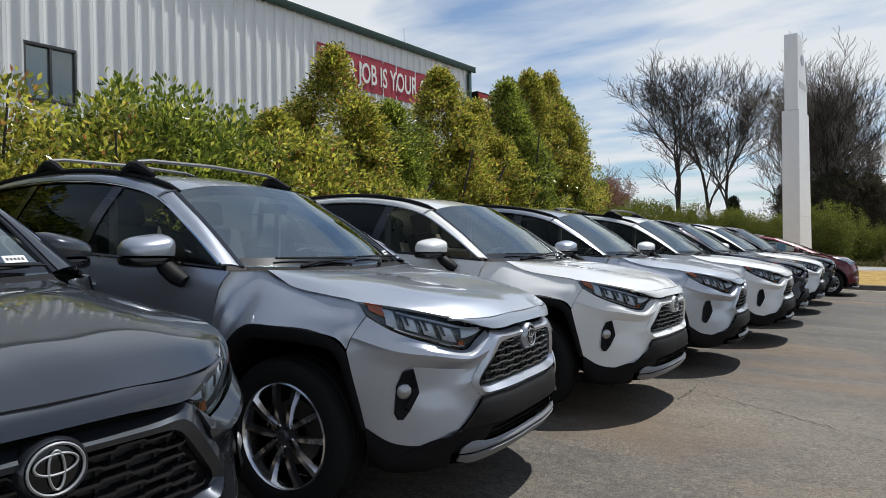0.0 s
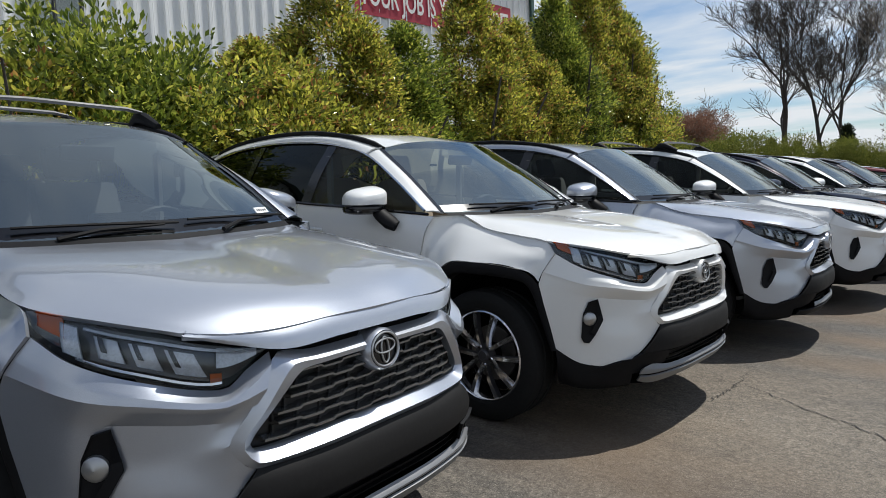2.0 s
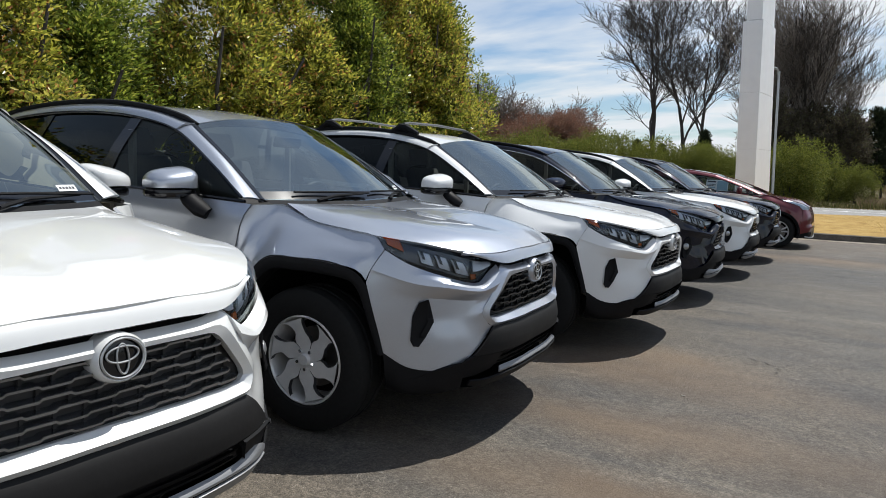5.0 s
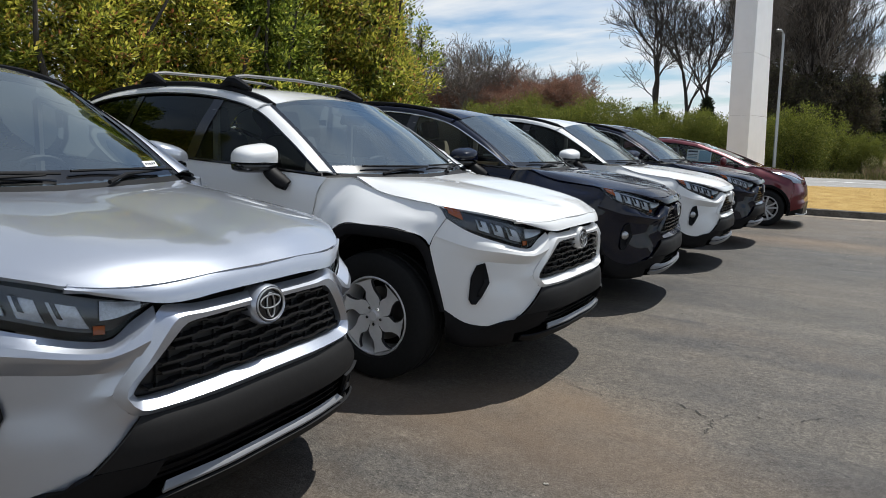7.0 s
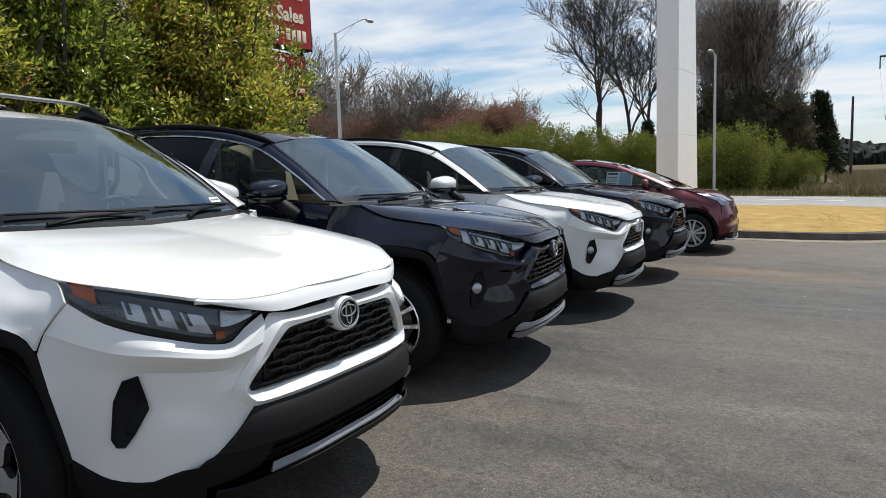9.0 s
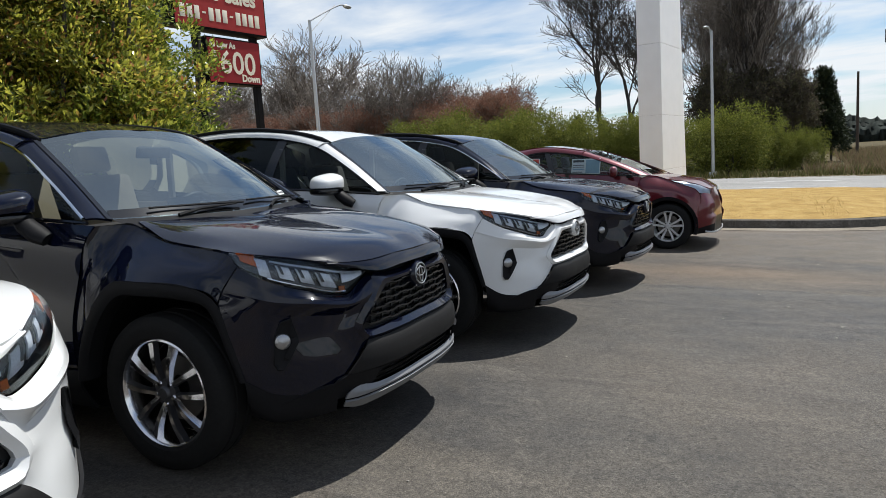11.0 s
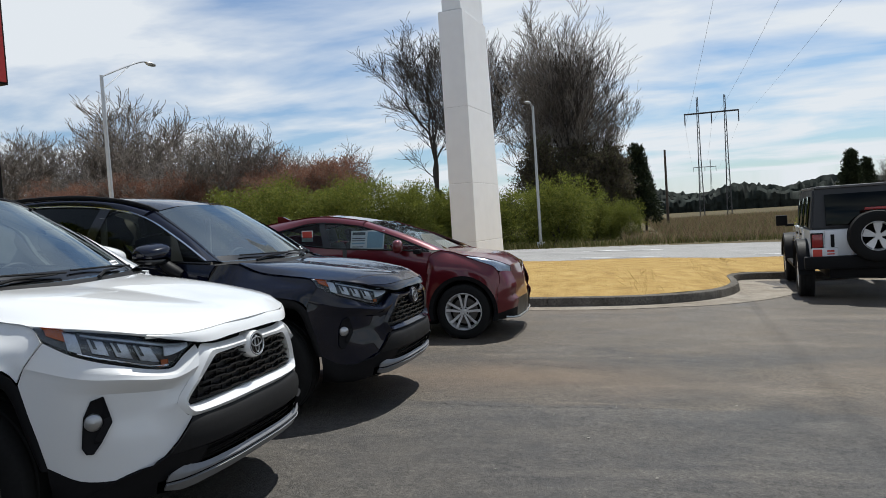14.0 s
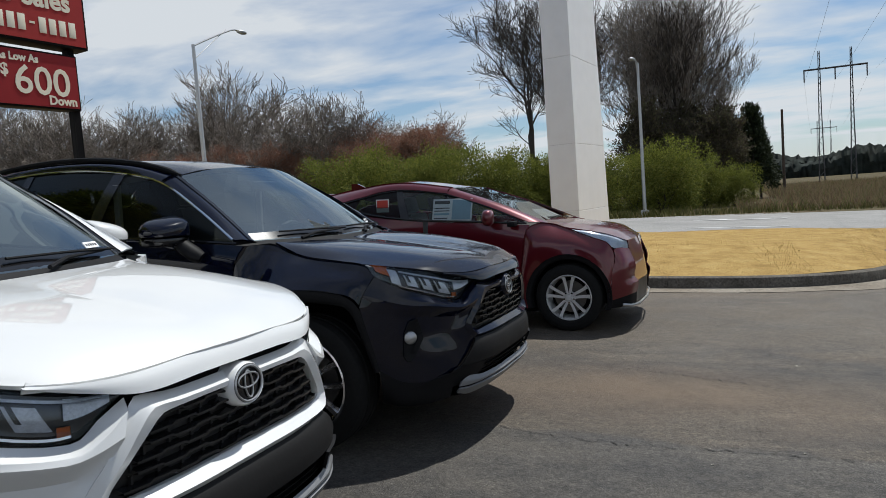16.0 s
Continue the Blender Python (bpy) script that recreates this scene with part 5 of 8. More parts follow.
def inset(pts, d):
    out = []
    for i, (x, y) in enumerate(pts):
        x0, y0 = pts[max(i - 1, 0)]
        x1, y1 = pts[min(i + 1, len(pts) - 1)]
        q = math.hypot(x1 - x0, y1 - y0)
        out.append((x - (y1 - y0) / q * d, y + (x1 - x0) / q * d))
    return out


kerb_root = new("kerb")
tagged(kerb_root, kind="structure")
run, start = 0.0, 0
segs = []
for i in range(1, len(kp)):
    run += math.hypot(kp[i][0] - kp[i - 1][0], kp[i][1] - kp[i - 1][1])
    if run > 3.0 or i == len(kp) - 1:
        segs.append((start, i))
        start, run = i, 0.0
inner = inset(kp, 0.16)
for a, b_ in segs:
    bm = bmesh.new()
    rows = []
    for w, z in ((0.0, -0.06), (0.012, 0.10), (0.03, 0.145), (0.06, 0.158), (0.155, 0.160), (0.16, 0.05)):
        row = []
        for i in range(a, b_ + 1):
            sh = 0.004 if i == a else -0.0
            x = kp[i][0] + (inner[i][0] - kp[i][0]) * w / 0.16
            y = kp[i][1] + (inner[i][1] - kp[i][1]) * w / 0.16
            row.append((x + (0.006 if i == a else 0), y, ground_z(x, y) + z))
        rows.append(row)
    add_grid(bm, np.array(rows, float))
    part("kerb_stone", orient(bm, (0, -1, 1)), M_CONC, kerb_root)
outer = inset(kp, -0.32)
bm = bmesh.new()
g = np.array([[(x, y, ground_z(x, y) + 0.006 + w) for x, y in row] for row, w in ((outer, 0.0), (inset(kp, -0.15), -0.001), (kp, 0.012))], float)
for i, (x, y) in enumerate(kp):
    if 2.2 < x < 3.8 and 23 < y < 27:
        q = max(0.0, 1 - abs(y - 25.2) / 2.4)
        g[0, i, 0] += 0.60 * q
        g[0, i, 1] -= 0.20 * q
        g[0, i, 2] = ground_z(g[0, i, 0], g[0, i, 1]) + 0.006
add_grid(bm, g)
tagged(finish("gutter", orient(bm, (0, 0, 1)), M_GUTTER), kind="structure")


def turf_z(x, y, edge_y):
    d = max(0.0, y - edge_y)
    b = max(0.0, road_near(x) - y)
    return ground_z(x, y) + 0.15 + 0.20 * min(1, d / 2.5) * min(1, b / 2.5) + 0.02 * math.sin(x * 1.3 + y) * min(1, b / 1.0) - 0.18 * max(0.0, 1 - b / 1.2)


turf_rows = inset(kp, 0.15)
bm = bmesh.new()
g = []
for k in range(15):
    row = []
    for x, y in turf_rows:
        yy = y + (road_near(x) - 0.05 - y) * (k / 14) ** 1.3
        row.append((x, yy, turf_z(x, yy, y)))
    g.append(row)
add_grid(bm, np.array(g, float))
tagged(finish("turf", orient(bm, (0, 0, 1)), M_STRAW), "mounded dormant straw-coloured turf behind the kerb", kind="structure")


def blades(name, spots, h, w, material, rng, lean=0.5, label="", kind="stuff", cat="grass"):
    """Many thin blades of grass in one mesh."""
    n = len(spots)
    a = rng.random(n) * 2 * np.pi
    hh = h * (0.5 + rng.random(n))
    dx, dy = np.cos(a) * w / 2, np.sin(a) * w / 2
    lx, ly = (rng.random(n) - 0.5) * 2 * lean * hh, (rng.random(n) - 0.5) * 2 * lean * hh
    v = np.empty((n, 3, 3))
    v[:, 0] = spots + np.stack([-dx, -dy, np.zeros(n) - 0.01], 1)
    v[:, 1] = spots + np.stack([dx, dy, np.zeros(n) - 0.01], 1)
    v[:, 2] = spots + np.stack([lx, ly, hh], 1)
    me = bpy.data.meshes.new(name)
    me.from_pydata(v.reshape(-1, 3).tolist(), [], [(3 * i, 3 * i + 1, 3 * i + 2) for i in range(n)])
    me.materials.append(material)
    ob = new(name, me)
    return tagged(ob, label, cat, kind=kind)


def island_mat(name, stops, rough=0.8, trans=0.0):
    """Leaves and blades: each takes its own colour."""
    m, n, l, b = base_mat(name)
    g = n.new("ShaderNodeNewGeometry")
    r = ramp(n, l, g.outputs["Random Per Island"], stops)
    l.new(r.outputs[0], b.inputs["Base Color"])
    b.inputs["Roughness"].default_value = rough
    b.inputs["Specular IOR Level"].default_value = 0.5 if rough < 0.4 else 0.22
    if trans:
        b.inputs["Subsurface Weight"].default_value = 0.0
        out = n["Material Output"]
        t = n.new("ShaderNodeBsdfTranslucent")
        l.new(r.outputs[0], t.inputs["Color"])
        mx = n.new("ShaderNodeMixShader")
        mx.inputs[0].default_value = trans
        l.new(b.outputs[0], mx.inputs[1])
        l.new(t.outputs[0], mx.inputs[2])
        l.new(mx.outputs[0], out.inputs["Surface"])
    return m


rng = np.random.default_rng(5)
M_BLADE = island_mat("straw_blades", ((0.0, (0.34, 0.235, 0.085)), (0.5, (0.41, 0.285, 0.11)), (0.85, (0.50, 0.38, 0.17)), (1.0, (0.34, 0.28, 0.10))), 0.9, 0.45)
spots = []
while len(spots) < 30000:
    x = -6 + 19 * rng.random()
    y = 22.9 + 9.6 * rng.random()
    i = min(range(0, 400, 8), key=lambda q: abs(turf_rows[q][0] - x))
    ey = turf_rows[i][1]
    if y > ey + 0.25 and not (x > 3.2 and y < 27.75):
        spots.append((x, y, turf_z(x, y, ey)))
blades("turf_blades", np.array(spots), 0.015, 0.010, M_BLADE, rng, 1.2, "short dormant straw-coloured grass on the island")

# ---- cracks, pits and worn stall lines in the asphalt
def crack(pts, w, seed):
    r = random.Random(seed)
    p = spline([(x, y, 0) for x, y in pts], 60)
    bm = bmesh.new()
    rows = [[], []]
    for i, (x, y, _) in enumerate(p):
        jx, jy = (r.random() - 0.5) * 0.035, (r.random() - 0.5) * 0.035
        ww = 0.5 * w * (0.35 + 0.9 * r.random()) * (0.3 + 0.7 * math.sin(math.pi * (i + 1) / 62))
        rows[0].append((x + jx - ww, y + jy - ww * 0.5, ground_z(x, y) + 0.004))
        rows[1].append((x + jx + ww, y + jy + ww * 0.5, ground_z(x, y) + 0.004))
    add_grid(bm, np.array(rows, float))
    tagged(finish("asphalt_crack", orient(bm, (0, 0, 1)), M_CRACK), kind="structure")


crack([(-1.43, 6.27), (-1.15, 6.24), (-0.88, 6.05), (-0.70, 5.93), (-0.53, 5.84), (-0.33, 5.70), (-0.06, 5.52), (0.10, 5.43), (0.5, 5.2)], 0.009, 1)
crack([(-1.27, 5.60), (-1.24, 5.81), (-1.20, 6.20), (-1.22, 6.60)], 0.007, 2)
crack([(-0.73, 9.95), (-0.48, 9.86), (-0.28, 9.89), (-0.05, 9.95), (0.14, 9.87), (0.30, 10.0), (0.51, 10.05), (0.67, 10.22), (0.85, 10.36), (1.5, 10.7)], 0.009, 3)
crack([(0.15, 9.87), (0.17, 9.72), (0.14, 9.60)], 0.005, 4)
crack([(-0.55, 17.05), (-0.34, 17.02), (0.38, 16.92), (0.93, 16.97), (1.6, 17.0)], 0.012, 9)
crack([(0.05, 18.55), (0.5, 18.45), (0.95, 18.30), (1.3, 18.2)], 0.009, 10)
crack([(-1.2, 4.2), (-0.7, 4.0), (0.0, 4.3), (1.5, 4.1)], 0.004, 5)
crack([(1.5, 15.0), (3.0, 15.3), (5.0, 15.0), (8.0, 15.4)], 0.008, 7)
crack([(-0.2, 11.4), (0.5, 11.0), (1.4, 11.3)], 0.005, 8)
for y in (1.95, 4.35, 6.7, 9.05, 11.45, 13.85, 16.1, 18.5):
    flat_poly("stall_line", [(-6.4, y - 0.05), (-3.2, y - 0.05), (-3.2, y + 0.05), (-6.4, y + 0.05)], 0.004, M_LINE)
pit = bmesh.new()
bmesh.ops.create_icosphere(pit, subdivisions=1, radius=0.009)
pit_me = bpy.data.meshes.new("pebble")
pit.to_mesh(pit_me)
pit.free()
pit_me.materials.append(earth_mat("pale_grit", (0.25, 0.23, 0.20), (0.32, 0.30, 0.26), (0.40, 0.38, 0.35), 5.0))
for i in range(55):
    x, y = -1.0 + 6 * rng.random(), 3 + 18 * rng.random()
    ob = new("pebble", pit_me)
    ob.matrix_world = pose(x, y, ground_z(x, y) + 0.003, 0, 0, 40 * i) @ Matrix.Diagonal((0.5 + rng.random(), 0.5 + rng.random(), 0.5, 1))
    tagged(ob, "pale grit pebble lying on the asphalt", "pebble", "grit on the asphalt")

# ---------------------------------------------------------------- the metal building
def wall_metal():
    m, n, l, b = base_mat("painted_steel_siding")
    a = noise_node(n, l, 1.2, 6.0, 0.6, stretch=(3.0, 3.0, 0.35))
    f = noise_node(n, l, 40.0, 3.0)
    r = ramp(n, l, a.outputs["Fac"], ((0.3, (0.76, 0.765, 0.76)), (0.7, (0.86, 0.865, 0.86))))
    l.new(r.outputs[0], b.inputs["Base Color"])
    b.inputs["Roughness"].default_value = 0.45
    b.inputs["Specular IOR Level"].default_value = 0.4
    bump(n, l, f.outputs["Fac"], b, 0.05, 0.002)
    return m


M_SIDING = wall_metal()
M_GREEN = simple("dark_green_trim", (0.022, 0.060, 0.048), 0.40, 0.0, 0.12, 8)
M_ALU = simple("bronze_window_frame", (0.055, 0.055, 0.055), 0.45, 0.3, 0.12, 20)
M_BLIND = simple("window_blind_grey", (0.55, 0.56, 0.57), 0.75, 0, 0.12, 25)
M_PANE = thin_glass("building_pane", (0.72, 0.75, 0.77), 0.03, 1.5, 0.10)
M_BANNER = simple("red_banner_vinyl", (0.36, 0.025, 0.045), 0.55, 0, 0.12, 6, bumpy=0.1)
M_LETTER = simple("white_letter", (0.78, 0.77, 0.74), 0.6, 0, 0.05, 20)

building = thing("metal_building", "pale ribbed steel-sided building with dark green trim", "building")
ang = math.degrees(math.atan(0.09))
# local X runs along the wall away from its far corner, local Y looks out of the wall
building.matrix_world = pose(-11.36, 20.9, 0.25, 0, 0, 0) @ Matrix.Rotation(radians(-90 - ang), 4, "Z")
WL, WH = 36.0, 7.02
WIN0, WIN1, WZ0, WZ1 = 13.43, 14.32, 3.80, 4.80
bm = bmesh.new()
prof = []
x = 0.0
while x < 0.9144 - 1e-6:
    for dx_, dz in ((0.0, 0.0), (0.085, 0.0), (0.098, 0.004), (0.110, 0.0), (0.185, 0.0), (0.198, 0.004), (0.21, 0.0), (0.236, 0.0), (0.250, 0.042), (0.286, 0.042)):
        prof.append((x + dx_, dz))
    x += 0.3048
prof.append((0.9144, 0.0))


def siding(z0, z1, x0, x1):
    """One steel sheet with three ribs, from z0 to z1, cut to x0..x1."""
    bm = bmesh.new()
    pts = [(min(max(px, x0), x1), d) for px, d in prof]
    add_grid(bm, np.array([[(px, d, z) for px, d in pts] for z in (z0, z1)], float))
    bmesh.ops.remove_doubles(bm, verts=bm.verts, dist=1e-5)
    return orient(bm, (0, 1, 0))


full = siding(0, WH, 0, 0.9144)
for f in full.faces:
    f.smooth = False
full_me = bpy.data.meshes.new("siding_panel")
full.to_mesh(full_me)
full.free()
full_me.materials.append(M_SIDING)
wall = part("wall", box_bm(0.0, -0.20, 0.0, WL, -0.02, WH), M_SIDING, building)
for i in range(39):
    px = 0.9144 * i + 0.06
    if px < WIN1 and px + 0.9144 > WIN0:
        for z0, z1 in ((0, WZ0), (WZ1, WH)):
            ob = part("siding_panel", siding(z0, z1, 0, 0.9144), M_SIDING, building)
            ob.location = (px, 0, 0)
        for a, c_ in ((0, WIN0 - px), (WIN1 - px, 0.9144)):
            if c_ - a > 0.02 and a < 0.9144 and c_ > 0:
                ob = part("siding_panel", siding(WZ0, WZ1, max(0, a), min(0.9144, c_)), M_SIDING, building)
                ob.location = (px, 0, 0)
    else:
        ob = new("siding_panel", full_me)
        ob.parent = building
        ob.location = (px, 0, 0)
# the gable end and the roof
part("end_wall", box_bm(-0.10, -14.0, 0, -0.02, -0.02, WH + 0.0), M_SIDING, building)
bm = bmesh.new()
add_grid(bm, np.array([[(-0.16, 0.14, WH + 0.06), (WL, 0.14, WH + 0.06)], [(-0.16, -7.0, WH + 0.95), (WL, -7.0, WH + 0.95)], [(-0.16, -14.2, WH + 0.06), (WL, -14.2, WH + 0.06)]], float))
bmesh.ops.solidify(bm, geom=bm.faces, thickness=0.06)
part("roof", bm, M_GREEN, building)
# boxed eave gutter with a lip
bm = bmesh.new()
gp = [(0.05, WH - 0.02), (0.13, WH - 0.02), (0.15, WH + 0.03), (0.155, WH + 0.145), (0.145, WH + 0.16), (0.130, WH + 0.15), (0.125, WH + 0.09), (0.05, WH + 0.09)]
add_grid(bm, np.array([[(x, a, b_) for a, b_ in gp + gp[:1]] for x in (-0.18, WL)], float))
part("gutter", orient(bm, (0, 1, 0)), M_GREEN, building, angle=20)
part("gutter_end", box_bm(-0.20, 0.05, WH - 0.03, -0.17, 0.16, WH + 0.16), M_GREEN, building)
part("soffit", box_bm(-0.15, 0.0, WH - 0.01, WL, 0.06, WH + 0.05), M_GREEN, building)
part("corner_trim", box_bm(-0.12, -0.12, 0, 0.07, 0.036, WH - 0.02, 0.006), M_GREEN, building)
bm = box_bm(0.075, 0.04, 0.1, 0.165, 0.13, WH - 0.12, 0.012)
part("downspout", bm, M_GREEN, building)
# the sliding window
win = part("window", box_bm(WIN0, -0.14, WZ0, WIN1, -0.12, WZ1), M_BLIND, building, "sliding window with grey blinds and a dark frame")
for a, b_, c_, d_ in ((WIN0 - 0.02, WIN1 + 0.02, WZ1 - 0.03, WZ1 + 0.03), (WIN0 - 0.02, WIN1 + 0.02, WZ0 - 0.03, WZ0 + 0.03)):
    part("window_frame", box_bm(a, -0.05, c_, b_, 0.045, d_, 0.005), M_ALU, win)
for c_ in (WIN0, (WIN0 + WIN1) / 2, WIN1):
    part("window_frame", box_bm(c_ - 0.022, -0.05, WZ0 + 0.03, c_ + 0.022, 0.042, WZ1 - 0.03, 0.005), M_ALU, win)
for a, b_ in ((WIN0 + 0.022, (WIN0 + WIN1) / 2 - 0.022), ((WIN0 + WIN1) / 2 + 0.022, WIN1 - 0.022)):
    p_ = part("pane", box_bm(a, -0.02, WZ0 + 0.03, b_, -0.014, WZ1 - 0.03), M_PANE, win)
for k, (a, b_) in enumerate(((WIN0 + 0.05, WIN0 + 0.40), (WIN0 + 0.5, WIN0 + 0.86))):
    for q in range(16):
        z = WZ0 + 0.06 + 0.058 * q
        part("blind_slat", box_bm(a, -0.11, z, b_, -0.09, z + 0.045, m=None), M_BLIND, win)

# thin aerials on the roof
for ux, hgt in ((8.2, 0.95), (2.9, 0.8)):
    bm = bmesh.new()
    tube(bm, [(ux, -0.5, WH + 0.1), (ux + 0.03, -0.5, WH + 0.1 + hgt)], 0.008, 6)
    ob = finish("roof_aerial", bm, M_SATIN)
    ob.matrix_world = building.matrix_world.copy()
    tagged(ob, "thin metal aerial on the roof edge", "aerial")


def letters(name, text, size, material, parent=None, depth=0.004, align="CENTER", bold=0.0, squeeze=1.0):
    """Raised letters in the built-in font, as a mesh in the local XZ plane that looks along -Y."""
    cu = bpy.data.curves.new(name, "FONT")
    cu.body, cu.size, cu.extrude, cu.align_x, cu.align_y = text, size, depth, align, "CENTER"
    cu.offset = bold
    cu.resolution_u = 3
    tmp = bpy.data.objects.new(name + "_tmp", cu)
    scene.collection.objects.link(tmp)
    bpy.context.view_layer.update()
    me = bpy.data.meshes.new_from_object(tmp)
    bpy.data.objects.remove(tmp)
    me.transform(Matrix.Rotation(radians(90), 4, "X") @ Matrix.Diagonal((squeeze, 1, 1, 1)))
    me.materials.clear()
    me.materials.append(material)
    ob = new(name, me)
    if parent is not None:
        ob.parent = parent
    return ob


# the banner hangs over the ribs
banner = thing("banner", "faded red vinyl banner with white capitals on the steel wall", "banner")
banner.matrix_world = building.matrix_world @ pose(4.18, 0.045, 5.92, 0, 0, 0)
bm = bmesh.new()
add_grid(bm, np.array([[(-3.05 + 6.1 * i / 40, 0.006 * math.sin(i * 1.9) + 0.004 * math.sin(j * 2 + i), -0.50 + 1.0 * j / 6 + 0.012 * math.sin(i * 0.31)) for i in range(41)] for j in range(7)], float))
part("cloth", orient(bm, (0, 1, 0)), M_BANNER, banner)
tx = letters("lettering", "YOUR JOB IS YOUR CREDIT", 0.80, M_LETTER, banner, 0.003, bold=0.012)
wide = max(v.co.x for v in tx.data.vertices) - min(v.co.x for v in tx.data.vertices)
tx.matrix_local = pose(0.0, 0.022, -0.02, 0, 0, 180) @ Matrix.Diagonal((5.8 / wide, 1, 1, 1))

# ---------------------------------------------------------------- the pole sign
M_SIGNRED = simple("sign_face_red", (0.30, 0.022, 0.020), 0.45, 0, 0.08, 6, coat=0.0, spec=0.25)
M_SIGNRED2 = simple("sign_face_deep_red", (0.24, 0.011, 0.014), 0.45, 0, 0.08, 6, coat=0.0, spec=0.25)
M_SIGNTXT = simple("sign_letter_cream", (0.74, 0.70, 0.58), 0.5, 0, 0.05, 10)
M_CAB = simple("sign_cabinet_black", (0.007, 0.007, 0.008), 0.6, 0, 0.15, 12, spec=0.06)
sign = thing("pole_sign", "red two-panel used-car pole sign on black posts", "sign")
sgn_dir = math.degrees(math.atan2(23.95 - 21.2, -10.75 + 11.06))
# local X runs along the face towards its far end, the face looks along local -Y
sign.matrix_world = pose(-11.16, 21.15, 0.0, 0, 0, sgn_dir)
cab = part("cabinet", box_bm(0.0, 0.0, 4.73, 2.77, 0.42, 6.62, 0.02), M_CAB, sign)
part("face", box_bm(0.05, -0.012, 4.78, 2.72, 0.004, 6.57), M_SIGNRED, cab)
cab2 = part("cabinet", box_bm(0.86, 0.06, 3.50, 2.52, 0.36, 4.60, 0.02), M_CAB, sign)
part("face", box_bm(0.90, 0.046, 3.54, 2.48, 0.062, 4.56), M_SIGNRED2, cab2)
for px in (0.72, 2.46):
    part("post", box_bm(px - 0.075, 0.14, -0.4, px + 0.075, 0.29, 4.74), M_CAB, sign)
# the trade name is a plain band of blocks; the number under it, plain bars
for k in range(6):
    part("name_block", box_bm(0.32 + 0.37 * k, -0.020, 6.02, 0.60 + 0.37 * k, -0.010, 6.42, 0.004), M_SIGNTXT, cab)
t_ = letters("lettering", "Auto Sales", 0.50, M_SIGNTXT, cab, 0.004, bold=0.014, squeeze=0.98)
t_.matrix_local = pose(1.40, -0.018, 5.58)
for k in range(12):
    if k in (3, 7):
        part("number_bar", box_bm(0.20 + 0.20 * k, -0.020, 5.08, 0.30 + 0.20 * k, -0.010, 5.12), M_SIGNTXT, cab)
    else:
        part("number_bar", box_bm(0.18 + 0.20 * k, -0.020, 4.93, 0.32 + 0.20 * k, -0.010, 5.23, 0.004), M_SIGNTXT, cab)
for txt, sz, ux, uz, sq in (("As Low As", 0.20, 1.32, 4.42, 0.9), ("$", 0.30, 1.06, 4.16, 0.9), ("600", 0.76, 1.77, 3.99, 0.98), ("Down", 0.24, 2.14, 3.66, 0.95)):
    t_ = letters("lettering", txt, sz, M_SIGNTXT, cab2, 0.004, bold=0.008, squeeze=sq)
    t_.matrix_local = pose(ux, 0.040, uz)

# ---------------------------------------------------------------- the tall white pylon
M_PYLON = simple("white_pylon_panel", (0.88, 0.885, 0.89), 0.40, 0, 0.05, 3)
M_SEAM = simple("panel_seam", (0.62, 0.62, 0.62), 0.6, 0, 0.1, 20)
PYX, PYY = -1.45, 26.0
pylon = thing("pylon_sign", "tall white panelled pylon sign with a curved upper part", "sign")
# its near corner is the origin: local -X along the narrow face, local +Y along the broad face
pylon.matrix_world = pose(PYX, PYY, ground_z(PYX, PYY) + 0.1, 0, 0, -8)


def pylon_slab(z0, z1, grow=0.0):
    """One panel; the broad face narrows upwards."""
    bm = box_bm(-0.54 - grow, -grow, z0, grow, 1.0, z1, 0.008)
    for v in bm.verts:
        if v.co.y > 0.5:
            v.co.y += 0.98 - 0.075 * v.co.z + grow
    return bm


zs = [-0.3, 0.9, 2.15, 3.75, 5.75]
for z0, z1 in zip(zs, zs[1:]):
    part("panel", pylon_slab(z0, z1 - 0.006), M_PYLON, pylon, angle=10.0)
part("core", pylon_slab(-0.3, 5.76, -0.012), M_SEAM, pylon)
bm = bmesh.new()
outl = [(1.53 - 0.95 * (i / 14) ** 2.6, 5.77 + 2.55 * i / 14) for i in range(15)]
prism(bm, [(0.04, 5.77)] + outl + [(0.04, 8.36)], lambda u, v, w: (-0.46 + w, u, v), 0.42)
bmesh.ops.recalc_face_normals(bm, faces=bm.faces)
bmesh.ops.bevel(bm, geom=list(bm.edges), offset=0.01, segments=1, affect="EDGES")
part("curved_top", bm, M_PYLON, pylon, angle=16.0)
bm = bmesh.new()
lathe(bm, [(0.001, 0.0), (0.24, -0.001), (0.27, -0.02)], 28, axis="x")
for v in bm.verts:
    v.co = Vector((v.co.x - 0.025, v.co.y + 0.75, v.co.z * 0.75 + 7.55))
part("emblem", orient(bm, (1, 0, 0)), M_SATIN, pylon)
part("name_block", box_bm(-0.045, 0.25, 6.55, -0.030, 1.55, 6.78), M_SEAM, pylon)

# ---------------------------------------------------------------- lamps and poles
M_GALV = simple("galvanised_steel", (0.42, 0.43, 0.44), 0.42, 0.75, 0.12, 10)
M_WOODP = simple("weathered_pole_wood", (0.07, 0.052, 0.040), 0.9, 0, 0.25, 12, bumpy=0.2)


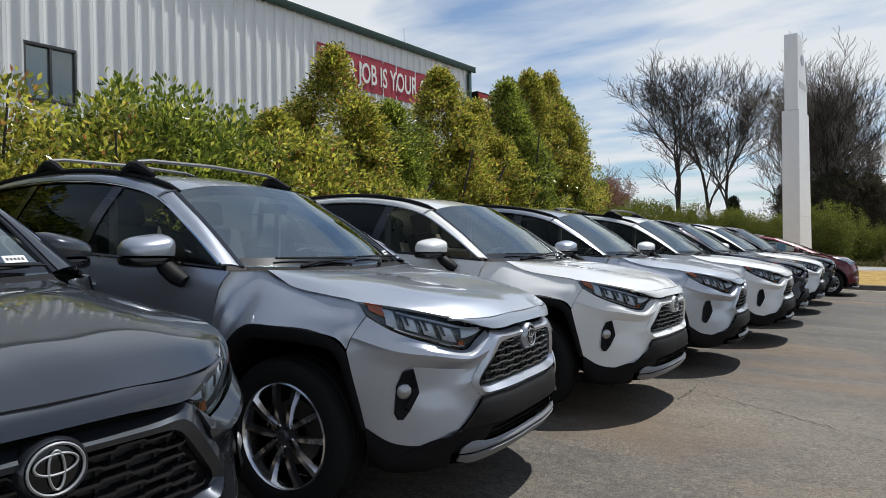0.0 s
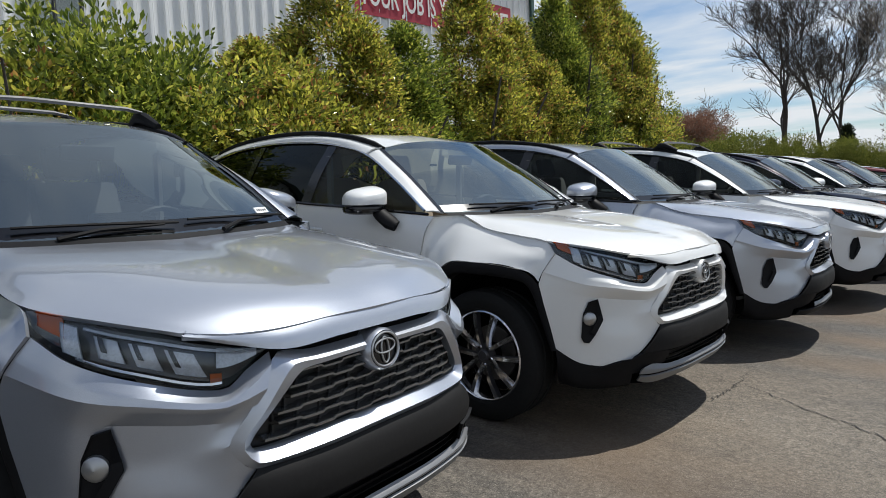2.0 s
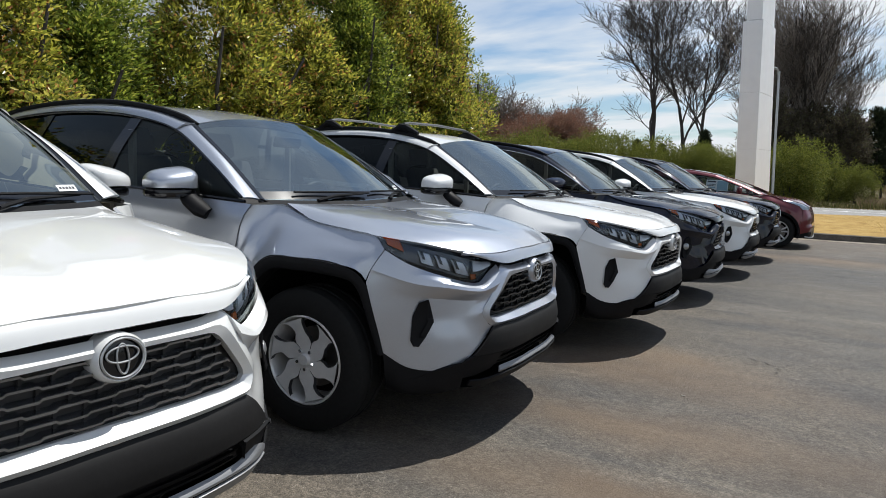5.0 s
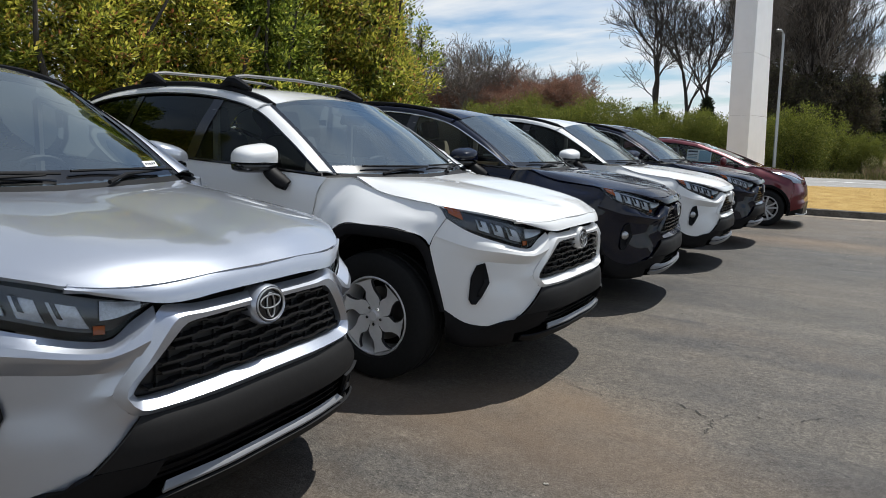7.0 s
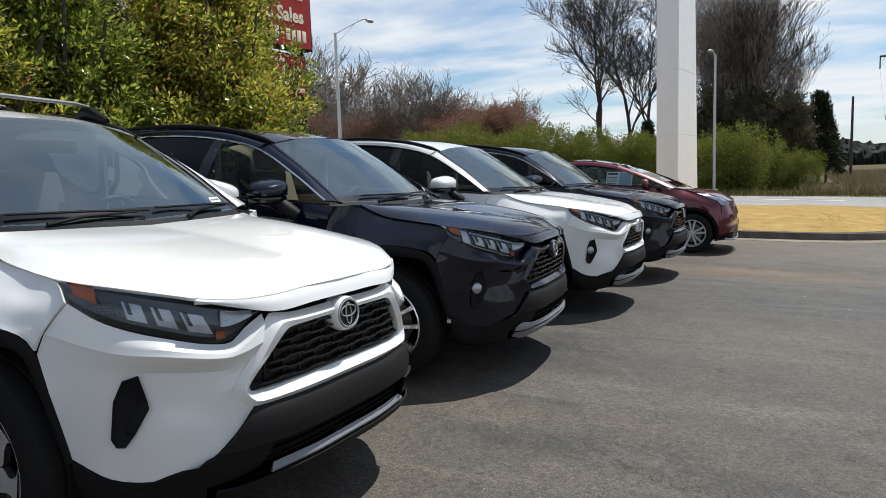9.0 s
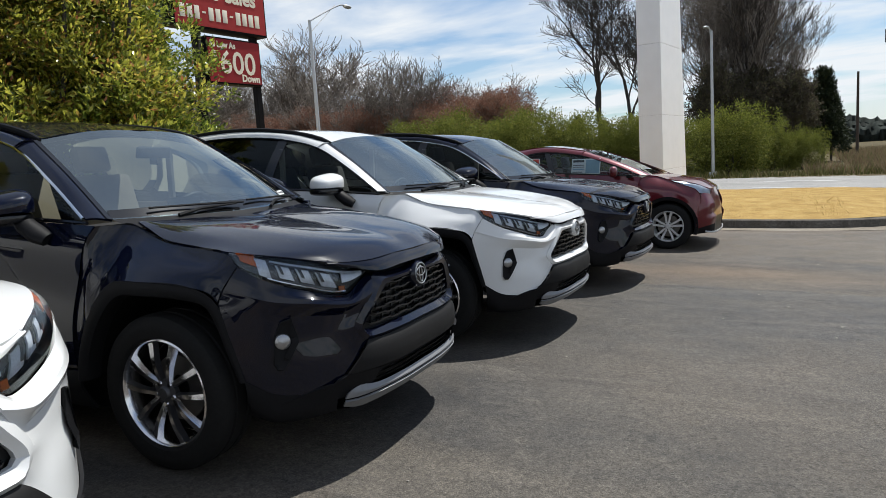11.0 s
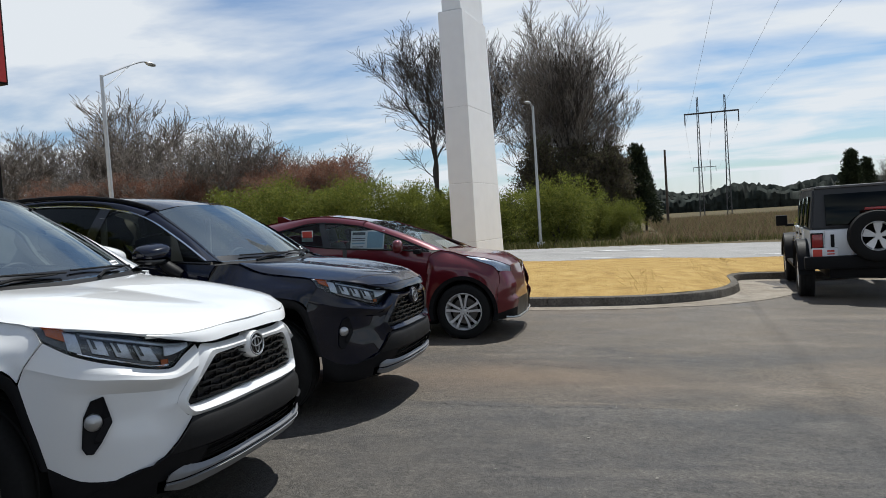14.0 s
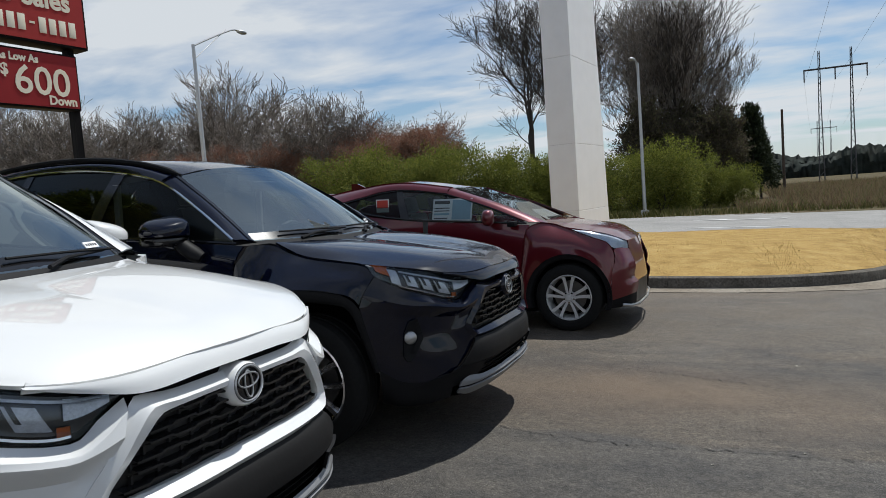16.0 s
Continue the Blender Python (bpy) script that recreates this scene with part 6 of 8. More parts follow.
def street_lamp(x, y, h, heading, label, arm=2.1, rise=0.75):
    lamp = thing("street_lamp", label, "street lamp", m=pose(x, y, ground_z(x, y) - 0.1, 0, 0, heading))
    bm = bmesh.new()
    tube(bm, [(0, 0, 0), (0, 0, h)], [0.10, 0.065], 12)
    part("pole", bm, M_GALV, lamp)
    part("base_plate", box_bm(-0.18, -0.18, 0.0, 0.18, 0.18, 0.35, 0.03), M_GALV, lamp)
    bm = bmesh.new()
    tube(bm, spline([(0, 0, h - 0.05), (arm * 0.45, 0, h + rise * 0.50), (arm * 0.88, 0, h + rise * 0.96), (arm, 0, h + rise)], 14).tolist(), 0.034, 8)
    part("arm", bm, M_GALV, lamp)
    bm = bmesh.new()
    tube(bm, [(0, 0, h - 0.55), (arm * 0.72, 0, h + rise * 0.88)], 0.018, 6)
    part("brace", bm, M_GALV, lamp)
    bm = bmesh.new()
    bmesh.ops.create_uvsphere(bm, u_segments=16, v_segments=10, radius=1.0)
    for v in bm.verts:
        v.co = Vector((v.co.x * 0.34 + arm + 0.25, v.co.y * 0.14, v.co.z * (0.075 if v.co.z > 0 else 0.10) + h + rise - 0.02))
    part("lamp_head", bm, M_GALV, lamp)
    return lamp


street_lamp(-17.7, 35.0, 7.75, 92, "grey steel street lamp with a braced arm", 3.0, 1.15)
street_lamp(-2.55, 50.6, 8.0, 255, "slim grey street lamp across the road", 0.5, 0.12)
pole = thing("utility_pole", "dark weathered wooden utility pole", "pole", m=pose(8.3, 100, ground_z(8.3, 100) - 0.1))
bm = bmesh.new()
tube(bm, [(0, 0, 0), (0, 0, 9.3)], [0.17, 0.12], 10)
part("shaft", bm, M_WOODP, pole)

# lattice H-frames of the power line, with their cables
def h_frame(x, y, h, label):
    fr = thing("power_pylon", label, "power pylon", "power pylons along the cut", m=pose(x, y, -0.9))
    for sx in (-1, 1):
        bm = bmesh.new()
        w = 0.42
        px = 2.35 * sx
        for cx, cy in ((-w, -w), (w, -w), (w, w), (-w, w)):
            tube(bm, [(px + cx, cy, 0), (px + cx * 0.5, cy * 0.5, h * 0.5), (px + cx * 0.25, cy * 0.25, h)], 0.05, 4)
        n = 22
        for k in range(n):
            z0, z1 = h * k / n, h * (k + 1) / n
            s0, s1 = w * (1 - 0.75 * k / n), w * (1 - 0.75 * (k + 1) / n)
            sg = 1 if k % 2 else -1
            tube(bm, [(px - s0 * sg, -s0, z0), (px + s1 * sg, -s1, z1)], 0.035, 3)
            tube(bm, [(px - s0, -s0 * sg, z0), (px - s1, s1 * sg, z1)], 0.035, 3)
        part("mast", bm, M_RIMDARK, fr)
    bm = bmesh.new()
    tube(bm, [(-4.7, 0, h - 3.0), (4.7, 0, h - 3.0)], 0.16, 6)
    part("crossarm", bm, M_RIMDARK, fr)
    for cx in (-4.6, 0, 4.6):
        bm = bmesh.new()
        tube(bm, [(cx, 0, h - 3.0), (cx, 0, h - 5.0)], 0.10, 6)
        part("insulator", bm, M_RIMDARK, fr)
    return fr


h_frame(20.3, 145, 22.0, "steel lattice H-frame power pylon")
h_frame(43.0, 330, 22.0, "steel lattice H-frame power pylon, far off")
for cx in (-4.6, 0.0, 4.6):
    cable = thing("power_cable", "thin sagging power cable over the cut", "cable", "cables of the power line")
    pts = []
    for (xa, ya, za), (xb, yb, zb) in (((4.0, -60.0, 22.0), (20.3 + cx, 145, 16.1)), ((20.3 + cx, 145, 16.1), (43 + cx, 330, 16.1))):
        xa = xa + cx * (1 if ya < 0 else 0)
        for i in range(21):
            k = i / 20
            pts.append((xa + (xb - xa) * k, ya + (yb - ya) * k, za + (zb - za) * k - 4 * (0.045 if ya < 100 else 0.02) * 60 * k * (1 - k)))
    bm = bmesh.new()
    tube(bm, pts, 0.011, 4)
    part("strand", bm, M_RIMDARK, cable)

# ---------------------------------------------------------------- the red crossover
def build_crossover(m):
    car = thing("crossover", "dark red crossover with silver wheel covers and window stickers", "car", m=m)
    body = P_RED
    for sg in (1, -1):
        def S(p):
            return [(x, y * sg, z) for x, y, z in p]

        def arch(xc, grow, out, n=24):
            return np.array([(xc + (0.375 + grow) * math.cos(a), -out, max(0.22, 0.325 + (0.385 + grow) * math.sin(a))) for a in np.linspace(-0.32, math.pi + 0.32, n)])
        for xc in (-0.85, -3.49):
            o_, i_ = arch(xc, 0.045, 0.902), arch(xc, -0.01, 0.893)
            in_ = i_.copy()
            in_[:, 1] = -0.80
            part("wheel_arch_trim", orient(sheet(skin([S(o_), S(i_), S(in_)], 26, 6, True), 1, 0.006), (0, -sg, 0)), M_TRIM, car)
            w1 = arch(xc, -0.005, 0.5)
            bm = sheet(skin([S(arch(xc, -0.005, 0.86)), S(w1)], 24, 3), 1, 0)
            bm.faces.new([bm.verts.new((p[0], -0.5 * sg, p[2])) for p in w1])
            part("wheel_well", bm, M_WELL, car)
            wh = build_wheel(car, xc, -sg, "small", 0.328)
            wh.location.y = -0.775 * sg
        # front fender with a muscular arch
        lo = [tuple(p) for p in arch(-0.85, 0.043, 0.900)][2:]
        lo = spline(lo, 14)
        up = spline(S([(-0.40, -0.85, 0.60), (-0.36, -0.82, 0.74), (-0.45, -0.82, 0.845), (-0.62, -0.82, 0.905), (-0.80, -0.79, 0.970), (-0.98, -0.75, 1.030), (-1.10, -0.78, 1.050), (-1.22, -0.83, 1.04),
                       (-1.27, -0.855, 0.95), (-1.29, -0.865, 0.80), (-1.32, -0.862, 0.62), (-1.34, -0.858, 0.45), (-1.33, -0.85, 0.28)]), 14)
        lo_s = np.array(S(lo))
        md = (lo_s + up) / 2
        for i in range(14):
            md[i, 1] -= sg * 0.045 * math.sin(math.pi * i / 13)
        part("fender", orient(sheet(skin([lo_s, md, up], 30, 10), 1), (0, -sg, 0.3)), body, car, angle=30)
        # doors
        gd = skin([S([(-1.23, -0.83, 1.04), (-1.8, -0.855, 1.07), (-2.5, -0.86, 1.105), (-3.1, -0.85, 1.17)]), S([(-1.28, -0.862, 0.93), (-1.8, -0.868, 0.93), (-2.5, -0.885, 0.97), (-3.05, -0.905, 1.02)]),
                   S([(-1.30, -0.865, 0.75), (-1.8, -0.838, 0.72), (-2.5, -0.842, 0.74), (-2.98, -0.895, 0.80)]), S([(-1.33, -0.86, 0.52), (-1.8, -0.868, 0.48), (-2.5, -0.870, 0.48), (-2.98, -0.89, 0.52)]),
                   S([(-1.33, -0.85, 0.28), (-1.8, -0.855, 0.26), (-2.5, -0.855, 0.26), (-2.98, -0.86, 0.28)])], 34, 18)
        fd = part("front_door", orient(sheet(gd[:, :20], 1), (0, -sg, 0)), body, car, angle=30)
        rd = part("rear_door", orient(sheet(gd[:, 20:], 1), (0, -sg, 0)), body, car, angle=30)
        q_lo = spline([tuple(p) for p in arch(-3.49, 0.043, 0.900)][2:], 12)
        q_up = spline(S([(-3.02, -0.90, 0.55), (-3.02, -0.91, 0.85), (-3.06, -0.90, 1.05), (-3.12, -0.85, 1.18), (-3.5, -0.80, 1.27), (-3.9, -0.70, 1.25), (-4.12, -0.74, 1.05), (-4.18, -0.78, 0.85), (-4.2, -0.78, 0.6), (-4.1, -0.84, 0.40), (-3.95, -0.87, 0.26)]), 12)
        part("quarter_panel", orient(sheet(skin([np.array(S(q_lo)), (np.array(S(q_lo)) + q_up) / 2 + np.array((0, -0.03 * sg, 0)), q_up], 26, 8), 1), (0, -sg, 0.2)), body, car, angle=30)
        part("sill_cladding", orient(sheet(skin([S([(-1.30, -0.862, 0.30), (-3.0, -0.868, 0.30)]), S([(-1.28, -0.85, 0.17), (-3.02, -0.85, 0.17)])], 8, 3), 1), (0, -sg, 0)), M_TRIM, car)
        # glass
        gb = spline([(-1.26, -0.825, 1.055), (-1.8, -0.845, 1.085), (-2.5, -0.85, 1.12), (-3.1, -0.80, 1.20), (-3.35, -0.74, 1.30)], 36)
        gt = spline([(-1.28, -0.82, 1.062), (-1.55, -0.745, 1.22), (-1.92, -0.665, 1.365), (-2.38, -0.625, 1.425), (-2.9, -0.63, 1.41), (-3.37, -0.72, 1.315)], 36)
        gm = (gb + gt) / 2
        gm[:, 1] -= 0.018
        gw = skin([S(gb), S(gm), S(gt)], 36, 7)
        for a, b_, pr, nm in ((0, 21, fd, M_CLEARGL), (21, 35, rd, M_SIDEGL)):
            o = part("window", orient(sheet(gw[:, a:b_ + 1], 1, 0), (0, -sg, 0)), nm, pr)
            o.visible_shadow = False
        bm = bmesh.new()
        ctr = gw[:, 21]
        add_grid(bm, np.array([[c + np.array((d, -0.006 * sg, 0)) for c in ctr] for d in (-0.055, 0.055)]))
        part("window_post", orient(bm, (0, -sg, 0)), M_GLOSSBLK, car)
        bm = bmesh.new()
        tube(bm, [(p[0], (p[1] - 0.006) * sg, p[2]) for p in gb], 0.011, 6)
        part("belt_moulding", bm, M_GLOSSBLK, car)
        bm = bmesh.new()
        tube(bm, [(p[0], (p[1] - 0.002) * sg, p[2]) for p in gt], 0.012, 6)
        part("window_seal", bm, M_GLOSSBLK, car)
        # pillar and roof side in body red
        pe = [(-1.24, -0.815, 1.07), (-1.55, -0.752, 1.235), (-1.92, -0.672, 1.38)]
        wse = [(-1.05, -0.70, 1.04), (-1.42, -0.645, 1.25), (-1.86, -0.575, 1.44)]
        part("pillar", orient(sheet(skin([S(wse), S([tuple((np.array(a) + np.array(b)) / 2 + np.array((0.01, -0.012, 0.012))) for a, b in zip(wse, pe)]), S(pe)], 12, 5), 1, 0.01), (0.4, -sg, 0.5)), body, car)
        te = [(-1.92, -0.672, 1.38), (-2.38, -0.633, 1.436), (-2.9, -0.638, 1.42), (-3.37, -0.725, 1.325), (-3.6, -0.74, 1.27)]
        re_ = [(-1.86, -0.575, 1.44), (-2.38, -0.545, 1.508), (-2.9, -0.54, 1.505), (-3.4, -0.54, 1.45), (-3.85, -0.56, 1.36)]
        part("roof_side", orient(sheet(skin([S(te), S([tuple((np.array(a) + np.array(b)) / 2 + np.array((0, -0.012, 0.012))) for a, b in zip(te, re_)]), S(re_)], 18, 5), 1, 0.01), (0, -sg, 0.8)), body, car)
        # mirror
        bm = bmesh.new()
        bmesh.ops.create_uvsphere(bm, u_segments=16, v_segments=10, radius=1.0)
        for v in bm.verts:
            v.co = Vector((math.copysign(abs(v.co.x) ** 0.8, v.co.x) * 0.08, math.copysign(abs(v.co.y) ** 0.7, v.co.y) * 0.105, math.copysign(abs(v.co.z) ** 0.7, v.co.z) * 0.068))
        mr = part("mirror", bm, body, fd)
        mr.matrix_local = pose(-1.40, -0.965 * sg, 1.125, 0, 0, 8 * sg) @ Matrix.Diagonal((1.15, 1.2, 1.2, 1))
        part("mirror_foot", box_bm(-1.43, -0.89 * sg - 0.06, 1.03, -1.35, -0.89 * sg + 0.06, 1.08, 0.012), M_TRIM, fd)
        # headlamp sweeping back along the hood
        top = S([(-0.84, -0.775, 0.988), (-0.62, -0.755, 0.962), (-0.40, -0.67, 0.915), (-0.22, -0.55, 0.855)])
        bot = S([(-0.82, -0.795, 0.970), (-0.60, -0.822, 0.890), (-0.37, -0.765, 0.800), (-0.20, -0.59, 0.785)])
        g = skin([top, [tuple((np.array(a) + np.array(b)) / 2 + np.array((0.012, -0.010 * sg, 0))) for a, b in zip(top, bot)], bot], 16, 6)
        hl = part("headlight", orient(sheet(g - np.array((0.02, -0.015 * sg, 0)), 1, 0.0), (1, -sg, 0.3)), M_LAMPCLR, car, "clear swept-back headlight")
        part("lens", orient(sheet(g, 1, 0), (1, -sg, 0.3)), M_LENS, hl)
        # bumper side
        b0 = S([(-0.20, -0.60, 0.785), (-0.34, -0.765, 0.80), (-0.42, -0.835, 0.76)])
        b1 = S([(-0.10, -0.60, 0.62), (-0.22, -0.78, 0.62), (-0.40, -0.86, 0.60)])
        b2 = S([(-0.12, -0.62, 0.52), (-0.20, -0.76, 0.50), (-0.40, -0.87, 0.50)])
        b3 = S([(-0.06, -0.60, 0.46), (-0.14, -0.74, 0.44), (-0.41, -0.865, 0.40)])
        b4 = S([(-0.09, -0.60, 0.36), (-0.17, -0.74, 0.35), (-0.43, -0.85, 0.30)])
        part("bumper_corner", orient(sheet(skin([b0, b1, b2, b3, b4], 14, 14), 1), (1, -sg, 0)), body, car, angle=25)
        part("bumper_skirt", orient(sheet(skin([b4, S([(-0.10, -0.60, 0.24), (-0.19, -0.73, 0.24), (-0.46, -0.83, 0.22)])], 12, 4), 1), (1, -sg, 0)), M_TRIM, car)
        bm = bmesh.new()
        tube(bm, S([(-0.02, 0.0, 0.235), (-0.06, -0.50, 0.235), (-0.15, -0.72, 0.245), (-0.26, -0.80, 0.26)]), 0.014, 6)
        part("lip_trim", bm, M_SATIN, car)
    hood = [[(-0.17, 0, 0.86), (-0.5, 0, 0.985), (-1.18, 0, 1.072)], [(-0.20, -0.4, 0.86), (-0.52, -0.42, 0.980), (-1.16, -0.42, 1.066)], [(-0.23, -0.56, 0.86), (-0.58, -0.735, 0.955), (-1.10, -0.745, 1.040)]]
    part("hood", orient(both(skin(hood, 14, 12)), (0, 0, 1)), body, car)
    part("front_face", orient(both(skin([[(-0.17, 0, 0.86), (-0.22, -0.57, 0.86)], [(-0.08, 0, 0.70), (-0.16, -0.60, 0.66)], [(-0.02, 0, 0.46), (-0.10, -0.60, 0.46)]], 10, 8)), (1, 0, 0)), body, car)
    part("lower_inlet", orient(both(skin([[(-0.02, 0, 0.455), (-0.10, -0.60, 0.455)], [(-0.04, 0, 0.24), (-0.11, -0.60, 0.24)]], 10, 4)), (1, 0, 0)), M_GRILLE, car)
    part("roof", orient(both(skin([[(-1.85, 0, 1.452), (-2.4, 0, 1.535), (-2.95, 0, 1.54), (-3.5, 0, 1.475), (-3.95, 0, 1.40)], [(-1.86, -0.573, 1.442), (-2.38, -0.543, 1.510), (-2.9, -0.538, 1.507), (-3.4, -0.538, 1.452), (-3.85, -0.558, 1.362)]], 18, 8)), (0, 0, 1)), body, car)
    ws = part("windshield", orient(both(skin([[(-1.04, 0, 1.03), (-1.05, -0.70, 1.04)], [(-1.415, 0, 1.256), (-1.42, -0.645, 1.25)], [(-1.85, 0, 1.452), (-1.86, -0.573, 1.442)]], 10, 10), 0), (1, 0, 1)), M_GLASS, car)
    ws.visible_shadow = False
    part("tailgate", orient(both(skin([[(-3.95, 0, 1.40), (-3.85, -0.56, 1.36)], [(-4.25, 0, 1.05), (-4.14, -0.74, 1.05)], [(-4.33, 0, 0.6), (-4.2, -0.78, 0.6)], [(-4.25, 0, 0.26), (-4.0, -0.85, 0.26)]], 10, 10)), (-1, 0, 0)), body, car)
    part("spoiler", box_bm(-3.98, -0.5, 1.375, -3.72, 0.5, 1.43, 0.02), body, car)
    bm = bmesh.new()
    prism(bm, [(-3.44, 1.48), (-3.58, 1.545), (-3.66, 1.545), (-3.66, 1.46)], lambda u, v, w: (u, -0.02 + w, v), 0.04)
    part("fin_aerial", bm, body, car)
    part("floor_pan", box_bm(-4.1, -0.75, 0.16, -1.2, 0.75, 0.26, 0.02), M_WELL, car)
    part("dashboard", box_bm(-1.62, -0.66, 0.86, -1.12, 0.66, 1.03, 0.05), M_DASH, car)
    for y in (-0.37, 0.37):
        s = part("seat", box_bm(-2.55, y - 0.24, 0.48, -2.02, y + 0.24, 0.66, 0.05), M_SEATBLK, car)
        part("backrest", box_bm(-0.07, -0.23, 0, 0.07, 0.23, 0.6, 0.05, m=pose(-2.50, y, 0.60, 0, -18, 0)), M_SEATBLK, s)
        part("headrest", box_bm(-0.05, -0.12, 0, 0.05, 0.12, 0.18, 0.04, m=pose(-2.70, y, 1.18, 0, -14, 0)), M_SEATBLK, s)
    # price sheet in the front window, a smaller one in the rear
    st = part("price_sheet", box_bm(-2.30, -0.790, 1.095, -1.86, -0.786, 1.335), M_PAPER, car, "pale blue and white price sheet")
    st.matrix_local = Matrix.Translation((0, 0.025, 0)) @ pose(0, -0.79, 1.10, -17, 0, 0) @ Matrix.Translation((0, 0.79, -1.10))
    for a, b_, c_, d_, mt in ((-2.08, -1.875, 1.11, 1.32, M_INKBLU), (-2.28, -2.11, 1.28, 1.315, M_INKBLK), (-2.28, -2.11, 1.23, 1.24, M_INKBLK), (-2.28, -2.11, 1.20, 1.21, M_INKBLK), (-2.28, -2.11, 1.16, 1.18, M_INKBLU), (-2.28, -2.13, 1.12, 1.13, M_INKBLK)):
        part("print_block", box_bm(a, -0.7925, c_, b_, -0.7905, d_), mt, st)
    st = part("price_sheet", box_bm(-2.95, -0.762, 1.205, -2.80, -0.758, 1.345), M_PAPER, car, "orange and white sheet")
    part("print_block", box_bm(-2.94, -0.7645, 1.25, -2.81, -0.7625, 1.335), M_INKRED, st)
    # a long, raked windscreen under a roof that begins far back
    for ob in car.children:
        for sub in (ob, *ob.children):
            if sub.name.split(".")[0] in ("windshield", "pillar", "roof", "roof_side", "window", "window_seal", "window_post"):
                for v in sub.data.vertices:
                    lift = min(1.0, max(0.0, (v.co.z - 1.06) / 0.36)) * min(1.0, max(0.0, (v.co.x + 3.1) / 0.7))
                    v.co.x -= 0.26 * lift
                    if sub.name.startswith("windshield") and v.co.z < 1.30:
                        v.co.x -= 0.13 * min(1.0, (1.30 - v.co.z) / 0.2) * (1.0 - 0.6 * abs(v.co.y) / 0.7)
    # a short, blunt nose
    for ob in car.children:
        if not ob.name.startswith("wheel"):
            for sub in (ob, *ob.children):
                for v in sub.data.vertices:
                    if v.co.x > -0.5:
                        v.co.x = -0.5 + (v.co.x + 0.5) * 0.64
    return car


build_crossover(on_lot(0.38, 20.70, 0.0))

# ---------------------------------------------------------------- the white off-roader
P_OFFWHITE = paint("off_white_paint", (0.78, 0.79, 0.80), 0.0, 0.4, 0.03)
M_HARD = simple("black_hardtop", (0.018, 0.018, 0.020), 0.5, 0, 0.15, 30)
M_HARDT = simple("grey_roof_panel", (0.10, 0.10, 0.10), 0.45, 0, 0.15, 6)


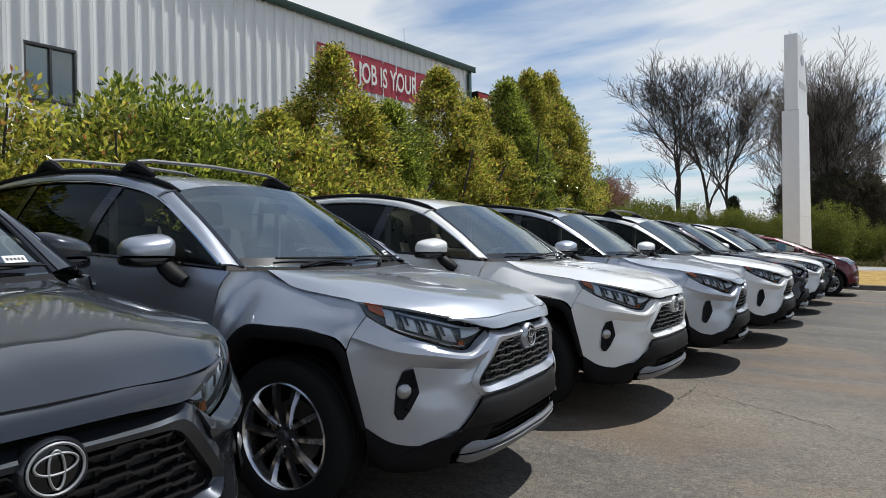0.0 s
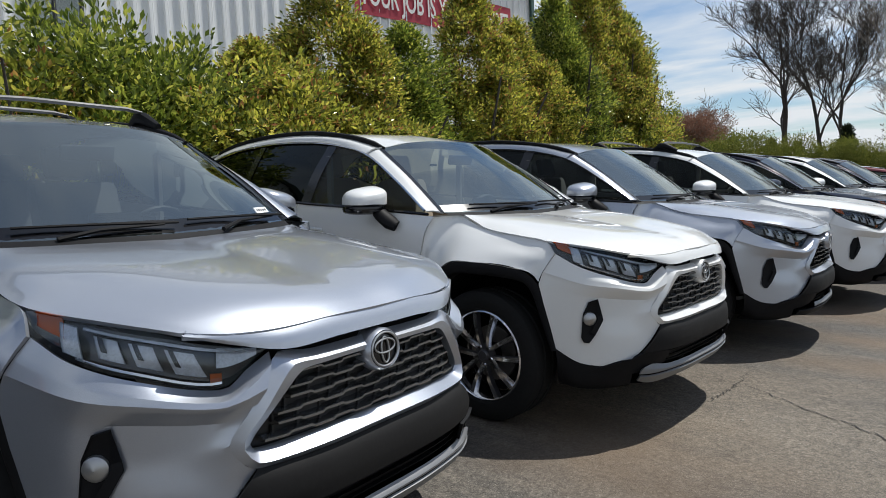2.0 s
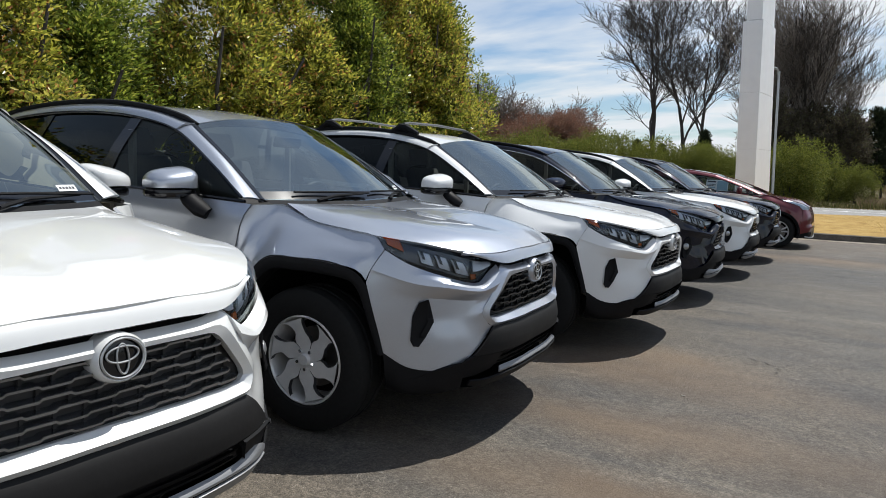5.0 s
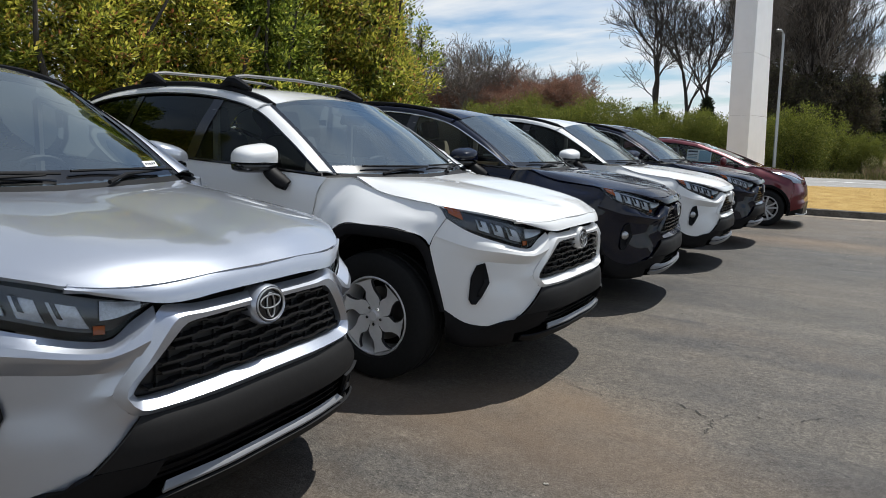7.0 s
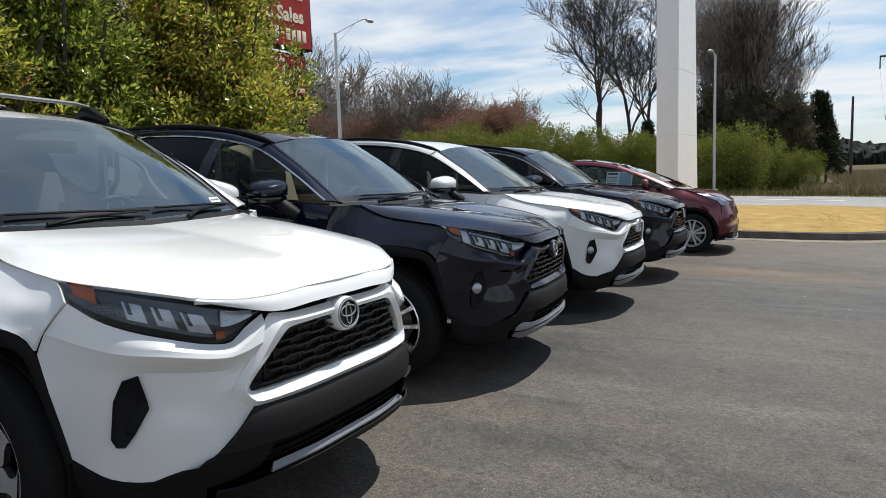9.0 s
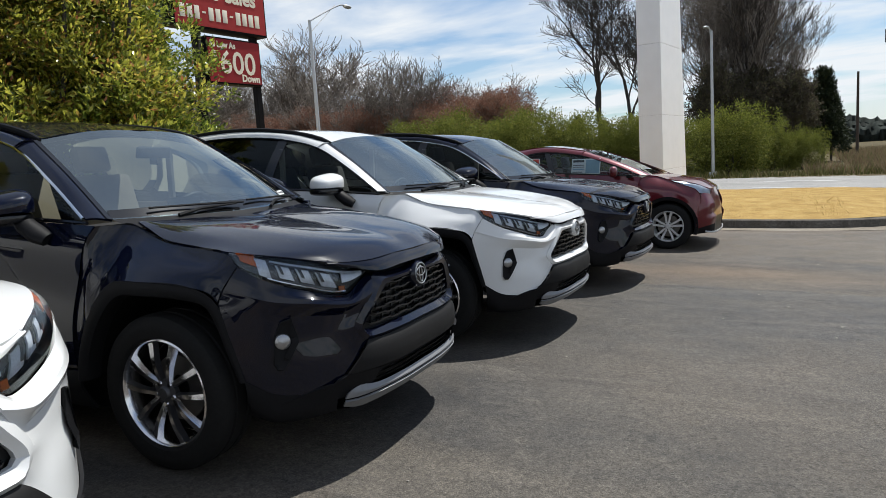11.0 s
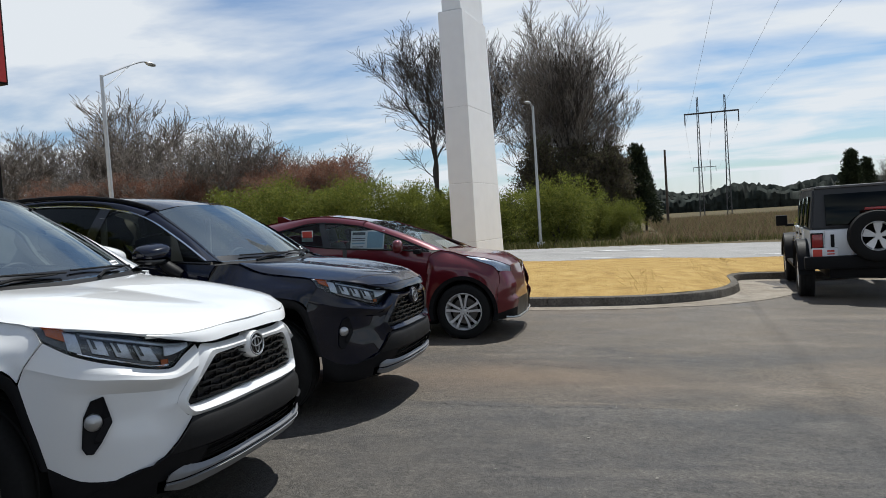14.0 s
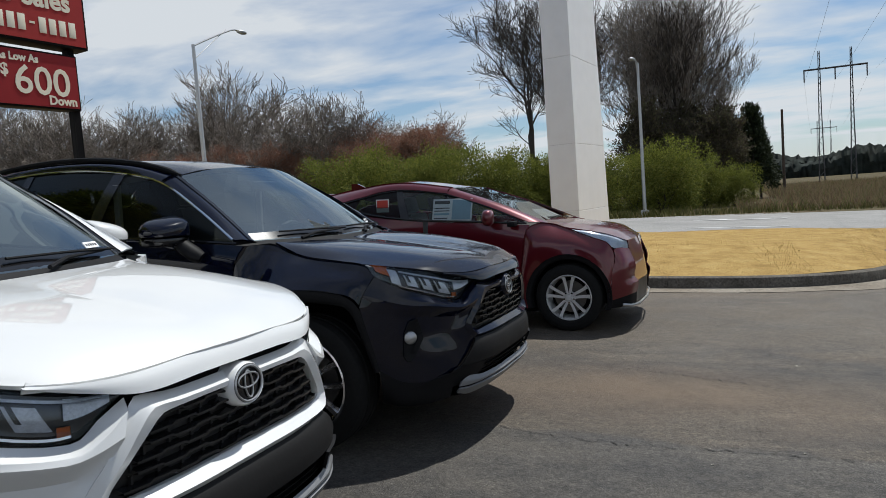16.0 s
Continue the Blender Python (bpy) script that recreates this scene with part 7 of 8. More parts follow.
def build_offroader(m):
    """Origin at the ground under the middle of the rear bumper, facing +Y."""
    car = thing("off_road_vehicle", "white boxy off-roader with black hardtop and rear spare wheel", "car", m=m)
    tub = box_bm(-0.76, 0.12, 0.55, 0.76, 3.2, 1.14, 0.03)
    part("tub", tub, P_OFFWHITE, car)
    part("tailgate", box_bm(-0.55, 0.085, 0.60, 0.60, 0.125, 1.13, 0.012), P_OFFWHITE, car)
    part("hood", box_bm(-0.62, 3.1, 0.75, 0.62, 4.2, 1.16, 0.04), P_OFFWHITE, car)
    part("chassis", box_bm(-0.5, 0.1, 0.36, 0.5, 4.2, 0.56, 0.02), M_TRIM, car)
    # hardtop with slanted sides
    bm = bmesh.new()
    a = [[bm.verts.new((sx * w, y, z)) for w, y, z in ((0.75, 0.13, 1.14), (0.75, 2.45, 1.14), (0.68, 2.25, 1.80), (0.68, 0.24, 1.80))] for sx in (-1, 1)]
    bm.faces.new(a[0])
    bm.faces.new(a[1][::-1])
    for i in range(4):
        bm.faces.new((a[0][i], a[0][(i + 1) % 4], a[1][(i + 1) % 4], a[1][i]))
    bmesh.ops.recalc_face_normals(bm, faces=bm.faces)
    bmesh.ops.bevel(bm, geom=list(bm.edges), offset=0.03, segments=2, affect="EDGES")
    part("hardtop", bm, M_HARD, car)
    part("roof_panel", box_bm(-0.66, 0.24, 1.79, 0.66, 2.30, 1.832, 0.018), M_HARDT, car)
    part("rear_window", box_bm(-0.52, 0.125, 1.20, 0.56, 0.14, 1.70, 0.005, m=pose(0, 0, 0, 0, 0, 0)), M_PRIV, car).matrix_local = pose(0, 0.0, 0) @ pose(0, 0.13, 1.2, -8.5, 0, 0) @ Matrix.Translation((0, -0.145, -1.2))
    for sg in (-1, 1):
        for y0, y1, z0, z1, mt in ((0.42, 0.98, 1.18, 1.68, M_PRIV), (1.10, 1.66, 1.17, 1.66, M_PRIV), (1.76, 2.24, 1.17, 1.62, M_SIDEGL)):
            w = part("side_window", box_bm(-0.006, y0, 0, 0.006, y1, z1 - z0, 0.003), mt, car)
            w.matrix_local = pose(sg * 0.755, 0, z0, 0, sg * -6.0, 0)
        for y0, y1 in ((1.06, 1.70), (1.73, 2.62)):
            d = part("door", box_bm(-0.02 + sg * 0.765, y0, 0.60, 0.02 + sg * 0.765, y1, 1.15, 0.012), P_OFFWHITE, car)
            part("door_handle", box_bm(sg * 0.79 - 0.015, y0 + 0.06, 1.02, sg * 0.79 + 0.015, y0 + 0.18, 1.06, 0.006), M_TRIM, d)
        for yc in (0.62, 3.42):
            fl = np.array([(0, yc + 0.52 * math.cos(t), 0.40 + 0.56 * math.sin(t)) for t in np.linspace(0.25, math.pi - 0.15, 10)])
            g = np.array([[(sg * x, p[1], p[2] + dz) for p in fl] for x, dz in ((0.70, 0.03), (0.92, 0.02), (0.94, -0.05), (0.70, -0.06))])
            part("fender_flare", orient(sheet(g, 1, 0), (0, 0, 1)), M_TRIM, car, angle=50)
            w = build_wheel(car, 0, sg, "trail", 0.39)
            w.matrix_local = pose(sg * 0.80, yc, 0.39, 0, 0, 90 if sg > 0 else -90)
        tl = part("tail_light", box_bm(sg * 0.66 - 0.075, 0.045, 0.86, sg * 0.66 + 0.075, 0.12, 1.07, 0.012), M_TAIL, car, "red square tail light")
        part("light_guard", box_bm(sg * 0.66 - 0.09, 0.085, 0.84, sg * 0.66 + 0.09, 0.125, 1.09, 0.01), M_TRIM, tl)
        part("step_bar", box_bm(sg * 0.86 - 0.05, 1.2, 0.44, sg * 0.86 + 0.05, 2.85, 0.50, 0.02), M_TRIM, car)
        mr = part("mirror", box_bm(sg * 1.0 - 0.10, 2.45, 1.16, sg * 1.0 + 0.10, 2.56, 1.36, 0.02), M_TRIM, car)
        part("mirror_arm", box_bm(sg * 0.86 - 0.08, 2.48, 1.14, sg * 0.86 + 0.08, 2.54, 1.19, 0.01), M_TRIM, mr)
    part("rear_bumper", box_bm(-0.86, -0.06, 0.52, 0.86, 0.12, 0.72, 0.03), M_TRIM, car)
    pl = part("plate_bracket", box_bm(-0.74, 0.03, 0.70, -0.38, 0.08, 0.85, 0.008), M_PAPER, car, "white dealer plate with a red block")
    part("plate_print", box_bm(-0.73, 0.024, 0.72, -0.60, 0.031, 0.83), M_INKRED, pl)
    part("plate_print", box_bm(-0.53, 0.024, 0.745, -0.43, 0.031, 0.765), M_INKRED, pl)
    part("plate_print", box_bm(-0.53, 0.024, 0.79, -0.43, 0.031, 0.815), M_INKRED, pl)
    part("tailgate_handle", box_bm(-0.47, 0.05, 0.86, -0.42, 0.09, 1.06, 0.01), M_TRIM, car)
    bm = bmesh.new()
    sp = part("spare_wheel", wheel_tyre(0.39, 0.225, 0.24), M_TYRE, car)
    sp.matrix_local = pose(0.13, -0.10, 1.02)
    part("rim", rim_barrel(0.225, 0.24), M_RIMSIL, sp)
    part("spokes", spoke_bm(lambda s: (-0.30 - 0.18 * (1 - s), 0.30 + 0.18 * (1 - s)), 5, 0.02, 0.01, 0.225, -0.12), [M_RIMDARK, M_RIMSIL], sp, "five broad silver spokes", 25)
    bm = bmesh.new()
    lathe(bm, [(0.001, -0.10), (0.05, -0.10), (0.06, -0.06)], 20)
    part("hub_cap", bm, M_RIMSIL, sp)
    bm = bmesh.new()
    lathe(bm, [(0.001, 0.0), (0.2, 0.0)], 24)
    part("backing_plate", bm, M_WELL, sp)
    part("high_brake_light", box_bm(-0.02, -0.12, 1.42, 0.28, -0.06, 1.46, 0.01), M_TAIL, car)
    bm = bmesh.new()
    add_grid(bm, np.array([[(-0.70, 2.46, 1.16), (0.70, 2.46, 1.16)], [(-0.64, 2.28, 1.78), (0.64, 2.28, 1.78)]], float))
    part("windshield", bm, M_GLASS, car)
    for sx in (-0.35, 0.35):
        part("seat", box_bm(sx - 0.24, 1.5, 0.9, sx + 0.24, 1.64, 1.5, 0.05), M_SEATBLK, car)
    return car


build_offroader(pose(5.12, 23.75, ground_z(5.0, 25.5) + 0.0, 0, 0, -9.0))

# ---------------------------------------------------------------- plants
M_LEAF = island_mat("glossy_hedge_leaf", ((0.0, (0.042, 0.062, 0.014)), (0.30, (0.18, 0.205, 0.028)), (0.58, (0.40, 0.40, 0.055)), (0.84, (0.62, 0.56, 0.10)), (0.93, (0.38, 0.22, 0.06)), (1.0, (0.28, 0.10, 0.045))), 0.28, 0.50)
M_LEAF2 = island_mat("dark_hedge_leaf", ((0.0, (0.035, 0.060, 0.008)), (0.5, (0.155, 0.205, 0.030)), (0.85, (0.36, 0.40, 0.06)), (1.0, (0.54, 0.50, 0.10))), 0.28, 0.50)
M_WILLOW = island_mat("spring_willow_leaf", ((0.0, (0.075, 0.092, 0.018)), (0.5, (0.145, 0.165, 0.028)), (1.0, (0.25, 0.255, 0.055))), 0.7, 0.35)
M_PINE = island_mat("pine_needles", ((0.0, (0.012, 0.020, 0.010)), (0.6, (0.028, 0.040, 0.018)), (1.0, (0.05, 0.06, 0.025))), 0.7, 0.1)
M_VINE = island_mat("vine_and_dry_leaf", ((0.0, (0.05, 0.042, 0.03)), (0.5, (0.10, 0.082, 0.058)), (0.85, (0.085, 0.09, 0.04)), (1.0, (0.16, 0.13, 0.085))), 0.8, 0.25)
M_BUD = island_mat("red_maple_bud", ((0.0, (0.19, 0.095, 0.065)), (0.6, (0.27, 0.14, 0.095)), (1.0, (0.33, 0.21, 0.15))), 0.8, 0.3)
M_BLOOM = island_mat("pale_blossom", ((0.0, (0.42, 0.42, 0.33)), (0.6, (0.62, 0.62, 0.53)), (1.0, (0.25, 0.28, 0.12))), 0.8, 0.3)
M_BARK = simple("grey_bark", (0.17, 0.148, 0.125), 0.9, 0, 0.3, 9, bumpy=0.3)
M_BARK2 = simple("dark_bark", (0.050, 0.042, 0.036), 0.9, 0, 0.3, 9, bumpy=0.3)
M_TWIG = island_mat("grey_twig", ((0.0, (0.11, 0.094, 0.080)), (0.6, (0.20, 0.172, 0.148)), (1.0, (0.28, 0.245, 0.215))), 0.9)
M_REED = island_mat("broom_sedge", ((0.0, (0.11, 0.078, 0.050)), (0.40, (0.19, 0.135, 0.082)), (0.70, (0.26, 0.20, 0.12)), (0.88, (0.15, 0.15, 0.06)), (1.0, (0.09, 0.11, 0.04))), 0.9, 0.3)


def mesh_of(name, v, f, material):
    me = bpy.data.meshes.new(name)
    me.from_pydata(v.tolist() if isinstance(v, np.ndarray) else v, [], f)
    me.materials.append(material)
    return me


def leaf_mesh(name, centers, dirs, per, radius, size, material, rng, aspect=0.48, up=0.25):
    """Leaves in loose clusters round the centres: each a small pointed blade with four corners."""
    n = len(centers) * per
    c = np.repeat(centers, per, 0)
    o = rng.normal(size=(n, 3))
    o /= np.linalg.norm(o, axis=1)[:, None]
    c = c + o * (radius * rng.random(n) ** 0.5)[:, None]
    d = o + np.repeat(dirs, per, 0) * 0.7 + rng.normal(size=(n, 3)) * 0.45 + np.array((0, 0, up))
    d /= np.linalg.norm(d, axis=1)[:, None]
    s = rng.normal(size=(n, 3))
    s -= d * (s * d).sum(1)[:, None]
    s /= np.linalg.norm(s, axis=1)[:, None]
    nn = np.cross(d, s)
    L = size * (0.65 + 0.7 * rng.random(n))[:, None]
    W = L * aspect
    v = np.stack([c - d * L * 0.5, c + s * W * 0.5 + nn * W * 0.12, c + d * L * 0.5, c - s * W * 0.5 + nn * W * 0.12], 1)
    return mesh_of(name, v.reshape(-1, 3), [(4 * i, 4 * i + 1, 4 * i + 2, 4 * i + 3) for i in range(n)], material)


def limbs(rng, H, spread_, stems, base=0.05):
    """A few upright, crooked stems for a shrub."""
    bm = bmesh.new()
    for k in range(stems):
        a = 2 * math.pi * k / stems + rng.random()
        r = 0.25 + spread_ * (0.4 + 0.6 * rng.random())
        pts = []
        for i in range(7):
            s = i / 6
            pts.append((math.cos(a) * r * s**1.3 + 0.06 * rng.normal() * s + 0.1 * math.cos(a), math.sin(a) * r * s**1.3 + 0.06 * rng.normal() * s + 0.1 * math.sin(a), H * 0.9 * s * (0.75 + 0.3 * rng.random() * (i == 6))))
        tube(bm, pts, [base * (1 - 0.8 * i / 6) for i in range(7)], 6)
    return bm


def shrub_mesh(seed, H, R, clusters, per, size, material, cone=0.0, low=0.1, radius=0.20, lumps=7):
    """The crown of a shrub: lumpy, uneven, with sprigs that stick out at the top."""
    r = np.random.default_rng(seed)
    lum = np.stack([(r.random(lumps) - 0.5) * 1.1 * R, (r.random(lumps) - 0.5) * 1.1 * R, low * H + (1 - low) * H * (0.10 + 0.72 * r.random(lumps))], 1)
    lum[:, :2] *= (1 - cone * lum[:, 2:3] / H)
    lr = R * (0.55 + 0.40 * r.random(lumps)) * (1 - cone * (lum[:, 2] / H))
    c = []
    while len(c) < clusters:
        k = r.integers(lumps)
        d = r.normal(size=3)
        d /= np.linalg.norm(d)
        q = lum[k] + d * lr[k] * r.random() ** 0.22 * np.array((1, 1, 1.15))
        if low * H < q[2] < H * 0.97:
            c.append(q)
    # sprigs
    for _ in range(int(clusters * 0.10)):
        k = r.integers(lumps)
        a = r.random() * 2 * math.pi
        q = lum[k] + np.array((math.cos(a) * lr[k] * 0.5, math.sin(a) * lr[k] * 0.5, lr[k] * (0.95 + 0.40 * r.random())))
        if q[2] < H * 1.02:
            c.append(q)
    c = np.array(c)
    ctr = np.array((0, 0, H * 0.5))
    d = c - ctr
    d /= np.linalg.norm(d, axis=1)[:, None] + 1e-6
    return leaf_mesh("crown", c, d, per, radius, size, material, r)


def spire_mesh(seed, H, R, clusters, per, size, material, peaks=2, radius=0.17):
    """The crown of a tall evergreen: several leaders, each a ragged cone, with open gaps and loose sprigs between them."""
    r = np.random.default_rng(seed)
    lead = [(0.0, 0.0, H, R)]
    for k in range(peaks):
        a = 2 * math.pi * (k + r.random() * 0.6) / peaks
        lead.append((math.cos(a) * R * 0.45, math.sin(a) * R * 0.45, H * (0.66 + 0.22 * r.random()), R * (0.62 + 0.2 * r.random())))
    wave = r.random((len(lead), 6)) * 2 * math.pi
    c, d = [], []
    share = np.array([p[3] * p[2] for p in lead])
    share /= share.sum()
    while len(c) < clusters:
        k = r.choice(len(lead), p=share)
        x0, y0, hh, rr = lead[k]
        u = r.random() ** 0.85
        a = r.random() * 2 * math.pi
        lobe = 1 + 0.20 * math.sin(3 * a + wave[k, 0] + 9 * u) + 0.16 * math.sin(5 * a + wave[k, 1] - 14 * u) + 0.14 * math.sin(23 * u + wave[k, 2])
        env = rr * (0.62 + 0.38 * min(1.0, u / 0.22)) * (1 - u ** 1.6) ** 0.9 * lobe + 0.07
        q = env * (r.random() ** 0.30 if r.random() < 0.8 else 1.0 + 0.25 * r.random())
        c.append((x0 + math.cos(a) * q, y0 + math.sin(a) * q, 0.10 + hh * u))
        d.append((math.cos(a) * 0.8, math.sin(a) * 0.8, 0.7))
    return leaf_mesh("crown", np.array(c), np.array(d), per, radius, size, material, r, 0.42)


hedge_low = [shrub_mesh(11 + i, 2.6, 1.2, 520, 72, 0.070, (M_LEAF, M_LEAF2, M_LEAF)[i], low=0.04, lumps=11) for i in range(3)]
hedge_tall = [spire_mesh(31 + i, 5.3, 1.14, 1400, 52, 0.066, (M_LEAF, M_LEAF, M_LEAF2)[i], 2 + i % 2) for i in range(3)]
stems_low = finish("stems", limbs(np.random.default_rng(3), 2.7, 0.8, 6, 0.045), M_BARK2)
stems_tall = finish("stems", limbs(np.random.default_rng(4), 4.7, 0.9, 5, 0.07), M_BARK2)
stem_me = (stems_low.data, stems_tall.data)
bpy.data.objects.remove(stems_low)
bpy.data.objects.remove(stems_tall)


def shrub(name, crown, stem, x, y, s, turn, label, group, sz=1.0):
    t = thing(name, label, "shrub", group, m=pose(x, y, ground_z(x, y) - 0.05, 0, 0, turn) @ Matrix.Diagonal((s, s, s * sz, 1)))
    for nm, me in (("trunk", stem), ("crown", crown)):
        o = new(nm, me)
        o.parent = t
    return t


r_ = random.Random(8)
y = -6.5
i = 0
while y < 6.6:
    shrub("hedge_shrub", hedge_low[i % 3], stem_me[0], -7.00 + 0.05 * y + 0.15 * r_.random(), y, 1.0 + 0.06 * r_.random(), 70 * i, "dense clipped evergreen hedge shrub with olive leaves", "hedge shrubs behind the cars", 0.93 + 0.12 * r_.random())
    y += 1.05 + 0.2 * r_.random()
    i += 1
for k, (yy, hh) in enumerate(((6.6, 2.95), (7.7, 4.05), (9.0, 3.5), (10.4, 4.3), (11.6, 3.95), (12.8, 4.6), (13.8, 4.95), (14.75, 5.1), (15.35, 4.7))):
    shrub("evergreen_tree", hedge_tall[k % 3], stem_me[1], -7.00 + 0.072 * yy, yy, 0.98, 57 * k, "tall evergreen with olive leaves and bronze new growth", "evergreens behind the cars", hh / 5.3)


def bare_tree(seed, H, spread_=0.55, levels=5, trunk_r=0.22, forks=3, droop=0.0, stems=1, least=0.012, rise=0.05):
    """A leafless tree: verts and faces of its trunk with main limbs, and of its finer branches."""
    r = random.Random(seed)
    big, fine, tips = ([], []), ([], []), []

    def seg(store, p, q, r0, r1, sides):
        v, f = store
        d = (q - p).normalized()
        a = d.orthogonal().normalized()
        b = d.cross(a)
        n0 = len(v)
        for c, rr in ((p, r0), (q, r1)):
            for k in range(sides):
                t = 2 * math.pi * k / sides
                v.append(tuple(c + a * math.cos(t) * rr + b * math.sin(t) * rr))
        for k in range(sides):
            k1 = (k + 1) % sides
            f.append((n0 + k, n0 + k1, n0 + sides + k1, n0 + sides + k))

    def grow(p, d, length, rad, level):
        n = 4 if level < 2 else 3
        for i in range(n):
            wob = 0.16 if level < 2 else 0.26
            d = (d + Vector((r.gauss(0, wob), r.gauss(0, wob), r.gauss(rise, wob * 0.5) - droop * (level > 2)))).normalized()
            q = p + d * (length / n)
            r1 = max(least, rad * (1 - 0.5 / n))
            seg(big if level < 2 else fine, p, q, rad, max(least, r1), 7 if level == 0 else 5 if level == 1 else 3)
            p, rad = q, r1
            if level < levels and (i > 0 or level > 0):
                for _ in range(forks if (level < 3 and i == n - 1) else 1 if r.random() < 0.8 else 2):
                    a = Vector((r.gauss(0, 1), r.gauss(0, 1), r.gauss(0.25, 0.5)))
                    a = (a - d * a.dot(d)).normalized()
                    k = spread_ * (0.7 + 0.6 * r.random())
                    grow(p, (d + a * k).normalized(), length * (0.50 + 0.22 * r.random()), rad * (0.55 + 0.15 * r.random()), level + 1)
        if level >= levels - 1:
            tips.append((p, d))

    for s in range(stems):
        a = 2 * math.pi * s / max(1, stems)
        o = Vector((math.cos(a), math.sin(a), 0)) * (0.35 if stems > 1 else 0)
        grow(o, Vector((math.cos(a) * 0.11 * (stems > 1), math.sin(a) * 0.11 * (stems > 1), 1)).normalized(), H * 0.42, trunk_r, 0)
    return big, fine, tips


def tree_meshes(seed, H, bark, leaf=None, leaf_size=0.16, per=5, every=1, **kw):
    big, fine, tips = bare_tree(seed, H, **kw)
    top = max(p[2] for p in fine[0])
    k = H / top
    out = [("trunk", mesh_of("trunk", [(x * k, y * k, z * k) for x, y, z in big[0]], big[1], bark)),
           ("branchwork", mesh_of("branchwork", [(x * k, y * k, z * k) for x, y, z in fine[0]], fine[1], M_TWIG if bark is M_BARK else bark))]
    if leaf:
        c = np.array([tuple(p * k) for p, _ in tips[::every]])
        d = np.array([tuple(d) for _, d in tips[::every]])
        out.append(("crown", leaf_mesh("crown", c, d, per, 0.35, leaf_size, leaf, np.random.default_rng(seed))))
    return out


def plant(name, meshes, x, y, s, turn, label, cat, group, z=None):
    t = thing(name, label, cat, group, m=pose(x, y, (ground_z(x, y) if z is None else z) - 0.15, 0, 0, turn) @ Matrix.Diagonal((s, s, s, 1)))
    for nm, me in meshes:
        o = new(nm, me)
        o.parent = t
    return t


TALL = [tree_meshes(101, 20, M_BARK2, spread_=0.62, levels=5, trunk_r=0.30, least=0.016), tree_meshes(102, 19, M_BARK2, spread_=0.46, levels=5, trunk_r=0.24, least=0.016, rise=0.10),
        tree_meshes(103, 18, M_BARK, spread_=0.27, levels=5, trunk_r=0.20, stems=2, least=0.013, rise=0.10, forks=2),
        tree_meshes(104, 18, M_BARK, spread_=0.33, levels=5, trunk_r=0.20, stems=1, least=0.013, rise=0.09, forks=2),
        tree_meshes(105, 17, M_BARK2, spread_=0.30, levels=5, trunk_r=0.22, stems=1, least=0.013, rise=0.08, forks=2)]
MIDT = [tree_meshes(201, 10, M_BARK, spread_=0.6, levels=4, trunk_r=0.12, stems=2, least=0.015), tree_meshes(202, 10, M_BARK, spread_=0.5, levels=4, trunk_r=0.10, stems=3, least=0.015)]
REDT = [tree_meshes(301, 7, M_BARK, M_BUD, 0.11, 13, 1, spread_=0.6, levels=4, trunk_r=0.08, stems=3), tree_meshes(302, 6.5, M_BARK, M_BUD, 0.11, 13, 1, spread_=0.7, levels=4, trunk_r=0.08, stems=4)]
BLOOM = tree_meshes(401, 6.0, M_BARK, M_BLOOM, 0.22, 5, 1, spread_=0.6, levels=4, trunk_r=0.09, stems=2)
VINED = [tree_meshes(501, 11, M_BARK2, M_VINE, 0.26, 6, 1, spread_=0.5, levels=4, trunk_r=0.18, stems=2), tree_meshes(502, 9, M_BARK2, M_VINE, 0.26, 6, 1, spread_=0.6, levels=4, trunk_r=0.15, stems=3)]

# the two great bare trees beside the pylon, and the tall copse
plant("bare_tree", TALL[0], -21.4, 105, 1.60, 20, "great spreading leafless tree with dark bark", "tree", "")
plant("bare_tree", TALL[1], -16.8, 105, 1.50, 120, "tall slender leafless tree", "tree", "")
plant("bare_tree", TALL[1], -15.0, 106, 1.42, 250, "tall slender leafless tree", "tree", "")
r_ = random.Random(21)
for k in range(10):
    x, yy = -5.4 + 6.9 * (k / 10.0) + r_.uniform(-0.6, 0.6), 71 + 8 * r_.random()
    hgt = 1.14 - 0.38 * max(0, (k - 6) / 3) - (0.12 if k < 2 else 0)
    plant("bare_tree", TALL[2 + k % 3], x, yy, hgt * r_.uniform(0.88, 1.05), 83 * k, "tall leafless tree in a dense copse", "tree", "trees of the copse")
for k in range(10):
    plant("vine_tree", VINED[k % 2], -4.5 + 6.6 * k / 9 + r_.uniform(-0.5, 0.5), 66 + 7 * r_.random(), r_.uniform(0.55, 0.8), 71 * k, "small tree smothered in dry brown vine", "tree", "trees of the copse")
# pines at the copse's edge


def pine_mesh(seed, H, R):
    r = np.random.default_rng(seed)
    c = []
    for _ in range(240):
        z = H * (0.18 + 0.80 * r.random())
        a = r.random() * 2 * math.pi
        q = R * (1.05 - z / H) * r.random() ** 0.4 + 0.15
        c.append((math.cos(a) * q, math.sin(a) * q, z))
    c = np.array(c)
    d = c - np.array((0, 0, H * 0.4))
    d /= np.linalg.norm(d, axis=1)[:, None]
    bm = bmesh.new()
    tube(bm, [(0, 0, 0), (0.1, 0, H * 0.5), (0, 0.05, H)], [0.16, 0.10, 0.02], 7)
    me = bpy.data.meshes.new("trunk")
    bm.to_mesh(me)
    bm.free()
    me.materials.append(M_BARK2)
    return [("trunk", me), ("crown", leaf_mesh("crown", c, d, 34, 0.55, 0.34, M_PINE, r, 0.35))]


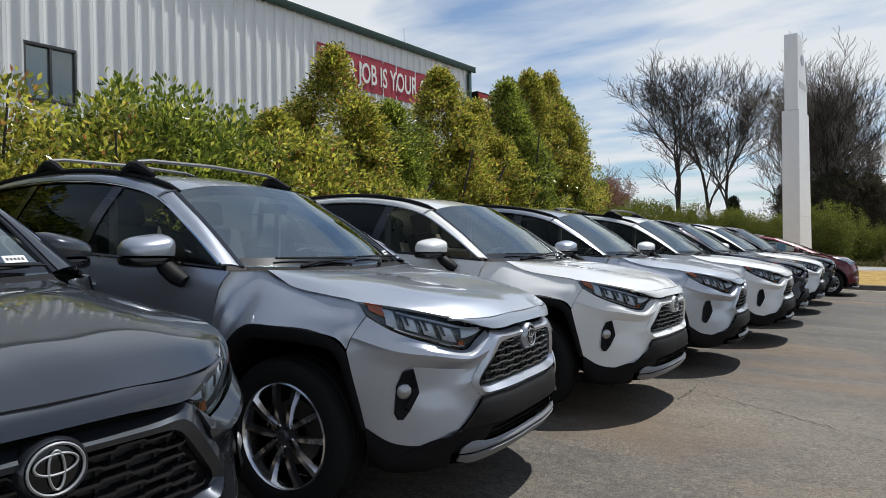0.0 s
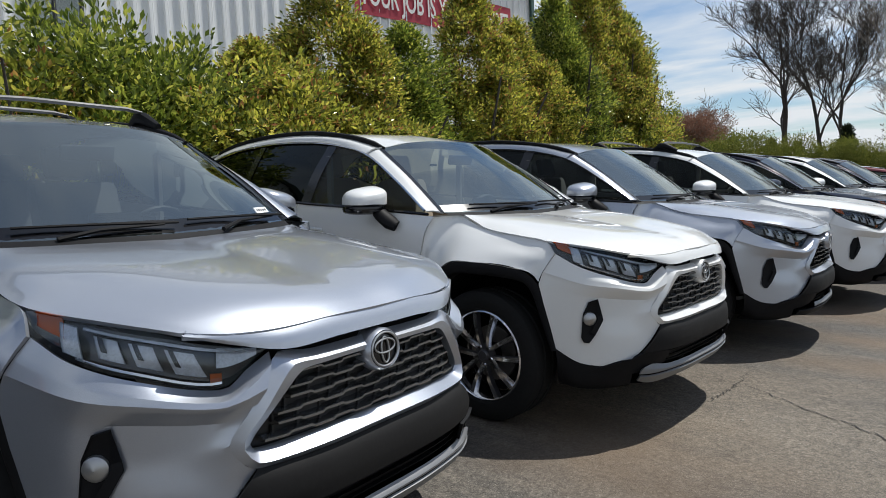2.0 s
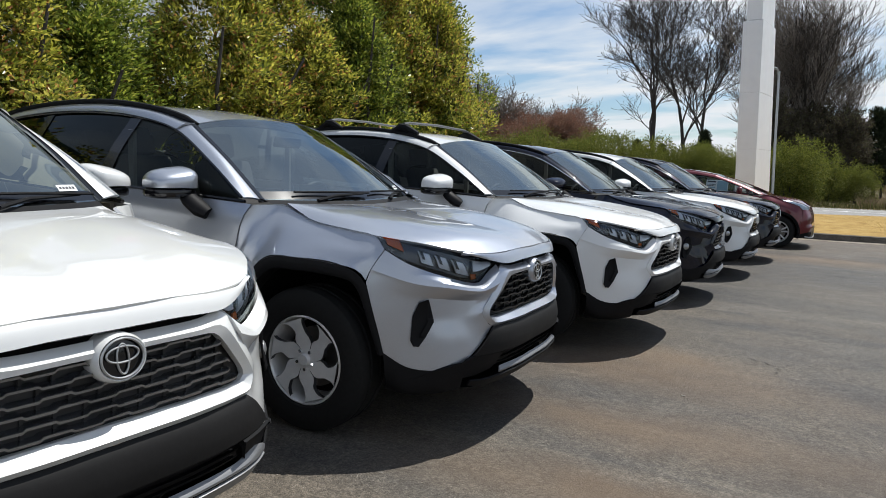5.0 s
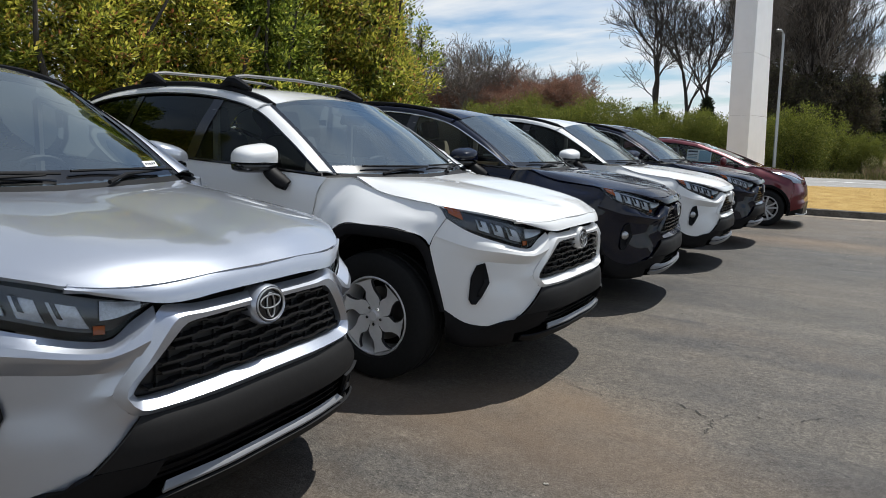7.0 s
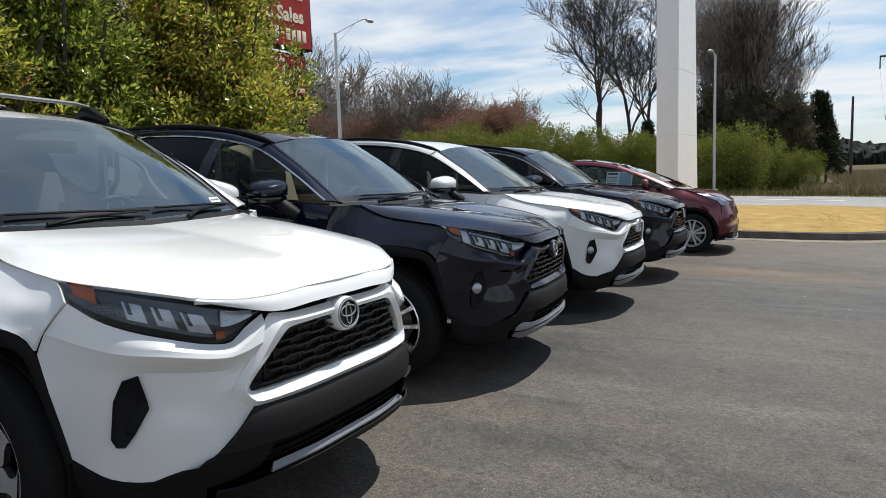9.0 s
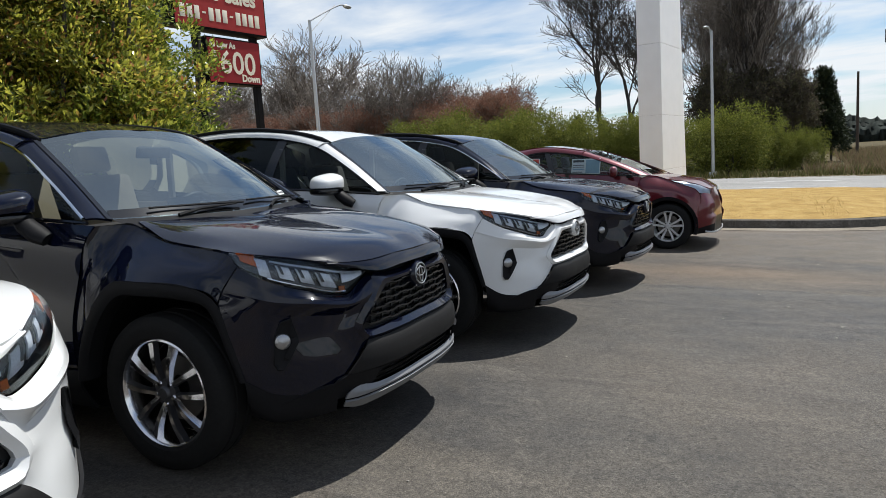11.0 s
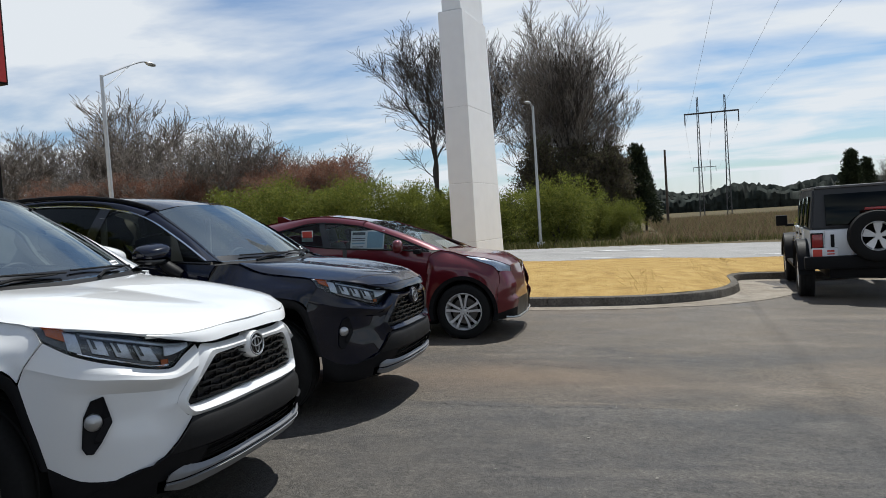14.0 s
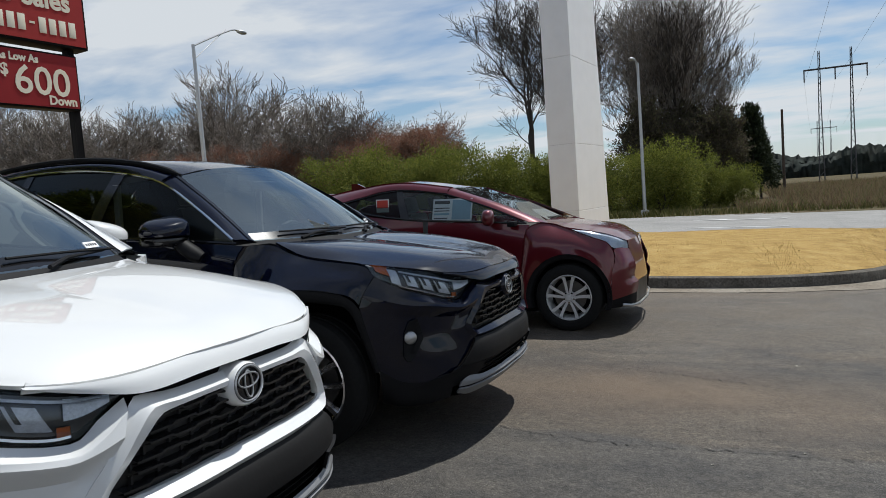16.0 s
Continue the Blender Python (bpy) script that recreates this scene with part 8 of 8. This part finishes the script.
PINES = [pine_mesh(601, 9, 2.6), pine_mesh(602, 8, 2.2)]
for k, (x, yy, s) in enumerate(((3.9, 76, 0.88), (4.6, 78, 0.72), (-9.5, 70, 0.62), (-16.5, 74, 0.60), (-14.5, 76, 0.5), (36.5, 125, 1.15), (39.5, 128, 0.9), (56, 122, 1.0))):
    plant("pine_tree", PINES[k % 2], x, yy, s, 60 * k, "dark evergreen pine tree with dense needles", "tree", "pines")
for k in range(11):
    plant("bare_tree", TALL[2 + k % 2], 42 + 3.4 * k, 128 + 6 * r_.random(), r_.uniform(0.45, 0.62), 77 * k, "leafless tree beyond the meadow", "tree", "trees beyond the meadow")

# spring-green willow thicket along the far side of the road
WILLOW = [shrub_mesh(701 + i, 3.9, 1.9, 300, 52, 0.115, M_WILLOW, low=0.0, radius=0.46, lumps=13) for i in range(3)]
for k in range(21):
    x = -29 + 1.35 * k + r_.uniform(-0.3, 0.3)
    yy = road_far(x) + 5.0 + 2.5 * r_.random()
    s = r_.uniform(0.85, 1.12) * (0.72 if x < -20 else 1.0)
    shrub("willow_shrub", WILLOW[k % 3], stem_me[0], x, yy, s, 50 * k, "bright spring-green willow shrub by the road", "willow thicket", r_.uniform(0.85, 1.05))
for k in range(6):
    x = -2.4 + 0.9 * k
    shrub("willow_shrub", WILLOW[k % 3], stem_me[0], x, 57.5 + 4 * r_.random() + 0.3 * x, 0.55 + 0.40 * r_.random(), 50 * k, "spring-green willow shrub under the copse", "willow thicket", 1.0)
# rust-red thicket, blossom and grey trees to the west
for k in range(20):
    x = -46 + 1.35 * k + r_.uniform(-0.5, 0.5)
    plant("red_bud_tree", REDT[k % 2], x, 60 + 7 * r_.random(), r_.uniform(0.92, 1.18), 67 * k, "small multi-stemmed tree with rust-red buds", "tree", "rust-red thicket")
plant("bare_tree", MIDT[0], -34.5, 60, 1.12, 10, "leafless tree over a rust-red thicket", "tree", "")
plant("bare_tree", MIDT[1], -29.0, 61, 1.12, 90, "leafless tree over a rust-red thicket", "tree", "")
plant("bare_tree", MIDT[1], -27.0, 63, 1.05, 200, "leafless tree over a rust-red thicket", "tree", "")
plant("blossom_tree", BLOOM, -24.2, 64, 1.0, 0, "small tree in pale blossom", "tree", "")
plant("blossom_tree", BLOOM, -22.8, 66, 0.85, 100, "small tree in pale blossom", "tree", "")
for k in range(30):
    x = -88 + 2.2 * k + r_.uniform(-0.6, 0.6)
    plant("bare_tree", MIDT[k % 2], x, 66 + 16 * r_.random() + (8 if x > -25 else 0), r_.uniform(0.80, 1.10) * (1.65 if x < -46 else 1.0), 83 * k, "grey leafless tree in a far wood", "tree", "trees of the far wood")

# rough meadow with broom sedge, and scrub at its edge
spots = []
while len(spots) < 42000:
    x, yy = 2 + 60 * rng.random(), 52 + 95 * rng.random() ** 1.4
    if yy > road_far(x) + 1.5 and not (x < 5 + (yy - 60) * 0.02 and yy > 60):
        spots.append((x, yy, ground_z(x, yy) - 0.10))
blades("broom_sedge", np.array(spots), 0.62, 0.07, M_REED, rng, 0.7, "tall tan broom sedge of an open meadow")
spots = []
while len(spots) < 9000:
    x = -45 + 60 * rng.random()
    spots.append((x, road_far(x) + 0.4 + 5 * rng.random() ** 1.5, ground_z(x, road_far(x)) - 0.10))
M_VERGE = island_mat("verge_grass", ((0.0, (0.07, 0.085, 0.02)), (0.6, (0.14, 0.135, 0.04)), (1.0, (0.25, 0.20, 0.09))), 0.9)
blades("verge_grass", np.array(spots), 0.35, 0.06, M_VERGE, rng, 0.5, "rough green verge grass along the road")
for k in range(9):
    shrub("meadow_shrub", hedge_low[k % 3], stem_me[0], 14 + 4.2 * k, 60 + 4.0 * k * 0.5 + 5 * r_.random(), 0.42 + 0.2 * r_.random(), 40 * k, "low scrubby shrub at the meadow's edge", "meadow scrub", 0.8)

# the far wood on the horizon, one mass of crowns
M_FAR = earth_mat("hazy_far_wood", (0.020, 0.027, 0.024), (0.030, 0.036, 0.031), (0.045, 0.046, 0.038), 0.06, 0.95, 0.35)
r2 = np.random.default_rng(77)
bm = bmesh.new()
for dist, base_h in ((300, 6.5), (325, 8.5), (360, 10.5)):
    n_ = 900
    ang_ = np.linspace(-1.3, 1.3, n_)
    crown = base_h + 1.6 * np.sin(ang_ * 21 + dist) + 1.2 * np.sin(ang_ * 57) + r2.normal(size=n_) * 0.45
    rows = []
    for up, back in ((0.0, 0.0), (0.45, -0.8), (0.8, 0.4), (1.0, 3.0), (0.9, 7.0), (0.5, 12.0)):
        rows.append([(10 + (dist + back + jit) * math.sin(a), (dist + back + jit) * math.cos(a), -1.2 + h * up) for a, h, jit in zip(ang_, crown, r2.normal(size=n_) * 0.8)])
    add_grid(bm, np.array(rows))
fw = finish("far_wood", orient(bm, (0, -0.5, 1)), M_FAR)
tagged(fw, "dark far wood along the horizon", "wood", kind="stuff")
